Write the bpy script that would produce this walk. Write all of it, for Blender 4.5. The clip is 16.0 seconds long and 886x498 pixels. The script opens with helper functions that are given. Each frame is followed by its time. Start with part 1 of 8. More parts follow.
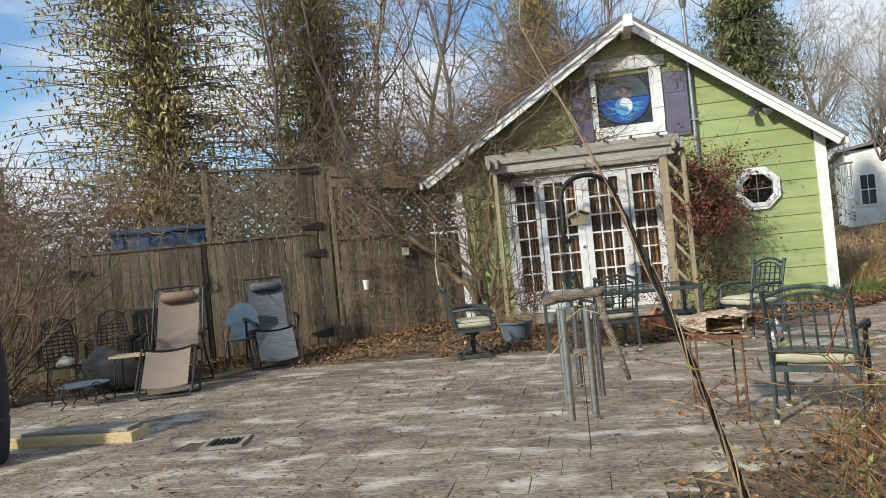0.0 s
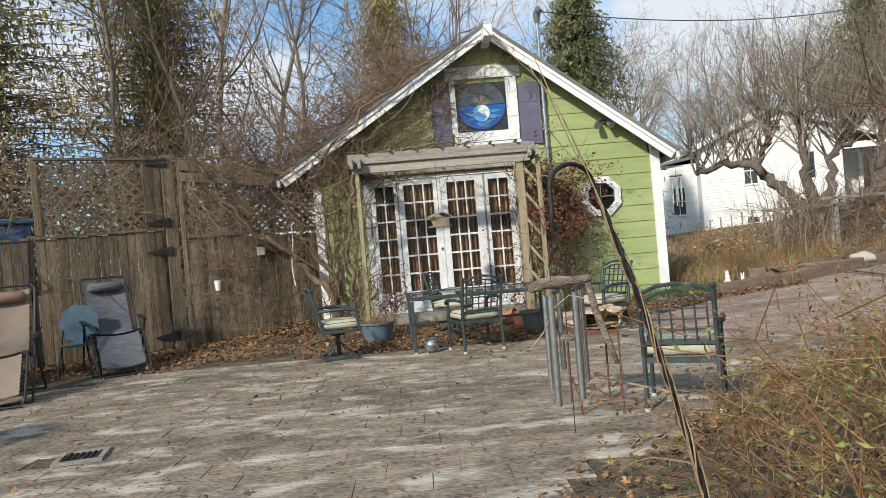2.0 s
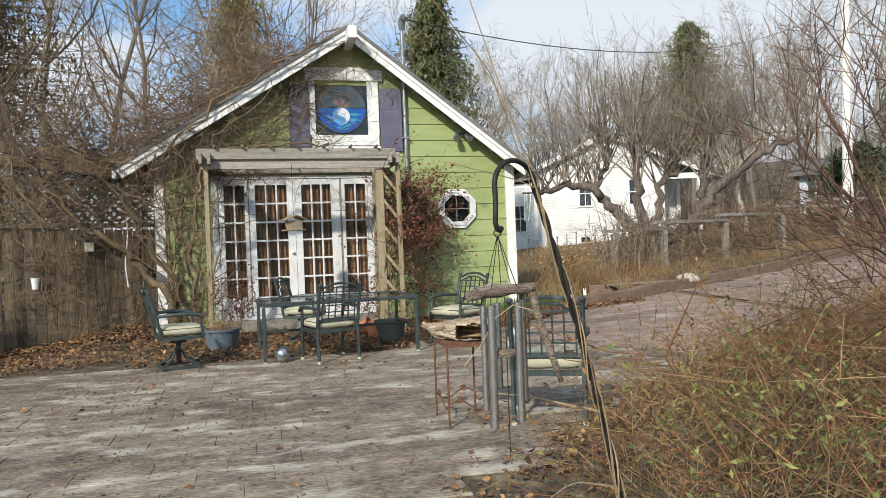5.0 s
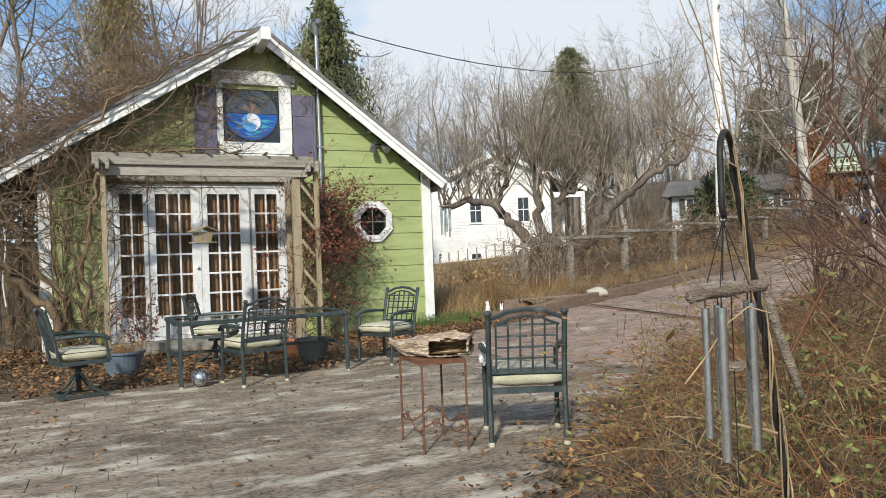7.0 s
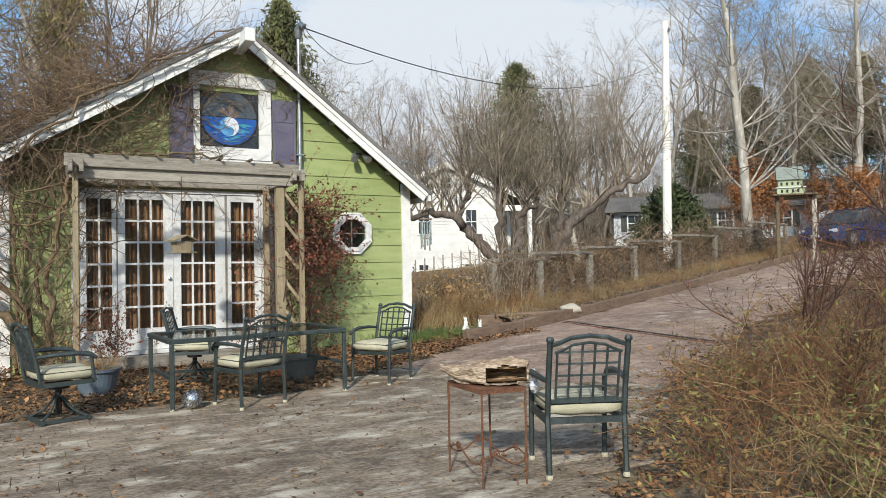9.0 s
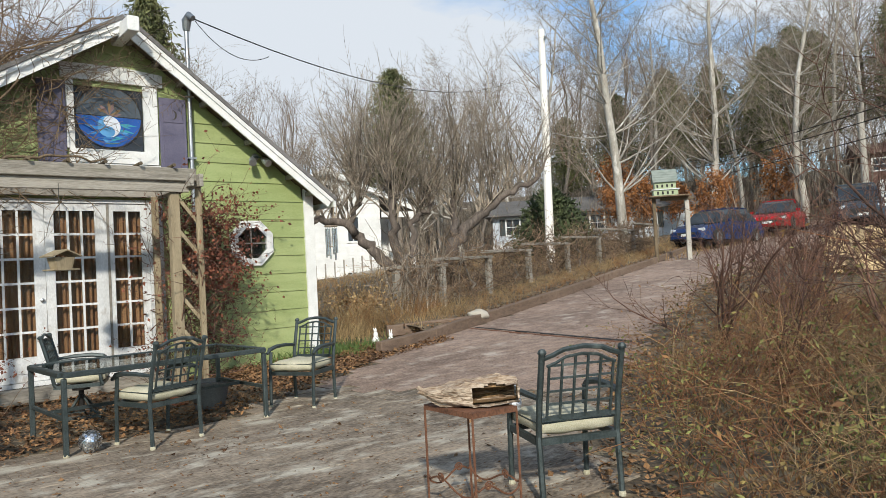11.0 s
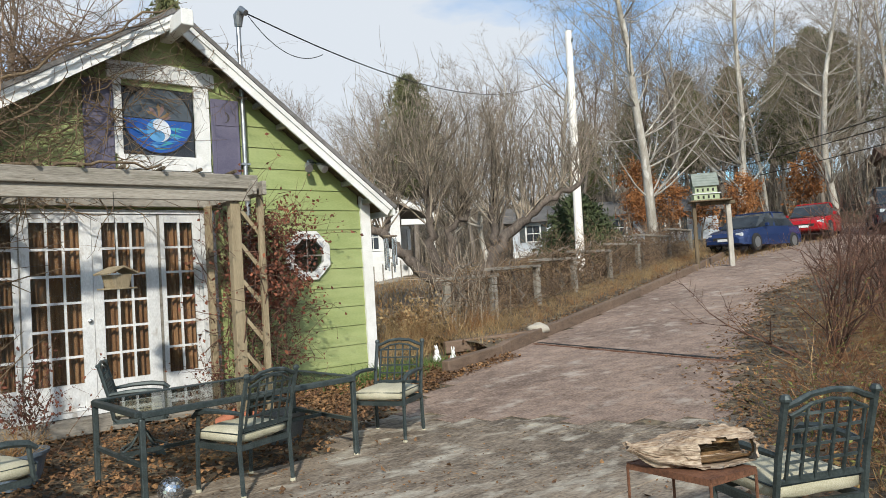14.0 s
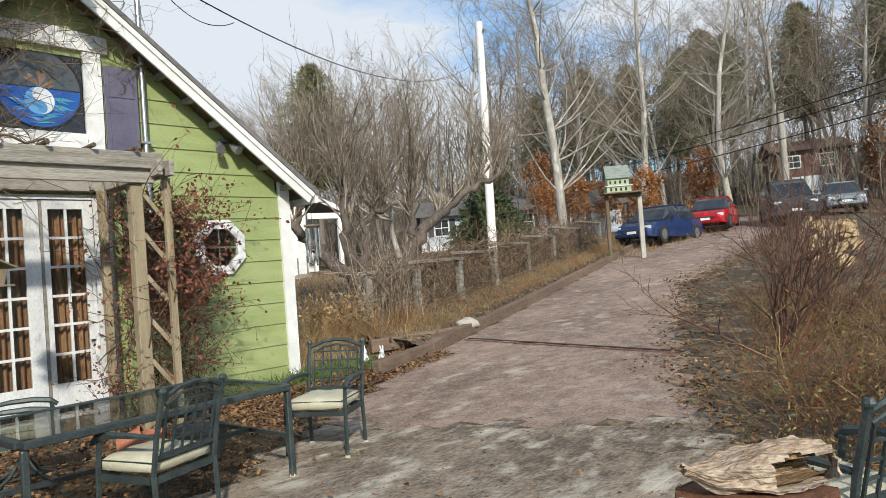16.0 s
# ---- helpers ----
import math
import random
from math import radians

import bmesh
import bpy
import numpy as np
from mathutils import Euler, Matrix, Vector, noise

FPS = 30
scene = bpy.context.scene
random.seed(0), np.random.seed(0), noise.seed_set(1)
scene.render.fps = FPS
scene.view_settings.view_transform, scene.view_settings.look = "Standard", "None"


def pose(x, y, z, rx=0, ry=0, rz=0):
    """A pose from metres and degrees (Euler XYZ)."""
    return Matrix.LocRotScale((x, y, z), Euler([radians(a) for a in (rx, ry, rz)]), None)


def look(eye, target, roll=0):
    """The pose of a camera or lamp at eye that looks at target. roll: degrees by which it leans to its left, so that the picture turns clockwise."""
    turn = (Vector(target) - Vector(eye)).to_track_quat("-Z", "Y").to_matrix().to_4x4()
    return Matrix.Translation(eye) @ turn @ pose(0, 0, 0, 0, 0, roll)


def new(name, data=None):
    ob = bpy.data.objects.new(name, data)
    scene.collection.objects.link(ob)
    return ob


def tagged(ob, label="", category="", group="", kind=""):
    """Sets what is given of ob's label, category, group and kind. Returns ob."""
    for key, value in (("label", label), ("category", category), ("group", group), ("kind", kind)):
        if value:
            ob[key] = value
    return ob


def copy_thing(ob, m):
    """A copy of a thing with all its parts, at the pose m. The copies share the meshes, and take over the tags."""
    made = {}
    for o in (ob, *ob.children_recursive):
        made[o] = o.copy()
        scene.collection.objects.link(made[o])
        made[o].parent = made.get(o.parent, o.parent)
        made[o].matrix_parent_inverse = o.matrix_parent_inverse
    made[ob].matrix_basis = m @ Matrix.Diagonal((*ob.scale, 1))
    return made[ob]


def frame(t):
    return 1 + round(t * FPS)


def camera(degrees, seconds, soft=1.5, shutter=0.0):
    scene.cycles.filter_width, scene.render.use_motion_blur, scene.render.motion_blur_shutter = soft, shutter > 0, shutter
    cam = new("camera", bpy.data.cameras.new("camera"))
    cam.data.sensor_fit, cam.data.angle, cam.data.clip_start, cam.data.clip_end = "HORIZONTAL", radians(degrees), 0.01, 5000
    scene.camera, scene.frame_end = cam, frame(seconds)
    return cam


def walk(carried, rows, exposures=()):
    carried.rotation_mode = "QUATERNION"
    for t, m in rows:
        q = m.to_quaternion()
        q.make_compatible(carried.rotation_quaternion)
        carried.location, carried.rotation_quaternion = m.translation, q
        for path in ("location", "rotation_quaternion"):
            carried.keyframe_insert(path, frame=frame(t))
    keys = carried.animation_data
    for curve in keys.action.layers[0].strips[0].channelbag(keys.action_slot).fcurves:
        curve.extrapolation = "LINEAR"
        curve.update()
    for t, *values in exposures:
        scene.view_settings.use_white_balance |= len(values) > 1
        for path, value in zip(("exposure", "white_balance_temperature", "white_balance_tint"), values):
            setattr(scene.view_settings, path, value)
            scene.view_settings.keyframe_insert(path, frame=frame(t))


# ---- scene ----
cam = camera(63.5, 16.0, soft=0.5)
PATH = [
    (0, (0.059, 0.025, 1.34), (-0.329, 1.986, 1.361), -5.5),
    (0.5, (-0.119, -0.01, 1.299), (-0.527, 1.947, 1.323), -4.0),
    (1, (-0.213, 0.038, 1.3), (-0.624, 1.995, 1.322), -4.3),
    (1.5, (-0.321, 0.057, 1.325), (-0.693, 2.022, 1.342), -4.4),
    (2, (-0.338, 0.043, 1.329), (-0.275, 2.042, 1.319), -4.8),
    (2.5, (-0.372, 0.105, 1.343), (-0.019, 2.074, 1.324), -5.2),
    (3, (-0.399, 0.089, 1.357), (0.033, 2.042, 1.341), -5.2),
    (5.5, (-0.588, 0.42, 1.297), (-0.084, 2.355, 1.282), -1.9),
    (6, (-0.67, 0.558, 1.275), (-0.147, 2.488, 1.249), -1.6),
    (6.5, (-0.806, 0.739, 1.271), (-0.115, 2.616, 1.306), -1.9),
    (7, (-1.026, 0.875, 1.288), (-0.209, 2.7, 1.313), -2.2),
    (7.5, (-1.171, 1.096, 1.287), (-0.371, 2.929, 1.313), -1.8),
    (8, (-1.295, 1.256, 1.355), (-0.492, 3.088, 1.385), -1.6),
    (8.5, (-1.475, 1.371, 1.388), (-0.636, 3.186, 1.431), -0.7),
    (9, (-1.648, 1.48, 1.389), (-0.662, 3.219, 1.436), -1.1),
    (9.5, (-1.783, 1.621, 1.398), (-0.788, 3.356, 1.437), -0.9),
    (10, (-1.802, 1.874, 1.406), (-0.7, 3.542, 1.447), -1.5),
    (12.5, (-2.145, 2.833, 1.531), (-0.802, 4.313, 1.601), -3.6),
    (13, (-2.225, 3.077, 1.595), (-0.908, 4.581, 1.66), -3.9),
    (13.5, (-2.17, 3.305, 1.544), (-0.888, 4.838, 1.611), -3.9),
    (14, (-2.08, 3.54, 1.563), (-0.806, 5.081, 1.636), -3.5),
    (14.5, (-2.093, 3.797, 1.546), (-0.802, 5.323, 1.616), -3.0),
    (15, (-2.136, 4.011, 1.554), (-0.693, 5.395, 1.615), -4.1),
    (15.5, (-2.054, 4.213, 1.546), (-0.586, 5.57, 1.584), -3.6),
    (16, (-1.836, 4.427, 1.534), (-0.363, 5.78, 1.578), -4.2),
]
walk(cam, [(t, look(eye, target, roll)) for t, eye, target, roll in PATH], [(0.0, 0.02), (7.0, 0.0), (12.5, -0.10), (16.0, -0.03)])

# ---- world, sun, exposure ----
SUN_AZ, SUN_EL = radians(216.0), radians(31.0)   # where the sun stands: behind the walker and to the left
world = bpy.data.worlds.new("sky")
scene.world = world
world.use_nodes = True
wn, wl = world.node_tree.nodes, world.node_tree.links
wn.clear()
w_out = wn.new("ShaderNodeOutputWorld")
w_bg = wn.new("ShaderNodeBackground")
w_sky = wn.new("ShaderNodeTexSky")
w_sky.sky_type = "NISHITA"
w_sky.sun_disc = False
w_sky.sun_elevation = SUN_EL
w_sky.sun_rotation = SUN_AZ
w_sky.air_density, w_sky.dust_density = 1.0, 0.6
w_co = wn.new("ShaderNodeTexCoord")
w_map = wn.new("ShaderNodeMapping")
w_map.inputs["Scale"].default_value = (1.0, 1.0, 2.6)
w_map.inputs["Location"].default_value = (0.35, 0.2, 0.1)
w_noise = wn.new("ShaderNodeTexNoise")
w_noise.inputs["Scale"].default_value = 2.3
w_noise.inputs["Detail"].default_value = 7.0
w_noise.inputs["Roughness"].default_value = 0.52
w_ramp = wn.new("ShaderNodeValToRGB")
w_ramp.color_ramp.elements[0].position = 0.375
w_ramp.color_ramp.elements[0].color = (0.10, 0.10, 0.10, 1)
w_ramp.color_ramp.elements[1].position = 0.52
w_mix = wn.new("ShaderNodeMixRGB")
w_mix.inputs["Color2"].default_value = (6.5, 7.0, 7.6, 1)
wl.new(w_co.outputs["Generated"], w_map.inputs["Vector"])
wl.new(w_map.outputs["Vector"], w_noise.inputs["Vector"])
w_sep = wn.new("ShaderNodeSeparateXYZ")
w_tilt = wn.new("ShaderNodeMath")
w_tilt.operation = "MULTIPLY_ADD"
w_tilt.inputs[1].default_value = 0.06
wl.new(w_co.outputs["Generated"], w_sep.inputs["Vector"])
wl.new(w_sep.outputs["X"], w_tilt.inputs[0])
wl.new(w_noise.outputs["Fac"], w_tilt.inputs[2])
w_high = wn.new("ShaderNodeMath")     # the cloud thins out overhead
w_high.operation = "MULTIPLY_ADD"
w_high.inputs[1].default_value = -0.11
wl.new(w_sep.outputs["Z"], w_high.inputs[0])
wl.new(w_tilt.outputs[0], w_high.inputs[2])
wl.new(w_high.outputs[0], w_ramp.inputs["Fac"])
wl.new(w_ramp.outputs["Color"], w_mix.inputs["Fac"])
w_tint = wn.new("ShaderNodeMixRGB")   # clear winter blue between the clouds
w_tint.blend_type = "MULTIPLY"
w_tint.inputs["Fac"].default_value = 1.0
w_tint.inputs["Color2"].default_value = (0.80, 1.25, 1.50, 1)
wl.new(w_sky.outputs["Color"], w_tint.inputs["Color1"])
wl.new(w_tint.outputs["Color"], w_mix.inputs["Color1"])
wl.new(w_mix.outputs["Color"], w_bg.inputs["Color"])
wl.new(w_bg.outputs["Background"], w_out.inputs["Surface"])
w_bg.inputs["Strength"].default_value = 0.12

sun_data = bpy.data.lights.new("sun", "SUN")
sun_data.energy, sun_data.angle, sun_data.color = 4.6, radians(2.4), (1.0, 0.94, 0.83)
sun = new("sun", sun_data)
sun.matrix_world = look((-8, -12, 9), (-8 + math.cos(SUN_EL) * -math.sin(SUN_AZ), -12 + math.cos(SUN_EL) * -math.cos(SUN_AZ), 9 - math.sin(SUN_EL)))


# ---- small tools ----
class Geo:
    """Collects vertices and faces of one mesh."""

    def __init__(self):
        self.v, self.f = [], []

    def add(self, verts, faces):
        k = len(self.v)
        self.v += [tuple(p) for p in verts]
        self.f += [tuple(i + k for i in f) for f in faces]
        return self

    def box(self, x0, x1, y0, y1, z0, z1, bevel=0.0):
        if bevel <= 0:
            self.add([(x, y, z) for z in (z0, z1) for y in (y0, y1) for x in (x0, x1)],
                     [(0, 2, 3, 1), (4, 5, 7, 6), (0, 1, 5, 4), (2, 6, 7, 3), (0, 4, 6, 2), (1, 3, 7, 5)])
        else:
            b = min(bevel, (x1 - x0) / 2.1, (y1 - y0) / 2.1, (z1 - z0) / 2.1)
            vs = []
            for (z, i) in ((z0, b), (z0 + b, 0), (z1 - b, 0), (z1, b)):
                vs += [(x0 + i + b, y0 + i, z), (x1 - i - b, y0 + i, z), (x1 - i, y0 + i + b, z), (x1 - i, y1 - i - b, z),
                       (x1 - i - b, y1 - i, z), (x0 + i + b, y1 - i, z), (x0 + i, y1 - i - b, z), (x0 + i, y0 + i + b, z)]
            fs = [tuple(range(7, -1, -1)), tuple(range(24, 32))]
            for r in range(3):
                for k in range(8):
                    fs.append((r * 8 + k, r * 8 + (k + 1) % 8, r * 8 + 8 + (k + 1) % 8, r * 8 + 8 + k))
            self.add(vs, fs)
        return self

    def obox(self, m, sx, sy, sz, bevel=0.0):
        """A box of that size, centred, at the pose m."""
        g = Geo().box(-sx / 2, sx / 2, -sy / 2, sy / 2, -sz / 2, sz / 2, bevel)
        return self.add([m @ Vector(p) for p in g.v], g.f)

    def bar(self, a, b, w, d=None, up=(0, 0, 1), bevel=0.0):
        """A squared bar from a to b, w wide and d deep."""
        a, b = Vector(a), Vector(b)
        ax = (b - a).normalized()
        s = ax.cross(Vector(up))
        s = s.normalized() if s.length > 1e-4 else Vector((1, 0, 0))
        u = s.cross(ax)
        m = Matrix((s, ax, u)).transposed().to_4x4()
        m.translation = (a + b) / 2
        return self.obox(m, w, (b - a).length, d or w, bevel)

    def tube(self, pts, r, n=8, cap=True):
        pts = [Vector(p) for p in pts]
        rs = r if isinstance(r, (list, tuple)) else [r] * len(pts)
        vs, fs = [], []
        side = None
        for i, p in enumerate(pts):
            ax = (pts[min(i + 1, len(pts) - 1)] - pts[max(i - 1, 0)]).normalized()
            if side is None:
                side = ax.orthogonal().normalized()
            side = (side - ax * side.dot(ax)).normalized()
            up = ax.cross(side)
            for k in range(n):
                a = 2 * math.pi * k / n
                vs.append(p + (side * math.cos(a) + up * math.sin(a)) * rs[i])
        for i in range(len(pts) - 1):
            for k in range(n):
                fs.append((i * n + k, i * n + (k + 1) % n, i * n + n + (k + 1) % n, i * n + n + k))
        if cap:
            fs += [tuple(range(n - 1, -1, -1)), tuple(range((len(pts) - 1) * n, len(pts) * n))]
        return self.add(vs, fs)

    def lathe(self, profile, n=24, at=(0, 0, 0)):
        vs = [(at[0] + r * math.cos(2 * math.pi * k / n), at[1] + r * math.sin(2 * math.pi * k / n), at[2] + z) for r, z in profile for k in range(n)]
        fs = [(i * n + k, i * n + (k + 1) % n, i * n + n + (k + 1) % n, i * n + n + k) for i in range(len(profile) - 1) for k in range(n)]
        fs += [tuple(range(n - 1, -1, -1)), tuple(range((len(profile) - 1) * n, len(profile) * n))]
        return self.add(vs, fs)

    def prism(self, outline, y0, y1):
        """An outline in x and z, drawn out along y."""
        n = len(outline)
        vs = [(x, y0, z) for x, z in outline] + [(x, y1, z) for x, z in outline]
        fs = [tuple(range(n)), tuple(range(2 * n - 1, n - 1, -1))] + [(i, i + n, (i + 1) % n + n, (i + 1) % n) for i in range(n)]
        return self.add(vs, fs)

    def ring(self, outer, inner, y0, y1):
        """A closed frame between two outlines in x and z."""
        n = len(outer)
        vs = [(x, y, z) for y in (y0, y1) for o in (outer, inner) for x, z in o]
        fs = []
        for i in range(n):
            j = (i + 1) % n
            fs += [(i, j, n + j, n + i), (2 * n + j, 2 * n + i, 3 * n + i, 3 * n + j), (j, i, 2 * n + i, 2 * n + j), (n + i, n + j, 3 * n + j, 3 * n + i)]
        return self.add(vs, fs)

    def mesh(self, name, material, smooth=False):
        me = bpy.data.meshes.new(name)
        me.from_pydata(self.v, [], self.f)
        if smooth:
            me.shade_smooth()
        me.materials.append(material)
        me.validate()
        bm = bmesh.new()
        bm.from_mesh(me)
        bmesh.ops.recalc_face_normals(bm, faces=bm.faces)
        bm.to_mesh(me)
        bm.free()
        return me


def part(name, geo, material, parent=None, label="", smooth=False):
    ob = new(name, geo if isinstance(geo, bpy.types.Mesh) else geo.mesh(name, material, smooth))
    ob.parent = parent
    return tagged(ob, label)


def thing(name, label, category, m=None, group="", kind=""):
    ob = new(name)
    ob.empty_display_size = 0.1
    if m is not None:
        ob.matrix_basis = m
    return tagged(ob, label, category, group, kind)


def structure(name, geo, material, label="", category="", smooth=False):
    ob = part(name, geo, material, None, label, smooth)
    return tagged(ob, label, category, "", "structure")


def arrays_mesh(name, verts, faces, material, smooth=False):
    """A mesh from numpy arrays whose faces all have the same number of corners."""
    me = bpy.data.meshes.new(name)
    n, k = faces.shape
    me.vertices.add(len(verts))
    me.vertices.foreach_set("co", verts.astype(np.float32).ravel())
    me.loops.add(n * k)
    me.loops.foreach_set("vertex_index", faces.astype(np.int32).ravel())
    me.polygons.add(n)
    me.polygons.foreach_set("loop_start", np.arange(0, n * k, k, dtype=np.int32))
    me.polygons.foreach_set("loop_total", np.full(n, k, dtype=np.int32))
    me.update(calc_edges=True)
    if smooth:
        me.shade_smooth()
    me.materials.append(material)
    return me


# ---- materials ----
def paint(name, c1, c2, scale=6.0, rough=0.8, metal=0.0, bump=0.25, fine=70.0, stretch=(1, 1, 1), vary=0.12, spots=None, spot_at=0.62, patch=0.8, local=False, gloss_spread=0.1):
    """A surface of two shades mixed at two scales, with grain, relief, a shift from piece to piece and, if given, spots of a third colour."""
    m = bpy.data.materials.new(name)
    m.use_nodes = True
    nt = m.node_tree
    N, L = nt.nodes, nt.links
    b = N["Principled BSDF"]
    if local:
        src = N.new("ShaderNodeTexCoord").outputs["Object"]
    else:
        src = N.new("ShaderNodeNewGeometry").outputs["Position"]
    mp = N.new("ShaderNodeMapping")
    mp.inputs["Scale"].default_value = stretch
    L.new(src, mp.inputs["Vector"])
    big, mid, tiny = (N.new("ShaderNodeTexNoise") for _ in range(3))
    for node, s, d in ((big, patch, 4), (mid, scale, 5), (tiny, fine, 3)):
        node.inputs["Scale"].default_value = s
        node.inputs["Detail"].default_value = d
        L.new(mp.outputs["Vector"], node.inputs["Vector"])
    add = N.new("ShaderNodeMath")
    add.operation = "ADD"
    half = N.new("ShaderNodeMath")
    half.operation = "MULTIPLY_ADD"
    half.inputs[1].default_value, half.inputs[2].default_value = 0.6, -0.3
    L.new(tiny.outputs["Fac"], half.inputs[0])
    mixf = N.new("ShaderNodeMix")
    mixf.inputs[0].default_value = 0.5
    L.new(big.outputs["Fac"], mixf.inputs[2])
    L.new(mid.outputs["Fac"], mixf.inputs[3])
    L.new(mixf.outputs[0], add.inputs[0])
    L.new(half.outputs[0], add.inputs[1])
    ramp = N.new("ShaderNodeValToRGB")
    e = ramp.color_ramp.elements
    e[0].position, e[1].position = 0.36, 0.66
    e[0].color, e[1].color = (*c1, 1), (*c2, 1)
    L.new(add.outputs[0], ramp.inputs["Fac"])
    col = ramp.outputs["Color"]
    if spots:
        sp = N.new("ShaderNodeTexNoise")
        sp.inputs["Scale"].default_value = scale * 0.45
        sp.inputs["Detail"].default_value = 8
        sp.inputs["Roughness"].default_value = 0.65
        off = N.new("ShaderNodeVectorMath")
        off.inputs[1].default_value = (31.7, 12.1, 5.3)
        L.new(mp.outputs["Vector"], off.inputs[0])
        L.new(off.outputs["Vector"], sp.inputs["Vector"])
        sr = N.new("ShaderNodeValToRGB")
        sr.color_ramp.elements[0].position, sr.color_ramp.elements[1].position = spot_at - 0.06, spot_at + 0.06
        L.new(sp.outputs["Fac"], sr.inputs["Fac"])
        sm = N.new("ShaderNodeMixRGB")
        sm.inputs["Color2"].default_value = (*spots, 1)
        L.new(sr.outputs["Color"], sm.inputs["Fac"])
        L.new(col, sm.inputs["Color1"])
        col = sm.outputs["Color"]
    if vary > 0:
        oi = N.new("ShaderNodeObjectInfo")
        geo = N.new("ShaderNodeNewGeometry")
        ad = N.new("ShaderNodeMath")
        ad.operation = "ADD"
        L.new(oi.outputs["Random"], ad.inputs[0])
        L.new(geo.outputs["Random Per Island"], ad.inputs[1])
        fr = N.new("ShaderNodeMath")
        fr.operation = "FRACT"
        L.new(ad.outputs[0], fr.inputs[0])
        mr = N.new("ShaderNodeMapRange")
        mr.inputs["To Min"].default_value, mr.inputs["To Max"].default_value = 1 - vary, 1 + vary
        L.new(fr.outputs[0], mr.inputs["Value"])
        hs = N.new("ShaderNodeHueSaturation")
        L.new(mr.outputs["Result"], hs.inputs["Value"])
        L.new(col, hs.inputs["Color"])
        col = hs.outputs["Color"]
    L.new(col, b.inputs["Base Color"])
    b.inputs["Metallic"].default_value = metal
    rr = N.new("ShaderNodeMapRange")
    rr.inputs["To Min"].default_value, rr.inputs["To Max"].default_value = max(0.02, rough - gloss_spread), min(1, rough + gloss_spread)
    L.new(mid.outputs["Fac"], rr.inputs["Value"])
    L.new(rr.outputs["Result"], b.inputs["Roughness"])
    if bump > 0:
        bp = N.new("ShaderNodeBump")
        bp.inputs["Strength"].default_value = bump
        bp.inputs["Distance"].default_value = 0.02
        L.new(add.outputs[0], bp.inputs["Height"])
        L.new(bp.outputs["Normal"], b.inputs["Normal"])
    return m


def glass(name, tint, rough=0.03, alpha=0.35):
    """Thin window glass: part clear, part a glossy skin."""
    m = bpy.data.materials.new(name)
    m.use_nodes = True
    N, L = m.node_tree.nodes, m.node_tree.links
    b = N["Principled BSDF"]
    b.inputs["Base Color"].default_value = (*tint, 1)
    b.inputs["Roughness"].default_value = rough
    tr = N.new("ShaderNodeBsdfTransparent")
    tr.inputs["Color"].default_value = (0.85, 0.88, 0.86, 1)
    mx = N.new("ShaderNodeMixShader")
    mx.inputs[0].default_value = alpha
    L.new(tr.outputs[0], mx.inputs[1])
    L.new(b.outputs[0], mx.inputs[2])
    L.new(mx.outputs[0], N["Material Output"].inputs["Surface"])
    return m


SIDING = paint("green_siding", (0.255, 0.31, 0.115), (0.335, 0.385, 0.165), 5, 0.6, bump=0.12, fine=55, stretch=(0.6, 1, 2.2), vary=0.05, spots=(0.20, 0.24, 0.09), spot_at=0.68)
WHITE = paint("white_paint", (0.66, 0.66, 0.63), (0.82, 0.82, 0.80), 7, 0.55, bump=0.12, vary=0.03, spots=(0.48, 0.46, 0.40), spot_at=0.70)
# spots are wear; the base is greyed to carry the shade on the doors
WORNSHADEWHITE = paint("worn_white_with_shade", (0.54, 0.545, 0.54), (0.72, 0.73, 0.73), 9, 0.5, bump=0.2, vary=0.04, spots=(0.36, 0.32, 0.27), spot_at=0.64, stretch=(1, 1, 0.5))
PURPLE = paint("purple_paint", (0.092, 0.085, 0.135), (0.135, 0.125, 0.18), 6, 0.6, bump=0.1, vary=0.03)
OLDWOOD = paint("weathered_fence_wood", (0.050, 0.037, 0.023), (0.235, 0.175, 0.105), 5, 0.85, bump=0.5, fine=40, stretch=(3.5, 3.5, 0.25), vary=0.22, spots=(0.10, 0.085, 0.055), spot_at=0.64)
GREYWOOD = paint("silvered_beam_wood", (0.16, 0.143, 0.115), (0.37, 0.34, 0.29), 6, 0.85, bump=0.5, fine=50, stretch=(0.25, 3, 4), vary=0.12, spots=(0.15, 0.14, 0.10), spot_at=0.66)
POSTWOOD = paint("tan_post_wood", (0.20, 0.155, 0.09), (0.38, 0.31, 0.20), 5, 0.85, bump=0.4, stretch=(3, 3, 0.25), vary=0.1, spots=(0.12, 0.10, 0.06), spot_at=0.65)
ROOFING = paint("grey_shingles", (0.10, 0.095, 0.09), (0.20, 0.19, 0.18), 12, 0.95, bump=0.5, vary=0.1)
PAVER = paint("weathered_concrete_paver", (0.092, 0.070, 0.050), (0.315, 0.255, 0.19), 5.0, 0.9, bump=0.9, fine=30, stretch=(0.75, 1.4, 1), vary=0.05, spots=(0.44, 0.40, 0.325), spot_at=0.575, patch=0.6)
DRIVEPAVER = paint("pinkish_drive_paver", (0.14, 0.097, 0.075), (0.355, 0.258, 0.20), 5.0, 0.9, bump=0.9, fine=30, stretch=(0.85, 1.2, 1), vary=0.07, spots=(0.40, 0.335, 0.28), spot_at=0.61, patch=0.4)
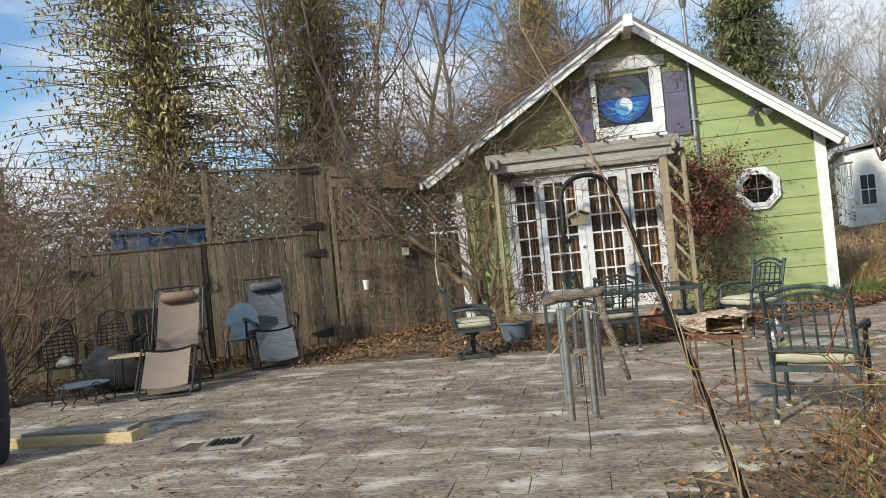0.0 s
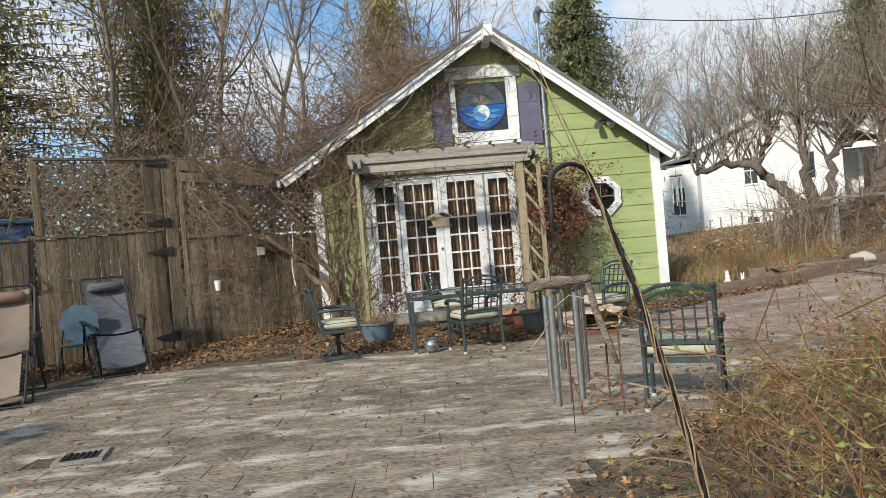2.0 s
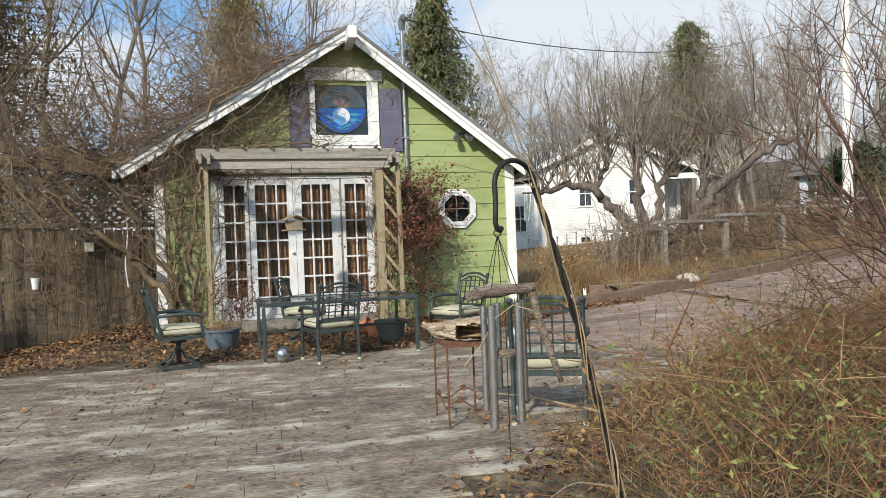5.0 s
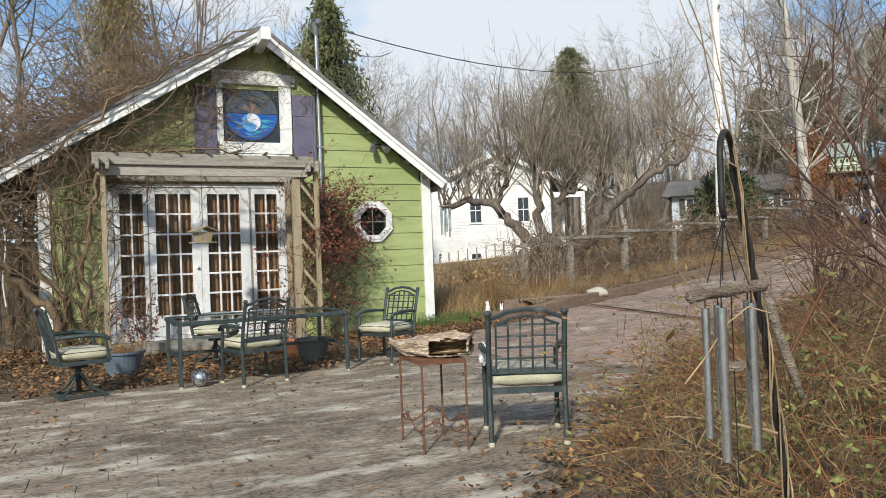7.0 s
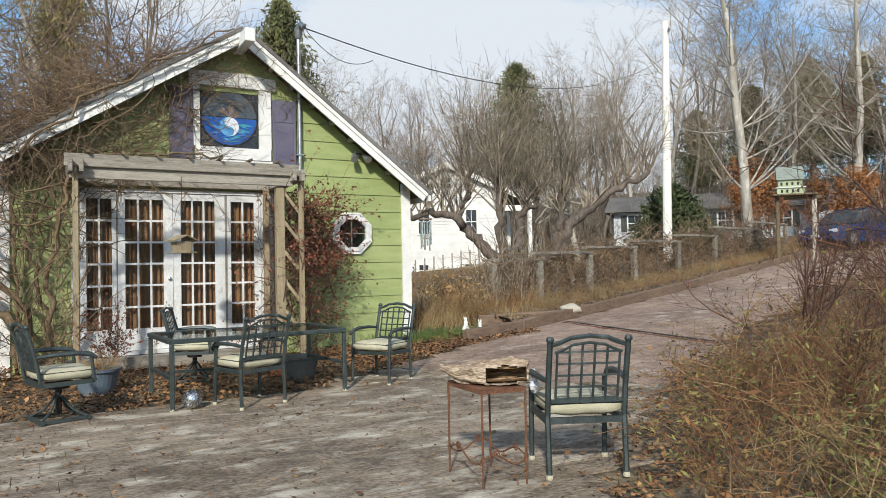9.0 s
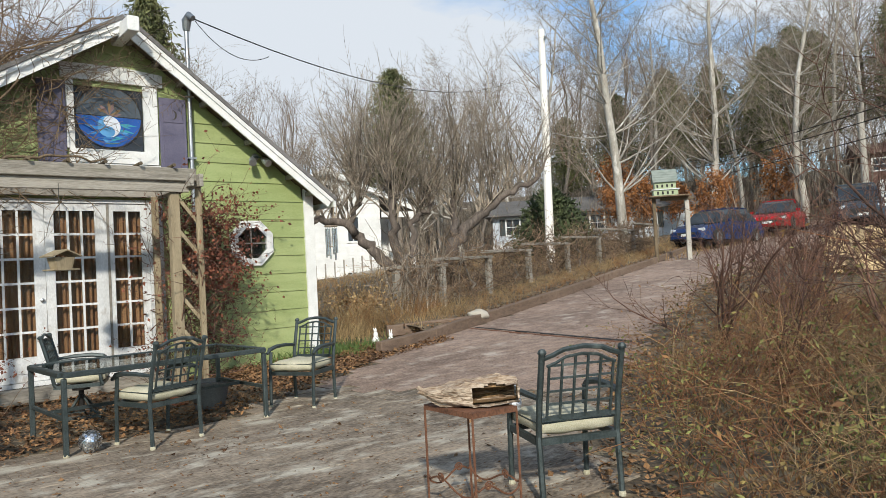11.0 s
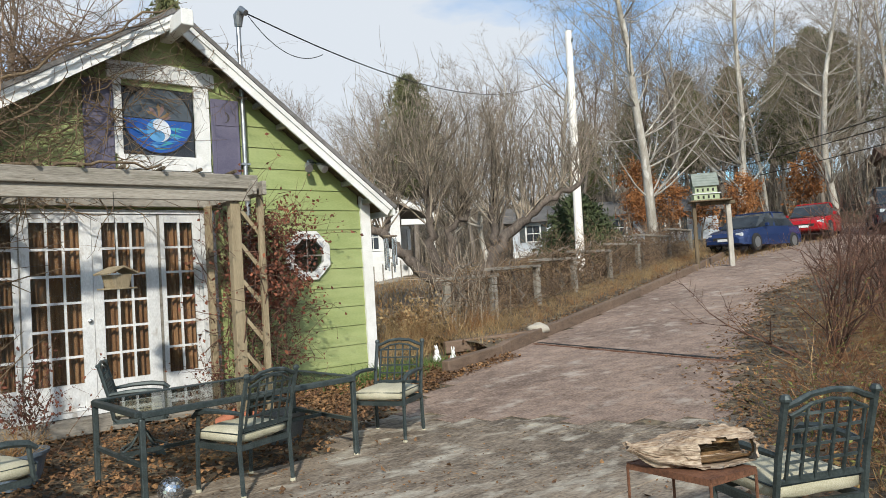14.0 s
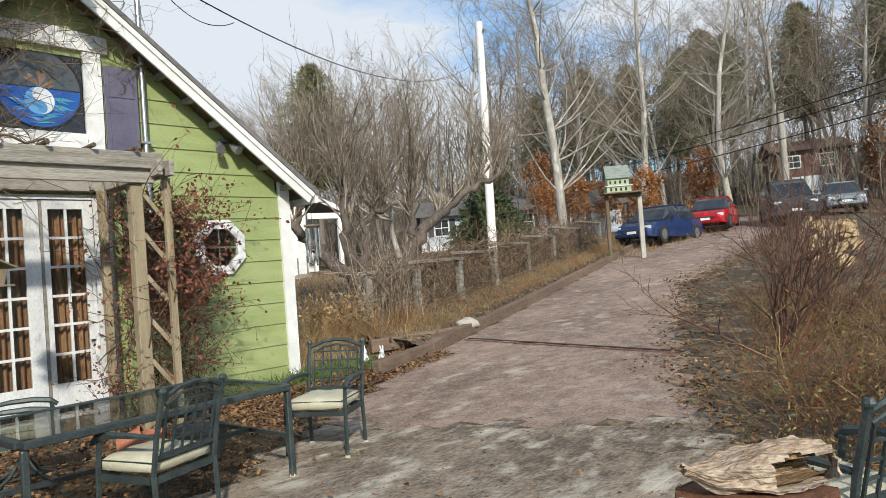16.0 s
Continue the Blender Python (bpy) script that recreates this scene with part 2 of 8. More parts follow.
SOIL = paint("leaf_strewn_soil", (0.045, 0.035, 0.022), (0.14, 0.105, 0.066), 7, 0.95, bump=0.9, fine=38, vary=0, spots=(0.26, 0.205, 0.125), spot_at=0.58, patch=0.25)
IRON = paint("dark_green_metal", (0.035, 0.048, 0.048), (0.075, 0.095, 0.095), 9, 0.5, 0.4, bump=0.1, vary=0.05, local=True, spots=(0.16, 0.19, 0.18), spot_at=0.68)
BLACKIRON = paint("black_iron", (0.012, 0.012, 0.012), (0.04, 0.035, 0.03), 9, 0.6, 0.4, bump=0.2, vary=0.05)
RUST = paint("rusty_iron", (0.10, 0.045, 0.025), (0.22, 0.10, 0.055), 14, 0.85, 0.3, bump=0.4, vary=0.05)
CUSHION = paint("faded_cream_cushion", (0.36, 0.34, 0.235), (0.55, 0.52, 0.40), 6, 0.95, bump=0.3, fine=150, vary=0.06, local=True, spots=(0.26, 0.25, 0.15), spot_at=0.66)
CURTAIN = paint("brown_curtain", (0.20, 0.09, 0.042), (0.42, 0.22, 0.11), 3, 0.9, bump=0.1, stretch=(3, 1, 0.3), vary=0.08)
# near-black tone that stands for the darkness inside the house and in openings
INNERSHADE = paint("inner_shade_tone", (0.05, 0.045, 0.04), (0.09, 0.08, 0.07), 2, 0.95, bump=0.05, vary=0)
GLASS = glass("window_glass", (0.05, 0.06, 0.06), 0.04, 0.10)
TABLEGLASS = glass("table_glass", (0.02, 0.03, 0.03), 0.03, 0.45)
STEEL = paint("grey_pipe_metal", (0.30, 0.32, 0.33), (0.46, 0.48, 0.50), 8, 0.35, 0.8, bump=0.05, vary=0.05)
CHROME = paint("chime_tube_metal", (0.42, 0.43, 0.43), (0.60, 0.61, 0.62), 8, 0.25, 0.95, bump=0.02, vary=0.05, gloss_spread=0.05)
BARK = paint("grey_brown_bark", (0.12, 0.10, 0.08), (0.27, 0.235, 0.20), 6, 0.95, bump=0.6, stretch=(2, 2, 0.5), vary=0.1, local=True)
PALEBARK = paint("pale_mottled_bark", (0.25, 0.225, 0.185), (0.47, 0.44, 0.385), 4, 0.9, bump=0.4, stretch=(2, 2, 0.6), vary=0.1, local=True, spots=(0.60, 0.575, 0.52), spot_at=0.60)
TWIG = paint("brown_twigs", (0.065, 0.041, 0.026), (0.30, 0.205, 0.13), 3, 0.95, bump=0, vary=0.5, local=True)
GREYTWIG = paint("grey_twigs", (0.13, 0.105, 0.08), (0.40, 0.335, 0.26), 3, 0.95, bump=0, vary=0.45, local=True)
VINEWOOD = paint("tan_vine_wood", (0.20, 0.135, 0.075), (0.37, 0.27, 0.16), 6, 0.9, bump=0.3, vary=0.2)
REDTWIG = paint("reddish_brown_twigs", (0.055, 0.028, 0.020), (0.20, 0.105, 0.07), 3, 0.9, bump=0, vary=0.3, local=True)
APPLEBARK = paint("dark_scaly_bark", (0.055, 0.043, 0.035), (0.19, 0.155, 0.13), 9, 0.95, bump=0.8, stretch=(1.6, 1.6, 0.6), vary=0.1, local=True)
TRUNKVINE = paint("brown_vine_bark", (0.085, 0.058, 0.034), (0.24, 0.17, 0.10), 6, 0.95, bump=0.8, fine=45, stretch=(2, 2, 0.6), vary=0.15)
BRUSHSTALK = paint("russet_brush_stalks", (0.09, 0.055, 0.028), (0.40, 0.275, 0.135), 3, 0.95, bump=0, vary=0.35, patch=1.1, spots=(0.19, 0.08, 0.034), spot_at=0.5)
DRYGRASS = paint("dry_grass", (0.20, 0.125, 0.055), (0.44, 0.32, 0.16), 3, 0.95, bump=0, vary=0.35, patch=1.1, spots=(0.26, 0.12, 0.045), spot_at=0.55)


# ---- the ground ----
def ground_z(x, y):
    """The patio is level; the drive climbs away to the right, and a wooded hill stands behind it."""
    s = 0.87 * x + 0.5 * min(y - 5.0, 10.0 + 0.15 * max(0.0, y - 15.0)) - 4.6
    s = (math.sqrt(s * s + 1.0) + s) / 2
    z = 0.05 * s + 0.0012 * min(s, 30.0) ** 2
    if s > 34:
        z += 0.11 * (s - 34)
    if y > 50 and x > -30:
        z += 0.05 * (y - 50)
    return min(z, 16.0)


# outline of the paving, as stretches of y over x
def patio_right(y):
    """The ragged right edge of the paving, by y."""
    edge = ((-6, 0.2), (2.5, 0.25), (3.9, 0.45), (4.4, 1.1), (4.9, 1.6), (5.9, 2.65), (7.1, 4.4), (7.8, 5.4))
    for (y0, x0), (y1, x1) in zip(edge, edge[1:]):
        if y0 <= y < y1:
            return x0 + (x1 - x0) * (y - y0) / (y1 - y0)
    return 5.4


def drive_low(x):
    return 7.85 + 0.44 * (min(x, 14.0) - 5.4) + 0.15 * max(0.0, x - 14.0)


def drive_high(x):
    return 11.9 + 0.335 * (x - 5.8)


def on_paving(x, y):
    if x < 5.0:
        if x < -9.5 or y < -6 or x > patio_right(y):
            return False
        back = 8.9 + 0.55 * (x + 8.0) if x < -6.6 else (9.35 if x < 1.2 else (9.55 + 0.55 * (x - 1.2)))
        if x < -4.6:
            back = min(back, 8.75 + 0.5 * (x + 4.6))
        return y < back
    return drive_low(x) < y < (drive_high(x) if x > 5.6 else 11.75) and x < 40


xs = sorted(set([-400, -250, -150, -100, -75, -55, -42, -34, -28] + [-24 + 0.6 * i for i in range(110)] + [44, 48, 54, 60, 68, 78, 90, 110, 150, 220, 320, 450]))
ys = sorted(set([-300, -150, -80, -45, -28, -18, -13] + [-10 + 0.6 * i for i in range(90)] + [46, 50, 56, 64, 75, 90, 110, 140, 200, 300, 450]))
gv = [(x, y, ground_z(x, y) - (0.007 if on_paving(x, y) else 0.02) + (0.05 * noise.noise((x * 0.7, y * 0.7, 0)) if not on_paving(x, y) and abs(x) < 60 else 0) * (0 if -9 < x < 6 and -6 < y < 12.8 else 1)) for y in ys for x in xs]
gf = [(j * len(xs) + i, j * len(xs) + i + 1, (j + 1) * len(xs) + i + 1, (j + 1) * len(xs) + i) for j in range(len(ys) - 1) for i in range(len(xs) - 1)]
structure("ground", Geo().add(gv, gf), SOIL, "brown soil strewn with leaves and dry grass", "ground", smooth=True)


# ---- the green cottage ----
Y0 = 12.66                                   # front face of the wall
XL, XR, PX, PZ = -2.12, 4.01, 1.08, 5.02     # wall ends and the ridge
EL, ER = (-2.62, 2.68), (4.21, 2.64)        # eave ends of the roof
DEEP = 6.5


def roof_z(x):
    if x < PX:
        return PZ + (x - PX) * (PZ - EL[1]) / (PX - EL[0])
    return PZ + (x - PX) * (ER[1] - PZ) / (ER[0] - PX)


OPEN = [(-1.24, 1.60, 0.0, 2.59), (0.50, 1.39, 3.27, 4.13), (2.68, 3.18, 1.71, 2.21)]


def spans(x0, x1, z0, z1):
    out = [(x0, x1)]
    for a, b, c, d in OPEN:
        if d > z0 + 0.01 and c < z1 - 0.01:
            out = [s for p, q in out for s in ((p, min(q, a)), (max(p, b), q)) if s[1] - s[0] > 0.02]
    return out


house = thing("cottage", "small green clapboard cottage with white trim and a steep gable", "house")
wall = Geo()
boards = []
cuts = sorted({0.0, 1.71, 2.21, 2.59, 3.27, 4.13, 5.0} | {0.05 + 0.285 * i for i in range(18)})
for z0, z1 in zip(cuts, cuts[1:]):
    lo = XL if roof_z(XL) > z1 else PX - (PZ - z1) * (PX - EL[0]) / (PZ - EL[1])
    hi = XR if roof_z(XR) > z1 else PX + (PZ - z1) * (ER[0] - PX) / (PZ - ER[1])
    if hi - lo > 0.05:
        for p, q in spans(lo + 0.03, hi - 0.03, z0, z1):
            wall.box(p, q, Y0 + 0.012, Y0 + 0.13, z0, z1)
wall_front = part("front_wall", wall, SIDING, house)
for i in range(18):
    z0 = 0.05 + 0.285 * i
    z1 = min(z0 + 0.285, 4.9)
    zs = sorted({z0, z1} | {c for o in OPEN for c in o[2:] if z0 + 0.02 < c < z1 - 0.02})
    for za, zb in zip(zs, zs[1:]):
        for p, q in spans(-9, 9, za, zb):
            def lim(z, side):
                if side < 0:
                    return max(p, XL + 0.14, PX - (PZ - 0.1 - z) * (PX - EL[0]) / (PZ - EL[1]))
                return min(q, XR - 0.14, PX + (PZ - 0.1 - z) * (ER[0] - PX) / (PZ - ER[1]))
            a0, a1, b0, b1 = lim(za, -1), lim(za, 1), lim(zb, -1), lim(zb, 1)
            if a1 - a0 < 0.05:
                continue
            b0, b1 = min(b0, b1), max(b0, b1)
            lap0, lap1 = 0.016 * (z1 - za) / 0.285 + 0.002, 0.016 * (z1 - zb) / 0.285 + 0.002
            vs = [(a0, Y0 - lap0, za), (a1, Y0 - lap0, za), (b1, Y0 - lap1, zb), (b0, Y0 - lap1, zb), (a0, Y0 + 0.01, za), (a1, Y0 + 0.01, za), (b1, Y0 + 0.01, zb), (b0, Y0 + 0.01, zb)]
            part("siding_board", Geo().add(vs, [(0, 1, 2, 3), (0, 4, 5, 1), (1, 5, 6, 2), (3, 2, 6, 7), (0, 3, 7, 4), (4, 7, 6, 5)]), SIDING, wall_front)
sides = Geo().box(XL, XL + 0.12, Y0 + 0.135, Y0 + DEEP, 0, roof_z(XL) - 0.12).box(XR - 0.12, XR, Y0 + 0.135, Y0 + DEEP, 0, roof_z(XR) - 0.1)
sides.prism([(XL, 0), (XR, 0), (XR, roof_z(XR) - 0.1), (PX, PZ - 0.12), (XL, roof_z(XL) - 0.1)], Y0 + DEEP, Y0 + DEEP + 0.12)
part("back_and_side_wall", sides, SIDING, house)
# unseen room surfaces, coloured near-black as the unlit inside
part("inner_floor", Geo().box(XL + 0.12, XR - 0.12, Y0 + 0.135, Y0 + DEEP, 0.05, 0.2), INNERSHADE, house)
part("inner_partition", Geo().box(XL + 0.13, XR - 0.13, Y0 + 2.4, Y0 + 2.5, 0.21, 2.8), INNERSHADE, house)
part("loft_floor", Geo().box(XL + 0.13, XR - 0.13, Y0 + 0.135, Y0 + DEEP - 0.01, 2.72, 2.84), INNERSHADE, house)
yf = Y0 - 0.36
for nm, (ex, ez) in (("left", EL), ("right", ER)):
    slope = Vector((ex - PX, 0, ez - PZ)).normalized()
    nrm = Vector((-slope.z, 0, slope.x))
    if nrm.z < 0:
        nrm = -nrm
    a, b = Vector((PX, 0, PZ)), Vector((ex, 0, ez))
    def slab(y0, y1, t0, t1, e0=0.0, e1=0.0):
        ps = [a - slope * e0 + nrm * t0, b + slope * e1 + nrm * t0, b + slope * e1 + nrm * t1, a - slope * e0 + nrm * t1]
        return Geo().prism([(p.x, p.z) for p in ps], y0, y1)
    roof = part("roof_slope", slab(yf + 0.02, Y0 + DEEP + 0.3, -0.06, -0.012), OLDWOOD, house, "roof boards under grey shingles")
    part("shingles", slab(yf - 0.055, Y0 + DEEP + 0.32, -0.008, 0.045, 0, 0.04), ROOFING, roof)
    part("rake_board", slab(yf - 0.012, yf + 0.018, -0.165, -0.012), WHITE, roof, "white rake board")
    part("rake_trim", slab(yf - 0.04, yf - 0.014, -0.068, -0.012), WHITE, roof)
    for k in range(9):
        p = a + (b - a) * ((k + 0.6) / 9.3) - nrm * 0.10
        part("rafter_block", Geo().box(p.x - 0.03, p.x + 0.03, yf + 0.022, Y0 - 0.03, p.z - 0.035, p.z + 0.035), GREYWOOD, roof)
    part("fascia", Geo().box(min(ex, ex + math.copysign(0.05, ex - PX)), max(ex, ex + math.copysign(0.05, ex - PX)), yf - 0.02, Y0 + DEEP, ez - 0.13, ez + 0.01), WHITE, roof)
part("ridge_beam", Geo().bar((PX, yf - 0.42, PZ - 0.19), (PX, Y0, PZ - 0.19), 0.15, 0.2, bevel=0.01), WHITE, house, "white projecting ridge beam")
part("corner_board", Geo().box(XL, XL + 0.15, Y0 - 0.045, Y0 + 0.008, 0.02, 2.93), WHITE, house)
part("corner_board", Geo().box(XR - 0.15, XR + 0.015, Y0 - 0.045, Y0 + 0.008, 0.05, 2.83), WHITE, house)

# French doors with side lights
frame_door = part("door_frame", Geo().box(-1.24, -1.145, Y0 - 0.03, Y0 + 0.06, 0.2, 2.59).box(1.405, 1.60, Y0 - 0.03, Y0 + 0.06, 0.2, 2.59)
                  .box(-1.143, 1.403, Y0 - 0.03, Y0 + 0.06, 2.54, 2.59).box(-1.143, 1.403, Y0 - 0.05, Y0 + 0.06, 0.2, 0.255), WORNSHADEWHITE, house)


def glazed_leaf(name, x0, x1, cols, left, right, parent):
    z0, z1, bot, top, rows = 0.26, 2.535, 0.31, 0.10, 6
    y0, y1 = Y0 - 0.012, Y0 + 0.028
    leaf = part(name, Geo().box(x0, x0 + left, y0, y1, z0, z1, 0.004).box(x1 - right, x1, y0, y1, z0, z1, 0.004)
                .box(x0 + left, x1 - right, y0 + 0.002, y1, z0, z0 + bot).box(x0 + left, x1 - right, y0 + 0.002, y1, z1 - top, z1), WORNSHADEWHITE, parent)
    gx0, gx1, gz0, gz1 = x0 + left, x1 - right, z0 + bot, z1 - top
    for i in range(1, cols):
        x = gx0 + (gx1 - gx0) * i / cols
        part("glazing_bar", Geo().box(x - 0.013, x + 0.013, y0 + 0.004, y1 - 0.008, gz0, gz1), WORNSHADEWHITE, leaf)
    for j in range(1, rows):
        z = gz0 + (gz1 - gz0) * j / rows
        part("glazing_bar", Geo().box(gx0, gx1, y0 + 0.0065, y1 - 0.010, z - 0.014, z + 0.014), WORNSHADEWHITE, leaf)
    for i in range(cols):
        for j in range(rows):
            xa, xb = gx0 + (gx1 - gx0) * i / cols, gx0 + (gx1 - gx0) * (i + 1) / cols
            za, zb = gz0 + (gz1 - gz0) * j / rows, gz0 + (gz1 - gz0) * (j + 1) / rows
            p = part("pane", Geo().box(xa, xb, y0 + 0.018, y0 + 0.022, za, zb), GLASS, leaf)
            p.visible_shadow = False
    return leaf


glazed_leaf("side_light", -1.14, -0.665, 2, 0.09, 0.06, house)
d1 = glazed_leaf("french_door", -0.65, 0.098, 3, 0.10, 0.13, house)
glazed_leaf("french_door", 0.102, 0.855, 3, 0.11, 0.15, house)
glazed_leaf("side_light", 0.885, 1.402, 2, 0.06, 0.10, house)
part("mullion_post", Geo().box(-0.664, -0.652, Y0 - 0.02, Y0 + 0.04, 0.26, 2.535), GREYWOOD, house)
part("mullion_post", Geo().box(0.857, 0.883, Y0 - 0.02, Y0 + 0.04, 0.26, 2.535), GREYWOOD, house)
part("door_knob", Geo().lathe([(0.0, 0), (0.022, 0.004), (0.026, 0.03), (0.0, 0.045)], 12), STEEL, d1, "brass-and-white door knob").matrix_basis = pose(0.045, Y0 - 0.012, 1.28, 90, 0, 0)
for x0, x1 in ((-1.10, -0.60), (-0.62, 0.10), (0.12, 0.84), (0.86, 1.40)):
    n = 60
    vs = []
    for k in range(n + 1):
        x = x0 + (x1 - x0) * k / n
        y = Y0 + 0.11 + 0.022 * math.sin(k * 0.95) + 0.012 * math.sin(k * 0.37 + x0 * 9)
        vs += [(x, y, 0.3), (x, y, 2.5)]
    part("curtain", Geo().add(vs, [(2 * k, 2 * k + 2, 2 * k + 3, 2 * k + 1) for k in range(n)]), CURTAIN, house, "brown gathered curtain", smooth=True)
part("door_step", Geo().box(-1.35, 1.68, Y0 - 0.28, Y0 - 0.052, 0.02, 0.195, 0.01), GREYWOOD, house)

# gable window with coloured glass
win = part("gable_window", Geo().box(0.40, 0.497, Y0 - 0.045, Y0 + 0.04, 3.27, 4.2).box(1.39, 1.585, Y0 - 0.045, Y0 + 0.04, 3.27, 4.2)
           .box(0.43, 1.575, Y0 - 0.055, Y0 + 0.04, 3.09, 3.27).box(0.42, 1.60, Y0 - 0.04, Y0 + 0.01, 2.97, 3.085), WHITE, house, "white gable window with a blue stained glass picture")
part("window_head", Geo().prism([(0.34, 4.205), (1.66, 4.205), (1.66, 4.38), (1.1, 4.43), (0.34, 4.41)], Y0 - 0.06, Y0 + 0.01), WHITE, win)
GB = [glass("stained_glass_%s" % n, c, 0.12, 0.9) for n, c in (("dark", (0.03, 0.036, 0.045)), ("blue", (0.02, 0.10, 0.40)), ("pale_blue", (0.12, 0.36, 0.66)), ("white", (0.74, 0.78, 0.84)), ("amber", (0.30, 0.19, 0.09)), ("smoke", (0.085, 0.105, 0.125)), ("teal", (0.06, 0.34, 0.42)), ("sky_blue", (0.05, 0.24, 0.60)), ("rose", (0.26, 0.17, 0.16)))]
part("pane", Geo().box(0.497, 1.39, Y0 + 0.006, Y0 + 0.010, 3.27, 4.2), GB[0], win)
wc, wr = (0.945, 3.735), 0.425


def glass_piece(outline, mat, lift):
    part("glass_piece", Geo().prism(outline, Y0 + 0.004 - lift, Y0 + 0.0055 - lift), mat, win)


def arc(c, r, a0, a1, n=18):
    return [(c[0] + r * math.cos(radians(a0 + (a1 - a0) * i / n)), c[1] + r * math.sin(radians(a0 + (a1 - a0) * i / n))) for i in range(n + 1)]


glass_piece(arc(wc, wr, 180, 360, 30), GB[1], 0.0)
glass_piece(arc(wc, wr, 2, 178, 30), GB[5], 0.0)
grnd = random.Random(12)
for k in range(46):
    zz = wc[1] - 0.02 - 0.36 * (k / 46)
    half = math.sqrt(max(0.01, wr * wr - (zz - wc[1]) ** 2)) - 0.03
    ln = grnd.uniform(0.05, 0.15)
    xx = wc[0] + grnd.uniform(-half + ln, half - ln) if half > ln else wc[0]
    th_ = grnd.uniform(0.008, 0.022)
    tl = grnd.uniform(-0.03, 0.03)
    glass_piece([(xx - ln, zz - tl), (xx - ln * 0.2, zz - th_), (xx + ln, zz + tl), (xx + ln * 0.1, zz + th_)], GB[grnd.choice((1, 2, 6, 7, 7, 6) if xx > wc[0] else (1, 7, 7, 2, 1))], 0.002 + 0.0001 * k)
for k in range(9):
    a = radians(10 + 160 * k / 8)
    ln = 0.15 + 0.05 * math.sin(a)
    p0 = (wc[0], wc[1] + 0.02)
    d_ = (math.cos(a), math.sin(a))
    glass_piece([p0, (p0[0] + d_[0] * ln * 0.6 - d_[1] * 0.03, p0[1] + d_[1] * ln * 0.6 + d_[0] * 0.03), (p0[0] + d_[0] * ln, p0[1] + d_[1] * ln), (p0[0] + d_[0] * ln * 0.6 + d_[1] * 0.03, p0[1] + d_[1] * ln * 0.6 - d_[0] * 0.03)], GB[(8, 4, 5)[k % 3]], 0.002 + 0.0004 * k)
part("lead_ring", Geo().ring(arc(wc, wr + 0.01, 0, 360, 40)[:-1], arc(wc, wr - 0.006, 0, 360, 40)[:-1], Y0 - 0.008, Y0 + 0.003), BLACKIRON, win)
mc = (0.94, 3.60)
glass_piece(arc(mc, 0.15, 0, 360, 32)[:-1], GB[2], 0.009)
glass_piece(arc(mc, 0.145, -90, 90) + arc((mc[0], mc[1] + 0.0725), 0.0725, 90, 270, 10)[1:] + arc((mc[0], mc[1] - 0.0725), 0.0725, 90, -90, 10)[1:-1], GB[3], 0.012)
for x0, x1, z0, z1, moon in ((0.055, 0.395, 3.02, 4.16, 0), (1.605, 1.985, 2.98, 4.07, 1)):
    sh = part("shutter", Geo().box(x0, x1, Y0 - 0.06, Y0 - 0.028, z0, z1, 0.006), PURPLE, house, "purple wooden shutter with a moon motif")
    zm = z0 + 0.74
    part("panel_rail", Geo().box(x0 + 0.05, x1 - 0.05, Y0 - 0.068, Y0 - 0.061, z0 + 0.06, zm - 0.05).box(x0 + 0.05, x1 - 0.05, Y0 - 0.068, Y0 - 0.061, zm, z1 - 0.06), PURPLE, sh)
    cx, cz = (x0 + x1) / 2, z1 - 0.24
    if moon:
        o = arc((cx - 0.02, cz), 0.075, -80, 80) + arc((cx - 0.05, cz), 0.08, 65, -65)
    else:
        o = arc((cx, cz), 0.06, 0, 360, 20)[:-1]
    # solid piece whose dark colour stands for the shade in a cutout
    part("dark_moon_inset", Geo().prism(o, Y0 - 0.072, Y0 - 0.0685), INNERSHADE, sh)

# octagon window
def octagon(r):
    return [(2.93 + r * math.cos(radians(22.5 + 45 * k)), 1.96 + r * math.sin(radians(22.5 + 45 * k))) for k in range(8)]


octw = part("octagon_window", Geo().ring(octagon(0.375), octagon(0.262), Y0 - 0.06, Y0 + 0.02), WHITE, house, "white octagonal window")
part("inner_moulding", Geo().ring(octagon(0.325), octagon(0.25), Y0 - 0.075, Y0 - 0.0605), WHITE, octw)
part("pane", Geo().prism(octagon(0.275), Y0 - 0.012, Y0 - 0.008), GLASS, octw)
part("cross_bar", Geo().box(2.92, 2.94, Y0 - 0.02, Y0 - 0.0125, 1.71, 2.21).box(2.69, 3.17, Y0 - 0.021, Y0 - 0.0135, 1.95, 1.97), GREYWOOD, octw)

# conduit, meter, flood light
pipe = thing("service_mast", "grey metal electric conduit with a meter, on the cottage wall", "conduit")
part("pipe", Geo().tube([(2.04, Y0 - 0.07, 1.72), (2.04, Y0 - 0.07, 5.15)], 0.032, 12), STEEL, pipe)
part("weatherhead", Geo().tube([(2.04, Y0 - 0.07, 5.1), (2.04, Y0 - 0.09, 5.24), (2.06, Y0 - 0.16, 5.30), (2.08, Y0 - 0.24, 5.24)], [0.05, 0.07, 0.06, 0.04], 12), STEEL, pipe)
for z in (2.2, 3.2, 4.1):
    part("strap", Geo().box(1.98, 2.10, Y0 - 0.11, Y0 - 0.03, z, z + 0.03, 0.004), STEEL, pipe)
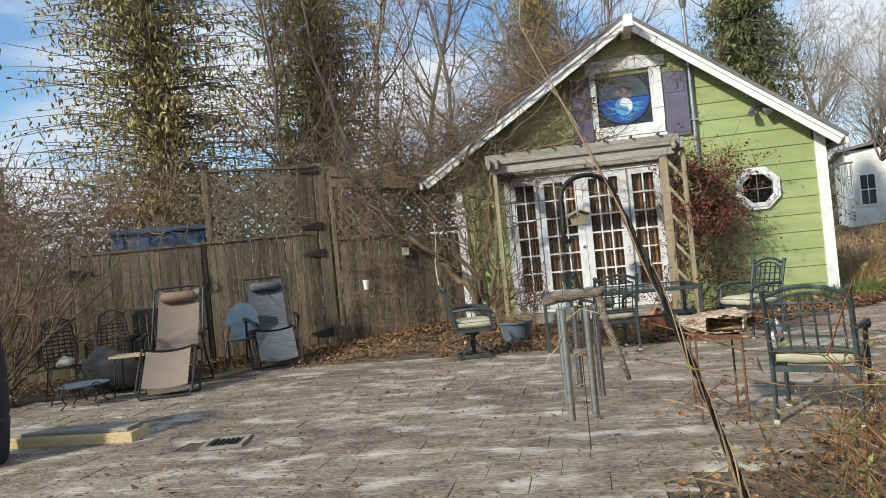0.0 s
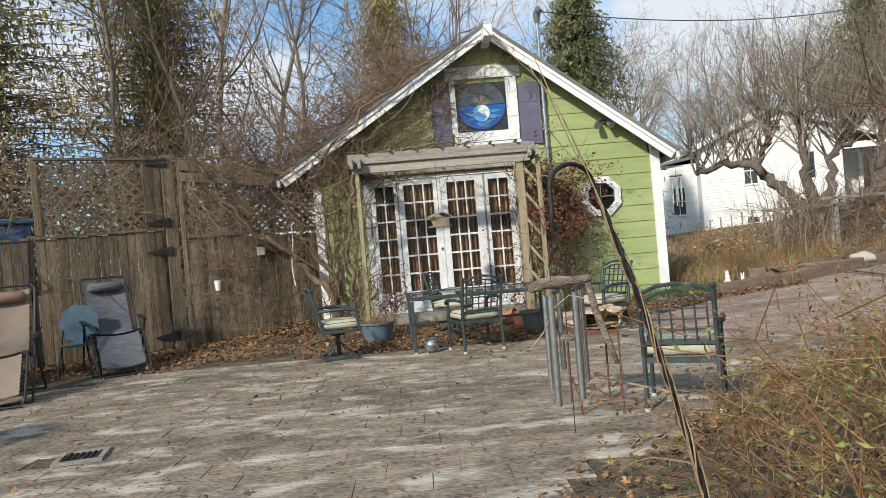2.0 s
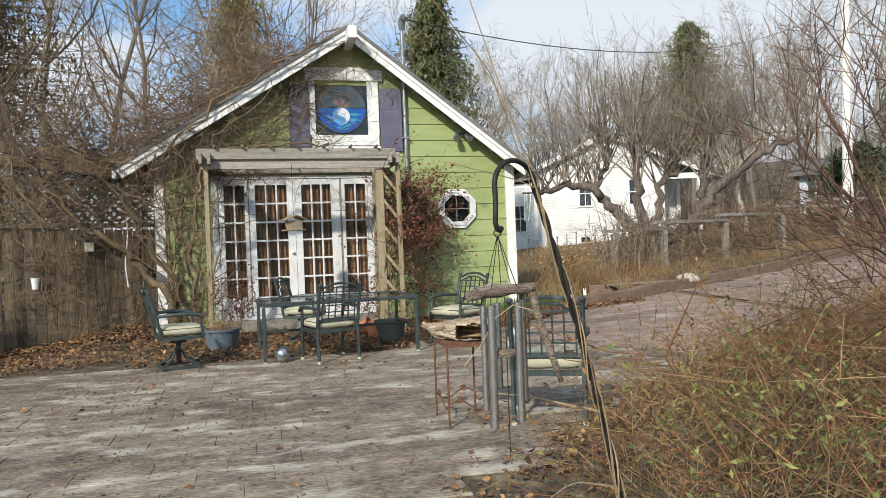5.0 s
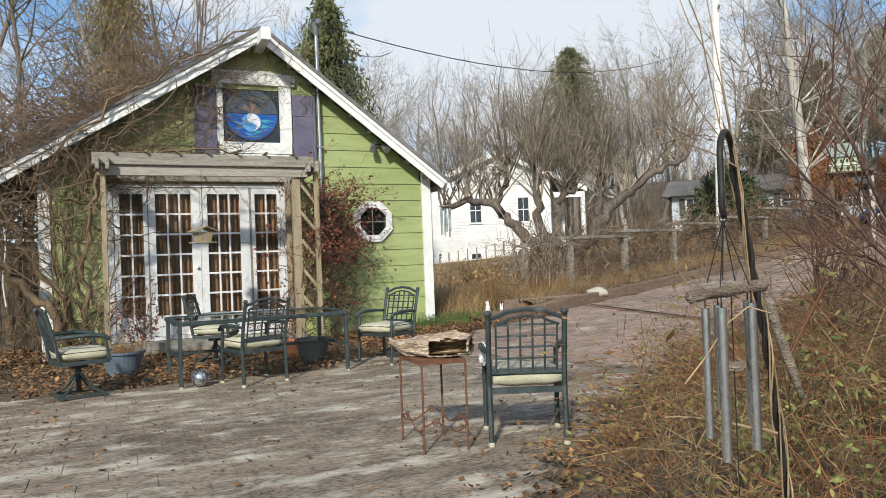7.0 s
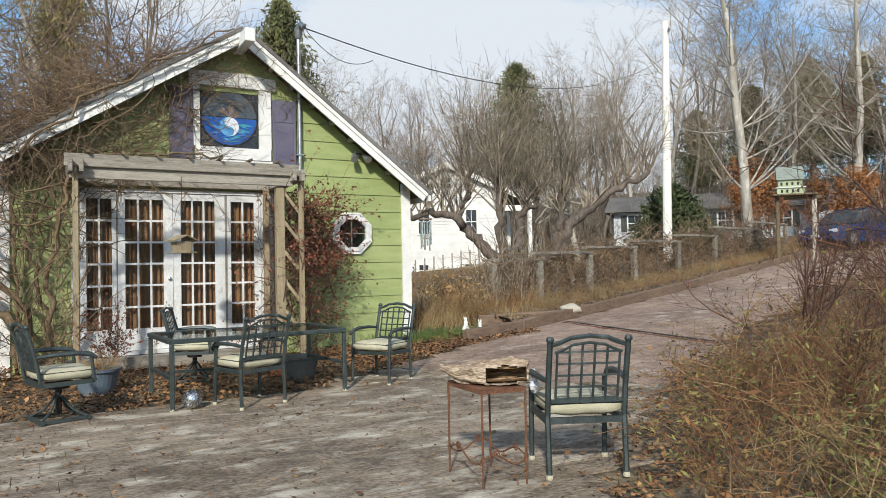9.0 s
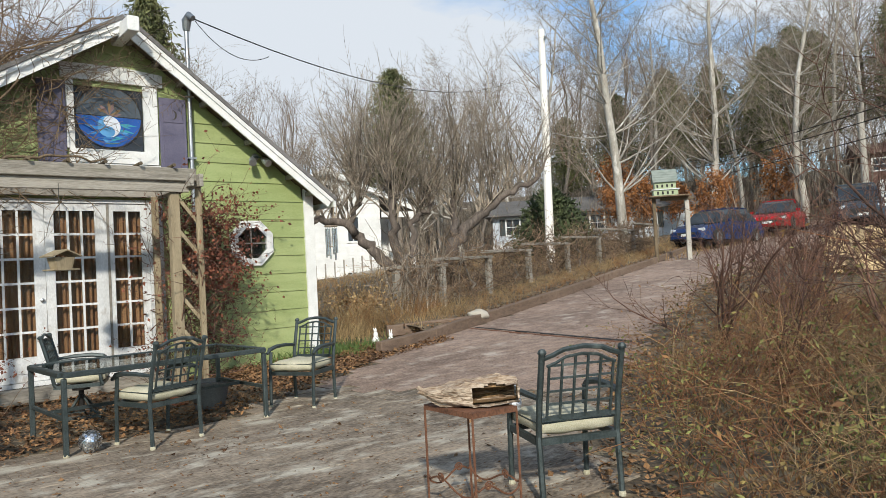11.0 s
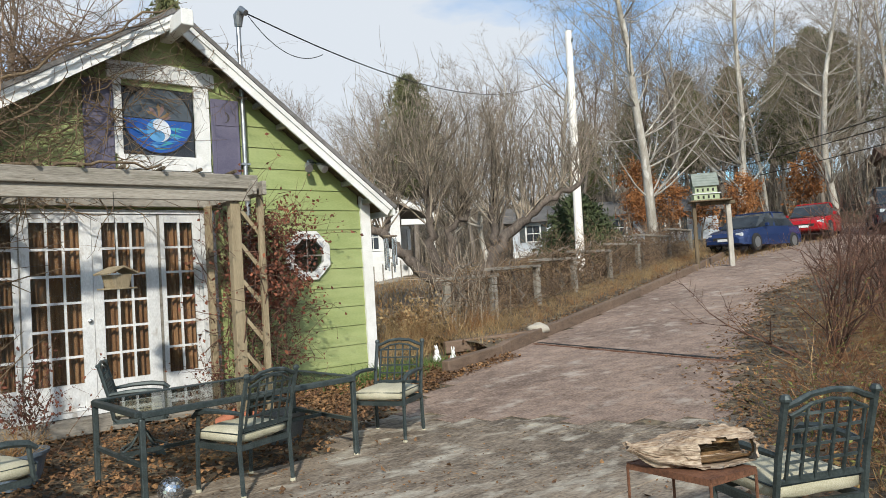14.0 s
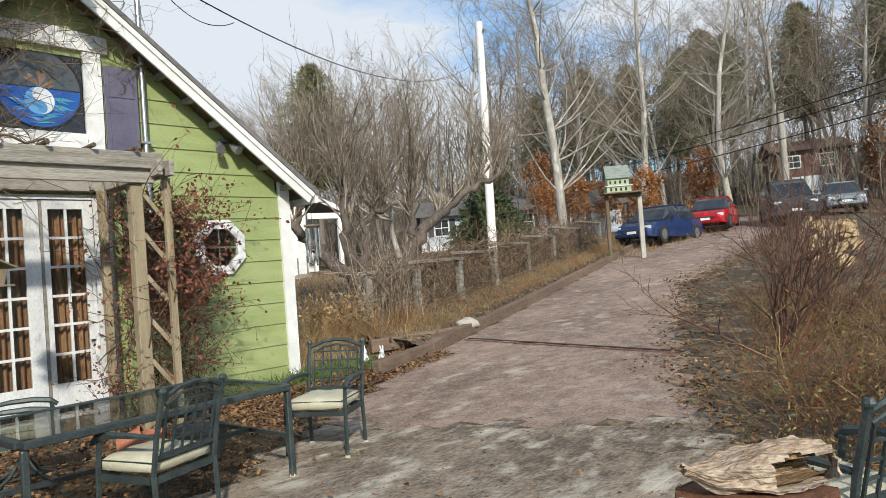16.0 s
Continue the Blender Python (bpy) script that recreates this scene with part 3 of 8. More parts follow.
part("meter_box", Geo().box(1.93, 2.15, Y0 - 0.13, Y0 - 0.03, 1.42, 1.78, 0.012), STEEL, pipe)
part("meter_dome", Geo().lathe([(0.085, 0), (0.085, 0.05), (0.06, 0.09), (0.0, 0.10)], 20), GLASS, pipe).matrix_basis = pose(2.04, Y0 - 0.131, 1.63, 90, 0, 0)
fl = thing("flood_light", "double outdoor flood light under the gable", "lamp")
part("base", Geo().lathe([(0.055, 0), (0.055, 0.025), (0.03, 0.04)], 16), STEEL, fl).matrix_basis = pose(3.05, Y0 - 0.025, 3.30, 90, 0, 0)
for dx in (-0.09, 0.07):
    part("arm", Geo().tube([(3.05, Y0 - 0.05, 3.30), (3.05 + dx * 0.6, Y0 - 0.10, 3.29), (3.05 + dx, Y0 - 0.13, 3.26)], 0.012, 8), IRON, fl)
    part("lamp_head", Geo().tube([(3.05 + dx, Y0 - 0.12, 3.27), (3.05 + dx * 1.3, Y0 - 0.17, 3.23), (3.05 + dx * 1.6, Y0 - 0.25, 3.17)], [0.025, 0.05, 0.058], 14), STEEL, fl)

# pergola over the doors
perg = thing("door_pergola", "grey weathered timber pergola over the glazed doors", "pergola")
PY = 11.35
part("front_beam", Geo().box(-1.36, 1.60, PY - 0.045, PY - 0.002, 2.70, 2.86, 0.006), GREYWOOD, perg)
part("front_beam", Geo().box(-1.30, 1.52, PY + 0.002, PY + 0.04, 2.56, 2.715, 0.006), GREYWOOD, perg)
part("back_beam", Geo().box(-1.36, 1.66, Y0 - 0.12, Y0 - 0.07, 2.62, 2.80, 0.006), GREYWOOD, perg)
for x in (-1.27, 1.52):
    part("side_beam", Geo().box(x - 0.05, x + 0.0, PY - 0.18, Y0 - 0.125, 2.62, 2.78, 0.006), GREYWOOD, perg)
    part("side_beam", Geo().box(x + 0.07, x + 0.12, PY - 0.18, Y0 - 0.125, 2.62, 2.78, 0.006), GREYWOOD, perg)
    part("post", Geo().box(x + 0.002, x + 0.068, PY - 0.0, PY + 0.09, 0, 2.61, 0.006) if x < 0 else Geo().box(1.29, 1.41, PY + 0.045, PY + 0.16, 0, 2.55, 0.008), POSTWOOD, perg)
part("post", Geo().box(1.60, 1.67, PY - 0.02, PY + 0.04, 0, 2.62, 0.006), POSTWOOD, perg)
part("post", Geo().box(1.40, 1.48, Y0 - 0.24, Y0 - 0.16, 0, 2.62, 0.006), POSTWOOD, perg)
for k in range(7):
    x = -1.1 + 0.4 * k
    part("purlin", Geo().tube([(x, PY - 0.12, 2.885), (x, PY + 0.16, 2.88)], 0.022, 8), OLDWOOD, perg)
for k in range(5):
    z = 0.50 + 0.42 * k
    part("lattice_slat", Geo().bar((1.40, PY + 0.055, z + 0.30), (1.64, PY + 0.045, z - 0.02), 0.042, 0.014, up=(0, 1, 0)), POSTWOOD, perg)
    part("lattice_slat", Geo().bar((1.68, PY + 0.06, z), (1.68, Y0 - 0.08, z + 0.55), 0.045, 0.012, up=(1, 0, 0)), POSTWOOD, perg)


# ---- the board fence with its gate ----
FA, FB, FC = Vector((-4.15, 11.76, 0)), Vector((-8.4, 9.04, 0)), Vector((-2.12, 12.68, 0))


def plane_pose(a, b):
    """Local x runs from a to b, local y is behind."""
    d = (b - a)
    return Matrix.Translation(a) @ Matrix.Rotation(math.atan2(d.y, d.x), 4, "Z")


def board_run(parent, x0, x1, z0, z1, w=0.14, seed=1, y=0.0, slope=0.0):
    rnd = random.Random(seed)
    x = x0
    while x < x1 - 0.03:
        ww = min(w * rnd.uniform(0.9, 1.08), x1 - x)
        j = rnd.uniform(-0.004, 0.004)
        top = z1 + rnd.uniform(-0.012, 0.012) + slope * (x - x0)
        part("fence_board", Geo().box(x + 0.005, x + ww - 0.005, y + j, y + j + 0.02, z0 + rnd.uniform(-0.01, 0.02), top, 0.004), OLDWOOD, parent)
        x += ww


def lattice(parent, x0, x1, z0, z1, y=0.0, step=0.105):
    for s in (-1, 1):
        k = -40
        while k < 60:
            c = x0 + k * step
            pts = []
            for z in (z0, z1):
                pts.append((c + s * (z - z0), z))
            (xa, za), (xb, zb) = pts
            if s < 0:
                xa, za, xb, zb = xb, zb, xa, za
            if xb > x0 and xa < x1:
                if xa < x0:
                    za += (x0 - xa) * (zb - za) / (xb - xa)
                    xa = x0
                if xb > x1:
                    zb -= (xb - x1) * (zb - za) / (xb - xa)
                    xb = x1
                if abs(xb - xa) > 0.03:
                    part("lattice_slat", Geo().bar((xa, y + 0.007 * s, za), (xb, y + 0.007 * s, zb), 0.038, 0.011, up=(0, 1, 0)), OLDWOOD, parent)
            k += 1


def strap_hinge(m, parent):
    g = Geo().prism([(0, 0.075), (0, -0.075), (-0.34, -0.010), (-0.34, 0.010)], -0.008, -0.002).box(0.004, 0.05, -0.012, -0.001, -0.07, 0.07).tube([(0.0, -0.008, -0.06), (0.0, -0.008, 0.06)], 0.012, 8)
    part("strap_hinge", g, BLACKIRON, parent, "black iron strap hinge").matrix_basis = m


# fence run with local x from the hinge post towards the left end (mirrored: x grows to the house)
gate_m = plane_pose(FB, FA)
run = (FA - FB).length
fence = thing("board_fence", "weathered grey-brown board fence with a double gate", "fence", gate_m)
board_run(fence, 0.0, 0.93, -0.02, 1.46, seed=3)
part("top_rail", Geo().box(-0.02, 0.93, -0.02, 0.03, 1.465, 1.50), OLDWOOD, fence)
gate_l = thing("gate_leaf", "weathered board gate leaf with strap hinges", "gate", gate_m, "double gate")
board_run(gate_l, 0.98, 2.86, 0.05, 1.86, seed=4, y=-0.01, slope=0.015)
part("top_rail", Geo().bar((0.97, 0.0, 1.885), (2.87, 0.0, 1.915), 0.06, 0.035), OLDWOOD, gate_l)
gate_r = thing("gate_leaf", "taller board gate leaf with a lattice top", "gate", gate_m, "double gate")
board_run(gate_r, 2.95, 4.75, 0.05, 1.90, seed=5, y=-0.012, slope=0.02)
part("top_rail", Geo().bar((2.94, 0.0, 1.925), (4.76, 0.0, 1.965), 0.07, 0.04), OLDWOOD, gate_r)
lattice(gate_r, 3.02, 4.50, 1.97, 3.05, 0.02, 0.17)
part("lattice_post", Geo().box(2.97, 3.06, -0.01, 0.05, 1.95, 3.10, 0.005), OLDWOOD, gate_r)
part("lattice_board", Geo().box(4.50, 4.75, -0.012, 0.03, 1.97, 3.13, 0.005), OLDWOOD, gate_r)
part("lattice_cap", Geo().box(3.0, 4.75, -0.02, 0.05, 3.06, 3.10, 0.005), OLDWOOD, gate_r)
for z in (3.02, 2.06, 1.60, 0.25):
    strap_hinge(pose(4.83, -0.035, z), gate_r)
strap_hinge(pose(0.955, -0.035, 1.6) @ Matrix.Rotation(math.pi, 4, "Y"), gate_l)
part("latch", Geo().box(2.86, 2.89, -0.05, -0.035, 1.15, 1.45, 0.004).tube([(2.9, -0.06, 1.2), (2.9, -0.09, 1.3), (2.9, -0.06, 1.38)], 0.012, 6), BLACKIRON, gate_l)
part("hinge_post", Geo().box(4.79, 4.98, -0.03, 0.10, 0, 3.14, 0.008), OLDWOOD, fence)
part("middle_post", Geo().box(2.875, 2.935, 0.03, 0.12, 0, 1.97, 0.006), OLDWOOD, fence)
part("end_post", Geo().box(0.935, 0.975, -0.0, 0.10, 0, 2.1, 0.006), OLDWOOD, fence)

side_m = plane_pose(FA, FC)
srun = (FC - FA).length
panel = thing("fence_panel", "board and lattice fence panel beside the cottage", "fence", side_m)
board_run(panel, 0.08, srun - 0.02, -0.02, 1.78, seed=7, slope=-0.02)
part("mid_rail", Geo().box(0.06, srun - 0.02, -0.04, 0.06, 1.79, 1.86, 0.006), OLDWOOD, panel)
lattice(panel, 0.12, srun - 0.06, 1.87, 2.55, 0.02, 0.13)
part("cap_beam", Geo().bar((0.02, -0.03, 2.98), (srun - 0.02, -0.03, 2.70), 0.05, 0.16), OLDWOOD, panel)
part("cap_beam", Geo().bar((0.05, -0.06, 2.78), (srun - 0.02, -0.06, 2.58), 0.045, 0.14), OLDWOOD, panel)
part("post", Geo().box(-0.02, 0.055, -0.02, 0.08, 0, 3.0, 0.006), OLDWOOD, panel)


# ---- patio furniture ----
def cushion_geo(x0, x1, y0, y1, z0, z1, n=8):
    """A stuffed cushion: puffed top, soft rim."""
    g = Geo()
    vs, fs = [], []
    for s in (0, 1):
        for j in range(n + 1):
            for i in range(n + 1):
                u, v = i / n * 2 - 1, j / n * 2 - 1
                puff = (1 - u ** 6) * (1 - v ** 6)
                z = (z0 + z1) / 2 + (1 if s else -1) * ((z1 - z0) * (0.22 + 0.28 * puff) + 0.004 * math.sin(7 * u + 3 * v))
                k = 1 - 0.03 * (abs(u) ** 3) * (abs(v) ** 3)
                vs.append(((x0 + x1) / 2 + u * k * (x1 - x0) / 2, (y0 + y1) / 2 + v * k * (y1 - y0) / 2, z))
    m = (n + 1) ** 2
    for s in (0, 1):
        for j in range(n):
            for i in range(n):
                a = s * m + j * (n + 1) + i
                fs.append((a, a + 1, a + n + 2, a + n + 1))
    rim = [i for i in range(n + 1)] + [(j + 1) * (n + 1) + n for j in range(n)] + [n * (n + 1) + n - 1 - i for i in range(n)] + [(n - 1 - j) * (n + 1) for j in range(n - 1)]
    for a, b in zip(rim, rim[1:] + rim[:1]):
        fs.append((a, b, b + m, a + m))
    return g.add(vs, fs)


def patio_chair(m, label, swivel=False, group="patio dining chairs"):
    ch = thing("patio_chair", label, "chair", m, group)
    w = 0.255
    for s in (-1, 1):
        low = 0.0 if not swivel else 0.36
        part("back_post", Geo().tube([(s * w, -0.21 + (0.02 if low else -0.03), low + 0.012), (s * w, -0.22, 0.40), (s * w, -0.26, 0.62), (s * w, -0.335, 0.90)], 0.019, 6), IRON, ch)
        part("finial", Geo().lathe([(0.026, 0), (0.028, 0.012), (0.018, 0.03), (0.0, 0.034)], 8, (s * w, -0.337, 0.895)), IRON, ch)
        part("front_leg", Geo().tube([(s * (w + 0.01), 0.25, low + 0.012), (s * (w + 0.01), 0.235, 0.40), (s * (w + 0.012), 0.21, 0.60)], 0.018, 6), IRON, ch)
        part("arm", Geo().tube([(s * w, -0.262, 0.63), (s * (w + 0.03), -0.1, 0.645), (s * (w + 0.035), 0.08, 0.645), (s * (w + 0.03), 0.2, 0.625), (s * (w + 0.03), 0.255, 0.585)], [0.016, 0.021, 0.024, 0.024, 0.017], 6), IRON, ch)
        if not swivel:
            for y in (-0.24, 0.25):
                part("foot_glide", Geo().lathe([(0.022, 0), (0.024, 0.012), (0.02, 0.03)], 8, (s * (w + (0.01 if y > 0 else 0)), y, 0)), CUSHION, ch, "worn pale plastic foot")
    part("seat_frame", Geo().bar((-w, -0.215, 0.37), (w, -0.215, 0.37), 0.03, 0.04).bar((-w, 0.235, 0.37), (w, 0.235, 0.37), 0.03, 0.04).bar((-w, -0.2, 0.37), (-w, 0.22, 0.37), 0.03, 0.04).bar((w, -0.2, 0.37), (w, 0.22, 0.37), 0.03, 0.04), IRON, ch)
    part("seat_cushion", cushion_geo(-0.25, 0.25, -0.215, 0.275, 0.385, 0.51), CUSHION, ch, "faded cream seat cushion with dark piping", smooth=True)
    part("piping", Geo().tube([(-0.248, -0.212, 0.475), (0.248, -0.212, 0.475), (0.248, 0.272, 0.475), (-0.248, 0.272, 0.475), (-0.248, -0.212, 0.475)], 0.005, 5), IRON, ch)
    top = [(-w, -0.325, 0.865), (-0.19, -0.33, 0.885), (-0.12, -0.338, 0.915), (0, -0.342, 0.928), (0.12, -0.338, 0.915), (0.19, -0.33, 0.885), (w, -0.325, 0.865)]
    part("top_rail", Geo().tube(top, 0.016, 6), IRON, ch)
    part("inner_rail", Geo().tube([(x * 0.86, y + 0.012, z - 0.045) for x, y, z in top], 0.010, 6), IRON, ch)
    def back_y(z):
        return -0.235 - 0.1 * (z - 0.5) / 0.4
    for i in range(6):
        x = -0.205 + 0.082 * i
        zt = 0.875 - 0.05 * (abs(x) / 0.2) ** 2
        part("back_bar", Geo().bar((x, back_y(0.50), 0.50), (x, back_y(zt), zt), 0.013, 0.013), IRON, ch)
    for j in range(5):
        z = 0.515 + 0.077 * j
        part("back_bar", Geo().bar((-0.21, back_y(z) + 0.004, z), (0.21, back_y(z) + 0.004, z), 0.013, 0.013), IRON, ch)
    part("lower_back_rail", Geo().bar((-w, -0.232, 0.50), (w, -0.232, 0.50), 0.018, 0.022), IRON, ch)
    if swivel:
        part("swivel_spring", Geo().lathe([(0.09, 0.30), (0.10, 0.35), (0.12, 0.36)], 16).lathe([(0.028, 0.06), (0.028, 0.31)], 12), BLACKIRON, ch)
        for k in range(4):
            a = radians(45 + 90 * k)
            c, s2 = math.cos(a), math.sin(a)
            part("base_leg", Geo().tube([(0.02 * c, 0.02 * s2, 0.24), (0.14 * c, 0.14 * s2, 0.10), (0.29 * c, 0.29 * s2, 0.03)], 0.013, 6), IRON, ch)
        part("base_ring", Geo().bar((-0.24, -0.2, 0.025), (0.24, -0.2, 0.025), 0.03, 0.035).bar((-0.24, 0.2, 0.025), (0.24, 0.2, 0.025), 0.03, 0.035).bar((-0.2, -0.2, 0.026), (-0.2, 0.2, 0.026), 0.03, 0.03).bar((0.2, -0.2, 0.026), (0.2, 0.2, 0.026), 0.03, 0.03), IRON, ch)
    return ch


def facing(x, y, dx, dy, z=0.0):
    return pose(x, y, z, 0, 0, math.degrees(math.atan2(dy, dx)) - 90)


near_chair = patio_chair(facing(1.545, 5.305, 0.414, 0.91), "dark green metal patio chair with a faded cushion on the paving")
patio_chair(facing(0.27, 8.96, -0.16, 0.49), "dark green metal patio chair pulled up to the glass table")
patio_chair(facing(2.0, 9.46, -0.62, -0.36), "green metal patio chair at the end of the glass table")
patio_chair(facing(-1.48, 9.22, 0.95, 0.25), "green metal swivel patio chair beside the leaf bed", True)
patio_chair(facing(0.08, 10.95, 0.93, -0.35), "green metal swivel patio chair behind the glass table", True)

bag = thing("plastic_bag", "crumpled pale plastic bag on the arm of a patio chair", "bag", facing(1.545, 5.305, 0.414, 0.91))
bv, bf = [], []
brnd = random.Random(5)
for j in range(7):
    for i in range(12):
        a = 2 * math.pi * i / 12
        r = (0.02, 0.05, 0.06, 0.055, 0.06, 0.04, 0.01)[j] * brnd.uniform(0.6, 1.2)
        bv.append((-0.275 + r * 0.6 * math.cos(a), 0.10 + r * 1.4 * math.sin(a), 0.50 + 0.028 * j))
for j in range(6):
    for i in range(12):
        bf.append((j * 12 + i, j * 12 + (i + 1) % 12, j * 12 + 12 + (i + 1) % 12, j * 12 + 12 + i))
PLASTIC = paint("pale_plastic_film", (0.55, 0.58, 0.62), (0.72, 0.74, 0.78), 9, 0.3, bump=0.5, vary=0, spots=(0.18, 0.25, 0.42), spot_at=0.66)
part("bag_film", Geo().add(bv, bf), PLASTIC, bag)

# the glass table
TM = pose(0.40, 9.55, 0, 0, 0, 3.4)
tbl = thing("patio_table", "long glass-topped patio table with a dark green metal frame", "table", TM)
tw, td, th = 0.94, 0.53, 0.70
part("glass_top", Geo().box(-tw + 0.03, tw - 0.03, -td + 0.03, td - 0.03, th - 0.004, th + 0.004), TABLEGLASS, tbl, "dark tinted glass top")
for a, b in (((-tw, -td), (tw, -td)), ((-tw, td), (tw, td))):
    part("top_rail", Geo().bar((*a, th - 0.012), (*b, th - 0.012), 0.06, 0.045, bevel=0.006), IRON, tbl)
for s in (-1, 1):
    part("end_rail", Geo().bar((s * tw, -td + 0.032, th - 0.012), (s * tw, td - 0.032, th - 0.012), 0.06, 0.044, bevel=0.006), IRON, tbl)
    part("stretcher", Geo().bar((s * 0.93, -td, 0.32), (s * 0.93, td, 0.32), 0.03, 0.03), IRON, tbl)
    for t in (-1, 1):
        part("leg", Geo().bar((s * (tw - 0.01), t * (td - 0.01), 0.01), (s * (tw - 0.01), t * (td - 0.01), th - 0.04), 0.042, 0.042, bevel=0.006), IRON, tbl)
        part("foot_glide", Geo().lathe([(0.022, 0), (0.026, 0.012), (0.022, 0.03)], 8, (s * (tw - 0.01), t * (td - 0.01), 0)), CUSHION, tbl)
part("long_stretcher", Geo().bar((-0.93, 0, 0.32), (0.93, 0, 0.32), 0.03, 0.03), IRON, tbl)

# plant stand with a hollow log
U, V = Vector((0.295, -0.05, 0)), Vector((0.015, 0.44, 0))
SC = Vector((0.745, 5.25, 0))
stand = thing("plant_stand", "rusty wrought iron plant stand with scrolled braces", "stand", Matrix.Translation(SC))
cor = [Vector((0, 0, 0)), U, U + V, V]
for c in cor:
    part("leg", Geo().tube([c + Vector((0, 0, 0.0)), c + Vector((0, 0, 0.60))], 0.0075, 6), RUST, stand)
tg = Geo()
for a, b in zip(cor, cor[1:] + cor[:1]):
    part("top_angle", Geo().bar(a + Vector((0, 0, 0.60)), b + Vector((0, 0, 0.60)), 0.012, 0.03), RUST, stand)
    pts = []
    for k in range(17):
        u = k / 16
        pts.append(a + (b - a) * u + Vector((0, 0, 0.17 + 0.035 * math.sin(u * 2 * math.pi) + (0.03 if k in (0, 16) else 0))))
    part("scroll_brace", Geo().tube(pts, 0.006, 5), RUST, stand)
    d = (b - a).normalized()
    c0 = a + (b - a) * 0.28
    part("scroll", Geo().tube([c0 + d * (0.028 * (1 - k / 22) * math.cos(k * 0.6)) + Vector((0, 0, 0.205 + 0.028 * (1 - k / 22) * math.sin(k * 0.6))) for k in range(18)], 0.005, 5), RUST, stand)
vs = [c * 0.985 + (U + V) * 0.0075 + Vector((0, 0, 0.606)) for c in cor]
part("shelf", Geo().add([v for v in vs] + [v + Vector((0, 0, 0.006)) for v in vs], [(0, 1, 2, 3), (7, 6, 5, 4), (0, 4, 5, 1), (1, 5, 6, 2), (2, 6, 7, 3), (3, 7, 4, 0)]), RUST, stand)

DRIFT = paint("pale_driftwood", (0.17, 0.105, 0.06), (0.52, 0.42, 0.315), 10, 0.9, bump=1.0, fine=34, stretch=(0.7, 3.2, 3.2), vary=0, spots=(0.11, 0.065, 0.04), spot_at=0.60, local=True)
ROTWOOD = paint("rotten_brown_heartwood", (0.10, 0.055, 0.025), (0.36, 0.22, 0.10), 14, 0.95, bump=1.0, fine=60, stretch=(0.8, 2.5, 2.5), vary=0, local=True)
lv, lf, hv, hf = [], [], [], []
n, m = 40, 46
for k in range(m + 1):
    u = k / m
    x = -0.29 + 0.57 * u
    base = 0.028 + 0.088 * min(1, max(0.0, u - 0.06) * 2.4) ** 0.75 - 0.012 * max(0.0, u - 0.8) * 5
    lift = 0.045 * max(0.0, 1 - u / 0.22) ** 1.4 + 0.012 * u
    for i in range(n):
        a = 2 * math.pi * i / n
        c, sn = math.cos(a), math.sin(a)
        ridge = abs(noise.noise((2.2 * x, 3.6 * c, 3.6 * sn))) + 0.6 * abs(noise.noise((5 * x + 9, 8 * c, 8 * sn)))
        r = base * (1.10 + 0.42 * noise.noise((4 * x + 5, 1.4 * c, 1.4 * sn)) - 0.42 * ridge + 0.12 * noise.noise((26 * x, 5 * c, 5 * sn)))
        end = 0.035 * noise.noise((3 * c, 3 * sn, 0)) if k in (0, m) else 0
        lv.append((x + end, r * c * 1.08, max(r * 0.74 * sn, -0.062) + lift))
        rin = 0.66 * base * (1 + 0.25 * noise.noise((7 * x, 2 * c, 2 * sn + 4)))
        hv.append((x, rin * c * 1.08, max(rin * 0.74 * sn, -0.046) + lift - 0.002))
for k in range(m):
    for i in range(n):
        j = (i + 1) % n
        u, ang = k / m, 360.0 * i / n
        ragged = 14 * noise.noise((u * 9, 0.3, 1.0))
        if 0.50 < u < 0.97 and 128 + 46 * abs(u - 0.74) + ragged < ang < 214 - 70 * abs(u - 0.74) + ragged:
            continue
        lf.append((k * n + i, k * n + j, (k + 1) * n + j, (k + 1) * n + i))
    if k > 16:
        for i in range(n):
            j = (i + 1) % n
            u, ang = k / m, 360.0 * i / n
            if 0.50 < u < 0.97 and 128 < ang < 214:
                continue
            hf.append((k * n + j, k * n + i, (k + 1) * n + i, (k + 1) * n + j))
lf.append(tuple(range(n - 1, -1, -1)))
hf.append(tuple(17 * n + i for i in range(n)))
rim0, kk = len(lv), m * n
lv += [hv[kk + i] for i in range(n)]
lf += [(kk + i, kk + (i + 1) % n, rim0 + (i + 1) % n, rim0 + i) for i in range(n)]
log_ang = -35.0
log = thing("hollow_log", "hollow weathered log piece lying on the plant stand", "log")
part("outer_shell", Geo().add(lv, lf), DRIFT, log, "pale grooved driftwood shell")
part("hollow_core", Geo().add(hv, hf), ROTWOOD, log, "rotten brown inside")
log.matrix_basis = Matrix.Translation(SC + (U + V) / 2 + Vector((0, 0, 0.676))) @ pose(0, 0, 0, 0, 0, log_ang)

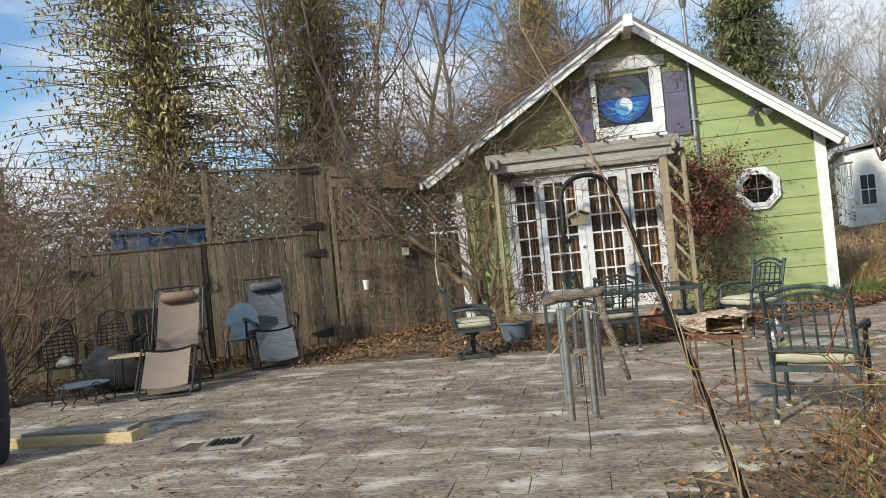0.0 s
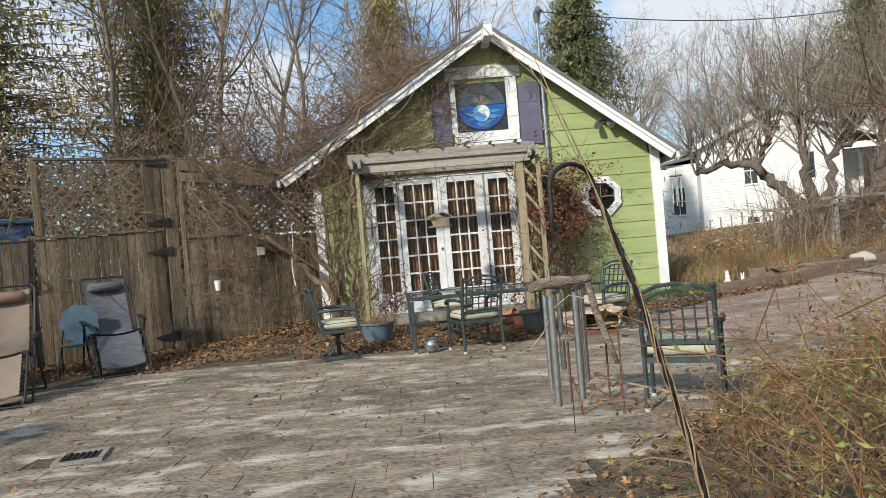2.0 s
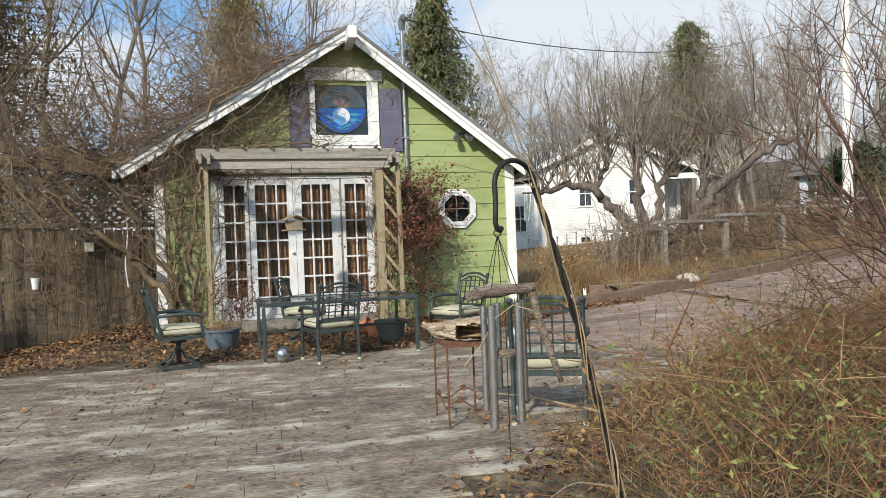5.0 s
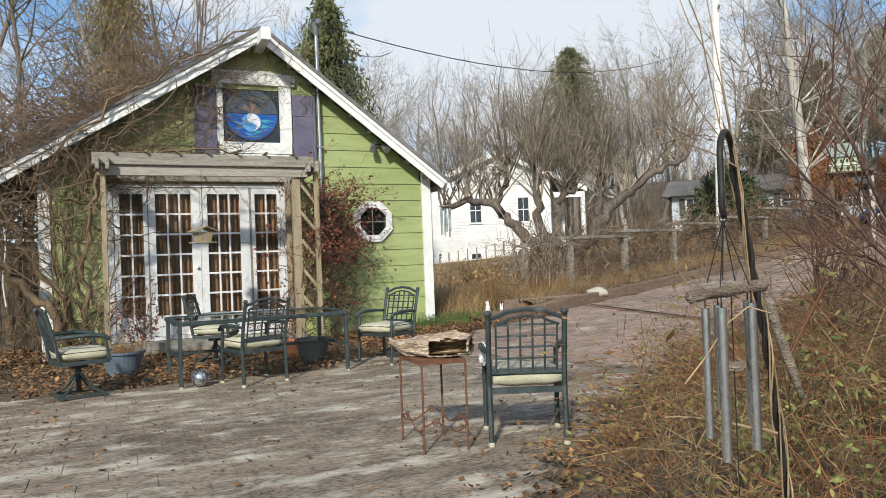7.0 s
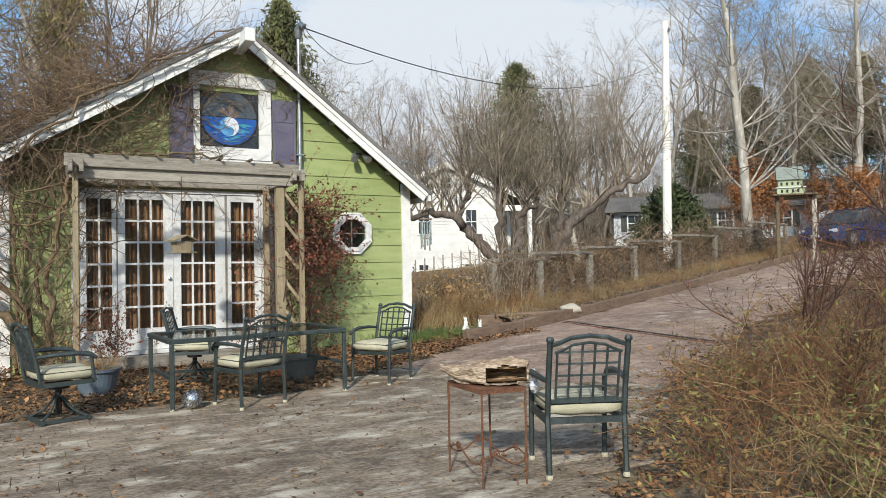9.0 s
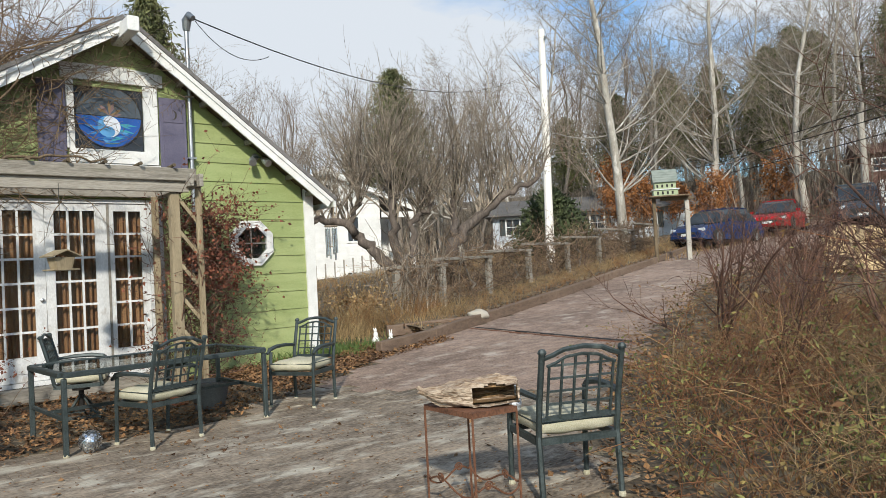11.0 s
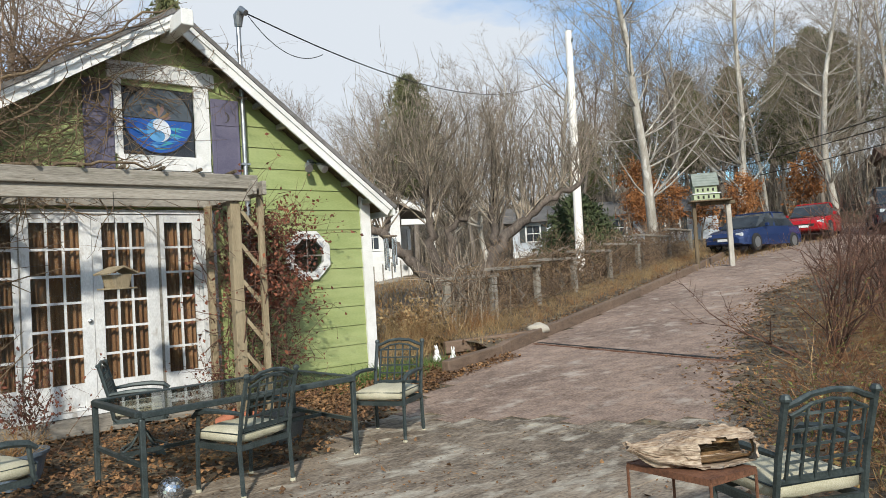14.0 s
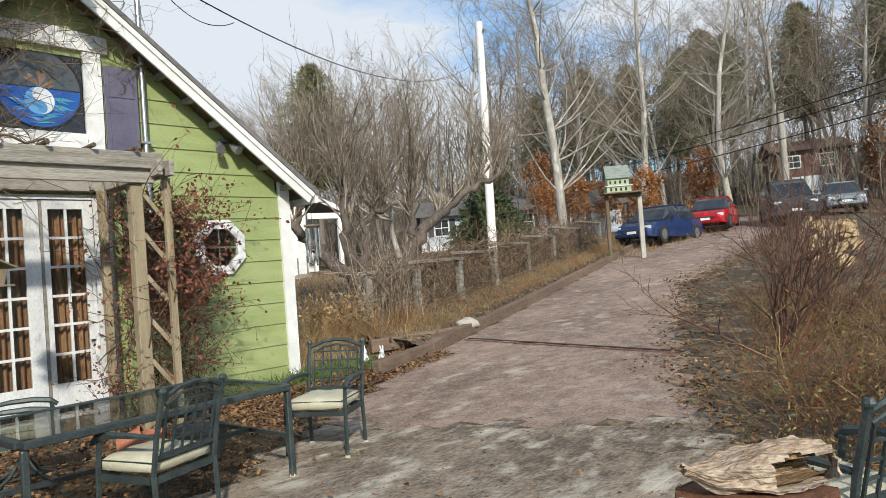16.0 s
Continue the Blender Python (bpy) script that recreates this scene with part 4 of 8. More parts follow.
MIRROR = paint("mirror_tile", (0.55, 0.56, 0.58), (0.75, 0.76, 0.78), 20, 0.12, 0.95, bump=0, vary=0.25)
ball = thing("mirror_ball", "small mirror ball lying by the table leg", "ornament", pose(-0.30, 9.02, 0.098, 20, 10, 0) @ Matrix.Scale(1.02, 4))
part("core", Geo().lathe([(0.088 * math.sin(radians(a)), -0.088 * math.cos(radians(a))) for a in range(2, 180, 11)], 20), STEEL, ball, smooth=True)
mg = Geo()
for j in range(1, 12):
    a = radians(15 * j)
    k2 = max(4, int(22 * math.sin(a)))
    for i in range(k2):
        b = 2 * math.pi * i / k2
        nrm = Vector((math.sin(a) * math.cos(b), math.sin(a) * math.sin(b), math.cos(a)))
        q = nrm.to_track_quat("Z", "Y").to_matrix().to_4x4()
        q.translation = nrm * 0.092
        mg.obox(q, 0.020, 0.020, 0.003)
tagged(part("mirror_tiles", mg, MIRROR, ball), "", "", "", "stuff")


def planter(name, label, x, y, r, h, mat, z=0.0, soil=True):
    p = thing(name, label, "planter", pose(x, y, z))
    part("pot", Geo().lathe([(r * 0.72, 0), (r * 0.98, h * 0.9), (r * 1.06, h * 0.9), (r * 1.07, h), (r * 0.96, h), (r * 0.93, h * 0.86), (0.01, h * 0.85)], 28), mat, p, smooth=False)
    return p


BLUEPOT = paint("blue_grey_glaze", (0.085, 0.115, 0.15), (0.14, 0.18, 0.22), 5, 0.5, bump=0.1, vary=0)
DARKPOT = paint("dark_grey_plastic", (0.05, 0.055, 0.06), (0.09, 0.095, 0.10), 5, 0.6, bump=0.1, vary=0)
TERRA = paint("terracotta", (0.32, 0.11, 0.06), (0.45, 0.18, 0.10), 6, 0.85, bump=0.2, vary=0, spots=(0.55, 0.45, 0.38), spot_at=0.64)
planter("flower_pot", "blue-grey round pot with dead stems by the doors", -1.06, 10.62, 0.25, 0.29, BLUEPOT)
planter("flower_pot", "dark grey plastic pot under the table edge", 1.22, 10.2, 0.22, 0.30, DARKPOT)
planter("flower_pot", "small terracotta pot on the leaf bed", 1.08, 10.75, 0.13, 0.24, TERRA)
tp = planter("flower_pot", "tipped terracotta pot with a pale crust", 0.84, 10.9, 0.12, 0.22, TERRA, 0.12)
tp.matrix_basis = pose(0.84, 10.95, 0.12, 75, 0, 60)

# bird feeder hanging from the pergola
fd = thing("bird_feeder", "small wooden house-shaped bird feeder hanging from the pergola", "bird feeder", pose(0.0, 11.3, 1.62, 0, 0, 20))
part("tray", Geo().box(-0.155, 0.155, -0.11, 0.11, 0, 0.018, 0.003), POSTWOOD, fd)
part("hopper", Geo().prism([(-0.08, 0.019), (0.08, 0.019), (0.12, 0.15), (-0.12, 0.15)], -0.08, 0.08), POSTWOOD, fd)
for s in (-1, 1):
    part("roof_board", Geo().bar((s * 0.085, -0.13, 0.195), (s * 0.085, 0.13, 0.195), 0.19, 0.014, up=(s * 0.42, 0, 1)), POSTWOOD, fd)
part("hanger", Geo().tube([(0, 0, 0.225), (0.0, 0, 1.0)], 0.004, 5), BLACKIRON, fd)


# ---- left side: loungers, wire chairs, barrel, lumber ----
TANMESH = paint("tan_sling_mesh", (0.186, 0.142, 0.108), (0.236, 0.186, 0.143), 8, 0.85, bump=0.15, fine=220, vary=0.03, local=True)
GREYMESH = paint("blue_grey_sling_mesh", (0.047, 0.052, 0.062), (0.132, 0.135, 0.145), 20, 0.85, bump=0.2, fine=140, vary=0.03, local=True, stretch=(0.4, 1, 3))
LOUNGEIRON = paint("dark_grey_tube", (0.03, 0.032, 0.035), (0.06, 0.062, 0.066), 8, 0.45, 0.5, bump=0.05, vary=0.05)
PILLOWBROWN = paint("brown_pillow", (0.163, 0.101, 0.070), (0.237, 0.155, 0.112), 9, 0.8, bump=0.2, vary=0)


def lounger(m, label, cloth, pillow):
    lg = thing("zero_gravity_lounger", label, "lounge chair", m, "folding loungers")
    prof_back = [(-0.60, 1.10), (-0.42, 0.80), (-0.22, 0.50), (-0.10, 0.40), (0.08, 0.43), (0.26, 0.49)]
    prof_leg = [(0.30, 0.47), (0.48, 0.30), (0.66, 0.13)]
    for nm, prof in (("back_sling", prof_back), ("leg_sling", prof_leg)):
        vs, fs = [], []
        nx = 6
        for y, z in prof:
            for i in range(nx + 1):
                u = i / nx * 2 - 1
                sag = 0.03 * (1 - u * u)
                vs.append((u * 0.235, y - sag * 0.4, z - sag))
        k = len(vs)
        vs += [(x, y - 0.003, z - 0.008) for x, y, z in vs]
        for j in range(len(prof) - 1):
            for i in range(nx):
                a = j * (nx + 1) + i
                fs += [(a, a + 1, a + nx + 2, a + nx + 1), (k + a + nx + 1, k + a + nx + 2, k + a + 1, k + a)]
        part(nm, Geo().add(vs, fs), cloth, lg, smooth=True)
        for s in (-1, 1):
            part("side_tube", Geo().tube([(s * 0.285, y, z) for y, z in prof], 0.013, 8), LOUNGEIRON, lg)
            cord = []
            steps = int(len(prof) * 7)
            for q in range(steps + 1):
                f = q / steps * (len(prof) - 1)
                i = min(int(f), len(prof) - 2)
                y = prof[i][0] + (prof[i + 1][0] - prof[i][0]) * (f - i)
                z = prof[i][1] + (prof[i + 1][1] - prof[i][1]) * (f - i)
                cord.append((s * (0.285 if q % 2 else 0.232), y, z + 0.004))
            part("bungee_lace", Geo().tube(cord, 0.0045, 4), BLACKIRON, lg)
    part("head_rail", Geo().tube([(-0.285, -0.60, 1.10), (-0.25, -0.625, 1.135), (0.25, -0.625, 1.135), (0.285, -0.60, 1.10)], 0.013, 8), LOUNGEIRON, lg)
    part("foot_rail", Geo().tube([(-0.285, 0.66, 0.13), (-0.285, 0.70, 0.09), (-0.25, 0.70, 0.02), (0.25, 0.70, 0.02), (0.285, 0.70, 0.09), (0.285, 0.66, 0.13)], 0.013, 8), LOUNGEIRON, lg)
    part("head_pillow", Geo().tube([(-0.2, -0.51, 1.02), (-0.17, -0.50, 1.02), (0.17, -0.50, 1.02), (0.2, -0.51, 1.02)], [0.03, 0.062, 0.062, 0.03], 14), pillow, lg, "padded head pillow", smooth=True)
    for s in (-1, 1):
        part("arm_rest", Geo().bar((s * 0.33, -0.20, 0.63), (s * 0.33, 0.20, 0.60), 0.065, 0.022, bevel=0.008), BLACKIRON, lg)
        part("leg_tube", Geo().tube([(s * 0.315, -0.14, 0.62), (s * 0.315, 0.12, 0.34), (s * 0.315, 0.46, 0.013)], 0.012, 8), LOUNGEIRON, lg)
        part("leg_tube", Geo().tube([(s * 0.335, 0.16, 0.60), (s * 0.335, -0.05, 0.34), (s * 0.335, -0.42, 0.013)], 0.012, 8), LOUNGEIRON, lg)
    part("ground_bar", Geo().tube([(-0.315, 0.46, 0.013), (0.315, 0.46, 0.013)], 0.012, 8), LOUNGEIRON, lg)
    part("ground_bar", Geo().tube([(-0.335, -0.42, 0.013), (0.335, -0.42, 0.013)], 0.012, 8), LOUNGEIRON, lg)
    return lg


lounger(facing(-5.18, 8.30, 0.36, -0.93) @ Matrix.Scale(1.12, 4), "tan folding zero-gravity lounger standing by the fence", TANMESH, PILLOWBROWN)
lounger(facing(-4.62, 10.0, 0.50, -0.86) @ Matrix.Scale(1.12, 4), "blue-grey folding zero-gravity lounger standing by the fence", GREYMESH, GREYMESH)

NAVY = paint("navy_drum_plastic", (0.012, 0.016, 0.026), (0.028, 0.034, 0.05), 5, 0.55, bump=0.1, vary=0, spots=(0.07, 0.07, 0.07), spot_at=0.7)
brl = thing("plastic_barrel", "dark navy plastic rain barrel standing on the paving", "barrel", pose(-5.02, 4.95, 0))
part("drum", Geo().lathe([(0.28, 0), (0.31, 0.03), (0.33, 0.2), (0.345, 0.36), (0.335, 0.37), (0.335, 0.39), (0.345, 0.40), (0.35, 0.66), (0.34, 0.67), (0.34, 0.69), (0.35, 0.70), (0.335, 0.95), (0.31, 1.03)], 36), NAVY, brl, smooth=False)
part("rim", Geo().lathe([(0.31, 1.02), (0.335, 1.03), (0.335, 1.075), (0.30, 1.075), (0.295, 1.03)], 36), NAVY, brl)

LUMBER = paint("fresh_lumber", (0.42, 0.30, 0.16), (0.62, 0.48, 0.28), 5, 0.8, bump=0.2, stretch=(0.4, 4, 4), vary=0.08)
for k, (x0, x1, y, z, w, h) in enumerate(((-5.35, -3.92, 5.62, 0.0, 0.14, 0.09), (-5.5, -3.95, 5.80, 0.0, 0.14, 0.09), (-5.42, -3.98, 5.70, 0.092, 0.24, 0.03))):
    lum = thing("lumber_plank", "pale sawn lumber plank lying on the paving", "plank", pose(0, 0, 0), "stack of lumber")
    part("plank", Geo().bar((x0, y - 0.05, z + h / 2), (x1, y, z + h / 2), w, h, bevel=0.004), LUMBER if k < 2 else GREYWOOD, lum)

dr = thing("drain_grate", "square iron drain grate set in the paving", "drain", pose(-2.93, 5.36, 0.0, 0, 0, 12))
part("frame", Geo().ring([(-0.17, -0.17), (0.17, -0.17), (0.17, 0.17), (-0.17, 0.17)], [(-0.13, -0.13), (0.13, -0.13), (0.13, 0.13), (-0.13, 0.13)], -0.012, 0.012), GREYWOOD, dr).matrix_basis = pose(0, 0, 0.010, 90, 0, 0)
part("well", Geo().box(-0.128, 0.128, -0.128, 0.128, 0.002, 0.006), BLACKIRON, dr)
for k in range(6):
    part("grate_bar", Geo().box(-0.11 + 0.042 * k, -0.095 + 0.042 * k, -0.128, 0.128, 0.007, 0.014), BLACKIRON, dr)


def spiral(c, r, turns, ax, n=22):
    return [Vector(c) + Vector((r * (1 - k / n * 0.85) * math.cos(turns * 2 * math.pi * k / n) * ax[0], r * (1 - k / n * 0.85) * math.cos(turns * 2 * math.pi * k / n) * ax[1], r * (1 - k / n * 0.85) * math.sin(turns * 2 * math.pi * k / n))) for k in range(n + 1)]


def wire_chair(m, label):
    wc_ = thing("wire_chair", label, "chair", m, "wrought iron garden chairs")
    part("seat", Geo().lathe([(0.01, 0.42), (0.20, 0.425), (0.205, 0.435), (0.01, 0.44)], 24), BLACKIRON, wc_)
    for s in (-1, 1):
        part("front_leg", Geo().tube([(s * 0.15, 0.14, 0.43), (s * 0.20, 0.19, 0.30), (s * 0.15, 0.16, 0.15), (s * 0.20, 0.20, 0.0)], 0.009, 6), BLACKIRON, wc_)
        part("back_leg", Geo().tube([(s * 0.15, -0.14, 0.43), (s * 0.17, -0.19, 0.2), (s * 0.19, -0.22, 0.0)], 0.009, 6), BLACKIRON, wc_)
        part("back_upright", Geo().tube([(s * 0.17, -0.15, 0.43), (s * 0.20, -0.20, 0.65), (s * 0.17, -0.25, 0.88)], 0.009, 6), BLACKIRON, wc_)
        part("arm_scroll", Geo().tube(spiral((s * 0.26, 0.02, 0.58), 0.12, 2.2, (0.3, 1.0)), 0.007, 5), BLACKIRON, wc_)
        part("back_scroll", Geo().tube(spiral((s * 0.10, -0.255, 0.94), 0.08, 2.0, (1, 0)), 0.007, 5), BLACKIRON, wc_)
        part("leg_scroll", Geo().tube(spiral((s * 0.08, 0.19, 0.25), 0.075, 2.0, (1, 0)), 0.006, 5), BLACKIRON, wc_)
    part("back_arch", Geo().tube([(0.17 * math.cos(radians(a)), -0.25 - 0.02 * math.sin(radians(a)), 0.88 + 0.16 * math.sin(radians(a))) for a in range(0, 181, 15)], 0.009, 6), BLACKIRON, wc_)
    for k in range(8):
        part("weave_bar", Geo().bar((-0.18, -0.165 - 0.012 * k, 0.5 + 0.05 * k), (0.18, -0.165 - 0.012 * k, 0.5 + 0.05 * k), 0.008, 0.016), BLACKIRON, wc_)
    for k in range(5):
        x = -0.14 + 0.07 * k
        part("weave_bar", Geo().bar((x, -0.160, 0.45), (x, -0.256, 0.88), 0.012, 0.006), BLACKIRON, wc_)
    return wc_


wire_chair(facing(-6.35, 7.75, 0.75, -0.66), "black wrought iron garden chair with scrolled arms")
wire_chair(facing(-6.25, 8.55, 0.5, -0.86), "black wrought iron garden chair against the fence")
wt = thing("garden_table", "low wrought iron garden table with scrolled legs", "table", pose(-5.85, 7.45, 0, 0, 0, 20))
part("top", Geo().lathe([(0.01, 0.24), (0.27, 0.245), (0.275, 0.26), (0.01, 0.262)], 28), BLUEPOT, wt)
for k in range(4):
    a = radians(45 + 90 * k)
    c, s = math.cos(a), math.sin(a)
    part("leg", Geo().tube([(0.24 * c, 0.24 * s, 0.25), (0.28 * c, 0.28 * s, 0.14), (0.22 * c, 0.22 * s, 0.06), (0.29 * c, 0.29 * s, 0.0)], 0.009, 6), BLACKIRON, wt)
    part("scroll", Geo().tube(spiral((0.26 * c, 0.26 * s, 0.20), 0.09, 2, (-s, c)), 0.007, 5), BLACKIRON, wt)
ROCK = paint("white_stone", (0.374, 0.339, 0.278), (0.510, 0.467, 0.394), 6, 0.9, bump=0.4, vary=0.05)


def lump(name, label, category, m, r, mat, seed, squash=(1, 1, 0.7), kind=""):
    bm = bmesh.new()
    bmesh.ops.create_icosphere(bm, subdivisions=3, radius=1)
    for v in bm.verts:
        f = 1 + 0.25 * noise.noise(v.co * 1.4 + Vector((seed, 0, 0))) + 0.06 * noise.noise(v.co * 5)
        v.co = Vector((v.co.x * squash[0], v.co.y * squash[1], v.co.z * squash[2])) * r * f
    me = bpy.data.meshes.new(name)
    bm.to_mesh(me)
    bm.free()
    me.shade_smooth()
    me.materials.append(mat)
    ob = new(name, me)
    ob.matrix_basis = m
    return tagged(ob, label, category, "", kind)


lump("stone", "pale round stone on the wrought iron chair", "stone", pose(-6.32, 7.74, 0.49), 0.10, ROCK, 1)
lump("stone", "pale round stone lying at the bed edge", "stone", pose(7.5, 12.55, ground_z(7.5, 12.55) + 0.16), 0.17, ROCK, 3, (1.3, 1, 0.65))

# heavy dark wooden armchair and folded tarpaulin behind the lounger
TARP = paint("grey_brown_tarpaulin", (0.06, 0.055, 0.05), (0.13, 0.115, 0.10), 7, 0.7, bump=0.5, vary=0.0)
bench = thing("garden_armchair", "dark painted wooden garden armchair against the fence", "chair", facing(-5.95, 9.1, 0.4, -0.9))
for s in (-1, 1):
    part("front_leg", Geo().box(s * 0.30 - 0.04, s * 0.30 + 0.04, 0.20, 0.27, 0, 0.62, 0.006), BLACKIRON, bench)
    part("back_leg", Geo().box(s * 0.30 - 0.04, s * 0.30 + 0.04, -0.30, -0.23, 0, 0.95, 0.006), BLACKIRON, bench)
    part("arm", Geo().box(s * 0.30 - 0.06, s * 0.30 + 0.06, -0.30, 0.32, 0.622, 0.655, 0.006), BLACKIRON, bench)
for k in range(5):
    part("seat_slat", Geo().box(-0.26, 0.26, -0.22 + 0.1 * k, -0.13 + 0.1 * k, 0.38, 0.41, 0.004), BLACKIRON, bench)
for k in range(5):
    part("back_slat", Geo().box(-0.24 + 0.1 * k, -0.16 + 0.1 * k, -0.27, -0.245, 0.41, 0.93, 0.004), BLACKIRON, bench)
part("back_rail", Geo().box(-0.30, 0.30, -0.29, -0.24, 0.93, 1.0, 0.006), BLACKIRON, bench)
lump("tarpaulin", "crumpled dark tarpaulin heaped beside the wooden armchair", "tarpaulin", pose(-6.2, 8.45, 0.26, 0, 25, 30), 0.38, TARP, 9, (1.1, 0.6, 0.75))
side = thing("side_table", "small wooden side table beside the tan lounger", "table", pose(-5.62, 8.05, 0, 0, 0, 15))
part("top", Geo().box(-0.22, 0.22, -0.16, 0.16, 0.47, 0.50, 0.005), LUMBER, side)
for s in (-1, 1):
    for t in (-1, 1):
        part("leg", Geo().tube([(s * 0.16, t * 0.12, 0.47), (s * 0.19, t * 0.14, 0)], 0.010, 6), BLACKIRON, side)
TEAL = paint("chipped_teal_tin", (0.048, 0.094, 0.130), (0.096, 0.150, 0.200), 8, 0.7, bump=0.2, vary=0, spots=(0.22, 0.14, 0.09), spot_at=0.66)
teal = thing("teal_garden_chair", "chipped teal metal shell-back garden chair between the loungers", "chair", facing(-4.98, 9.75, 0.35, -0.93))
part("shell_back", Geo().prism([(0.24 * math.cos(radians(a)) * (1 + 0.05 * math.cos(radians(a * 9))), 0.68 + 0.26 * math.sin(radians(a)) * (1 + 0.05 * math.cos(radians(a * 9)))) for a in range(0, 360, 10)], -0.24, -0.22), TEAL, teal)
part("seat", Geo().lathe([(0.01, 0.40), (0.23, 0.41), (0.24, 0.43), (0.01, 0.425)], 24), TEAL, teal)
for s in (-1, 1):
    part("side_frame", Geo().tube([(s * 0.2, -0.23, 0.62), (s * 0.23, -0.2, 0.42), (s * 0.25, -0.28, 0.0)], 0.013, 6), BLACKIRON, teal)
    part("side_frame", Geo().tube([(s * 0.2, 0.16, 0.42), (s * 0.24, 0.24, 0.2), (s * 0.25, 0.26, 0.0)], 0.013, 6), BLACKIRON, teal)

# things on the fence panel
lan = thing("wall_lantern", "small pale wall lantern fixed to the fence panel", "lantern", side_m @ pose(1.21, -0.03, 1.42))
part("cage", Geo().box(-0.06, 0.06, -0.09, 0.0, 0, 0.15, 0.01), CUSHION, lan)
part("cap", Geo().prism([(-0.07, 0.151), (0.07, 0.151), (0.03, 0.185), (-0.03, 0.185)], -0.10, 0.0), BLACKIRON, lan)
wp = thing("white_cup_planter", "small white cup planter hooked on the fence panel", "planter", side_m @ pose(0.47, -0.08, 0.90))
part("cup", Geo().lathe([(0.04, 0), (0.058, 0.15), (0.062, 0.15), (0.062, 0.165), (0.05, 0.165), (0.045, 0.1), (0.01, 0.09)], 18), WHITE, wp)
for k, (x, z) in enumerate(((0.58, 1.18), (1.0, 1.08))):
    hp = thing("half_round_planter_rack", "black wire half-round rack on the fence panel", "rack", side_m @ pose(x, -0.06, z))
    part("arch", Geo().tube([(0.16 * math.cos(radians(a)), 0, 0.16 * math.sin(radians(a))) for a in range(0, 181, 12)], 0.007, 5), RUST, hp)
    part("arch", Geo().tube([(0.10 * math.cos(radians(a)), 0, 0.10 * math.sin(radians(a))) for a in range(0, 181, 15)], 0.006, 5), RUST, hp)
    part("base_bar", Geo().tube([(-0.16, 0, 0), (0.16, 0, 0)], 0.007, 5), RUST, hp)
hs = thing("garden_hose", "white hose hanging down the fence panel", "hose")
hp0 = side_m @ Vector((1.75, -0.09, 1.95))
part("tube", Geo().tube([hp0 + Vector((0.02 * math.sin(k * 0.7), -0.01 * k, -0.11 * k)) for k in range(11)], 0.011, 6), WHITE, hs)
BLUEBIN = paint("blue_bin_plastic", (0.05, 0.10, 0.19), (0.10, 0.16, 0.27), 4, 0.55, bump=0.1, vary=0)
bn = thing("blue_trailer_box", "faded blue box standing behind the board fence", "container", gate_m @ pose(2.25, 1.3, 0))
part("body", Geo().box(-0.75, 0.75, -0.4, 0.4, 0, 2.2, 0.02), BLUEBIN, bn)
part("lid", Geo().box(-0.8, 0.8, -0.45, 0.45, 2.205, 2.29, 0.02), BLUEBIN, bn)
for k in range(4):
    part("rib", Geo().box(-0.62 + 0.4 * k, -0.56 + 0.4 * k, -0.425, -0.402, 0.1, 2.15), BLUEBIN, bn)

# white rabbits by the bed
for k, (x, y, a) in enumerate(((4.95, 12.35, 20), (5.15, 12.2, -30))):
    z = ground_z(x, y) + 0.02
    g = Geo().lathe([(0.01, 0), (0.08, 0.02), (0.095, 0.08), (0.07, 0.15), (0.045, 0.18), (0.055, 0.22), (0.045, 0.27), (0.01, 0.29)], 16)
    for s in (-1, 1):
        g.tube([(s * 0.022, 0, 0.27), (s * 0.03, 0.01, 0.33), (s * 0.035, 0.03, 0.38)], [0.016, 0.02, 0.006], 8)
    rb = tagged(part("garden_ornament", g, WHITE, None, smooth=True), "small white plaster animal ornament on the bed", "ornament", "white garden ornaments")
    rb.matrix_basis = pose(x, y, z, 8 * k, 0, a) @ Matrix.Scale(0.72 - 0.12 * k, 4)

# ---- twisted iron hook with the wind chime ----
hook = thing("shepherd_hook", "twisted rusty shepherd's hook wound with dry vine", "plant hook")


def stem_at(z):
    return Vector((0.605 - 0.32 * z + 0.06 * z * z - 0.038 * z ** 3, 2.302 - 0.407 * z + 0.24 * z * z - 0.073 * z ** 3, z))


stem = [stem_at(-0.05 + 1.505 * k / 119) for k in range(120)]
for s in (0, 1):
    part("twisted_rod", Geo().tube([p + Vector((0.005 * math.cos(0.5 * k + s * math.pi), 0.005 * math.sin(0.5 * k + s * math.pi), 0)) for k, p in enumerate(stem)], 0.0050, 7), BLACKIRON, hook)
ht = stem[-1]
AD = Vector((-0.80, -0.58, 0))                    # the arch reaches over towards the walker
arch = [ht + AD * (0.0875 * (1 - math.cos(radians(a)))) + Vector((0, 0, 0.062 * math.sin(radians(a)))) for a in range(0, 181, 10)]
for dz, du in ((-0.03, 0.001), (-0.06, 0.0), (-0.088, -0.003), (-0.104, 0.004), (-0.108, 0.014), (-0.100, 0.022)):
    arch.append(arch[18] + AD * -du + Vector((0, 0, dz)))
part("hook_arch", Geo().tube(arch, 0.0063, 10), BLACKIRON, hook, smooth=True)
vr = random.Random(12)
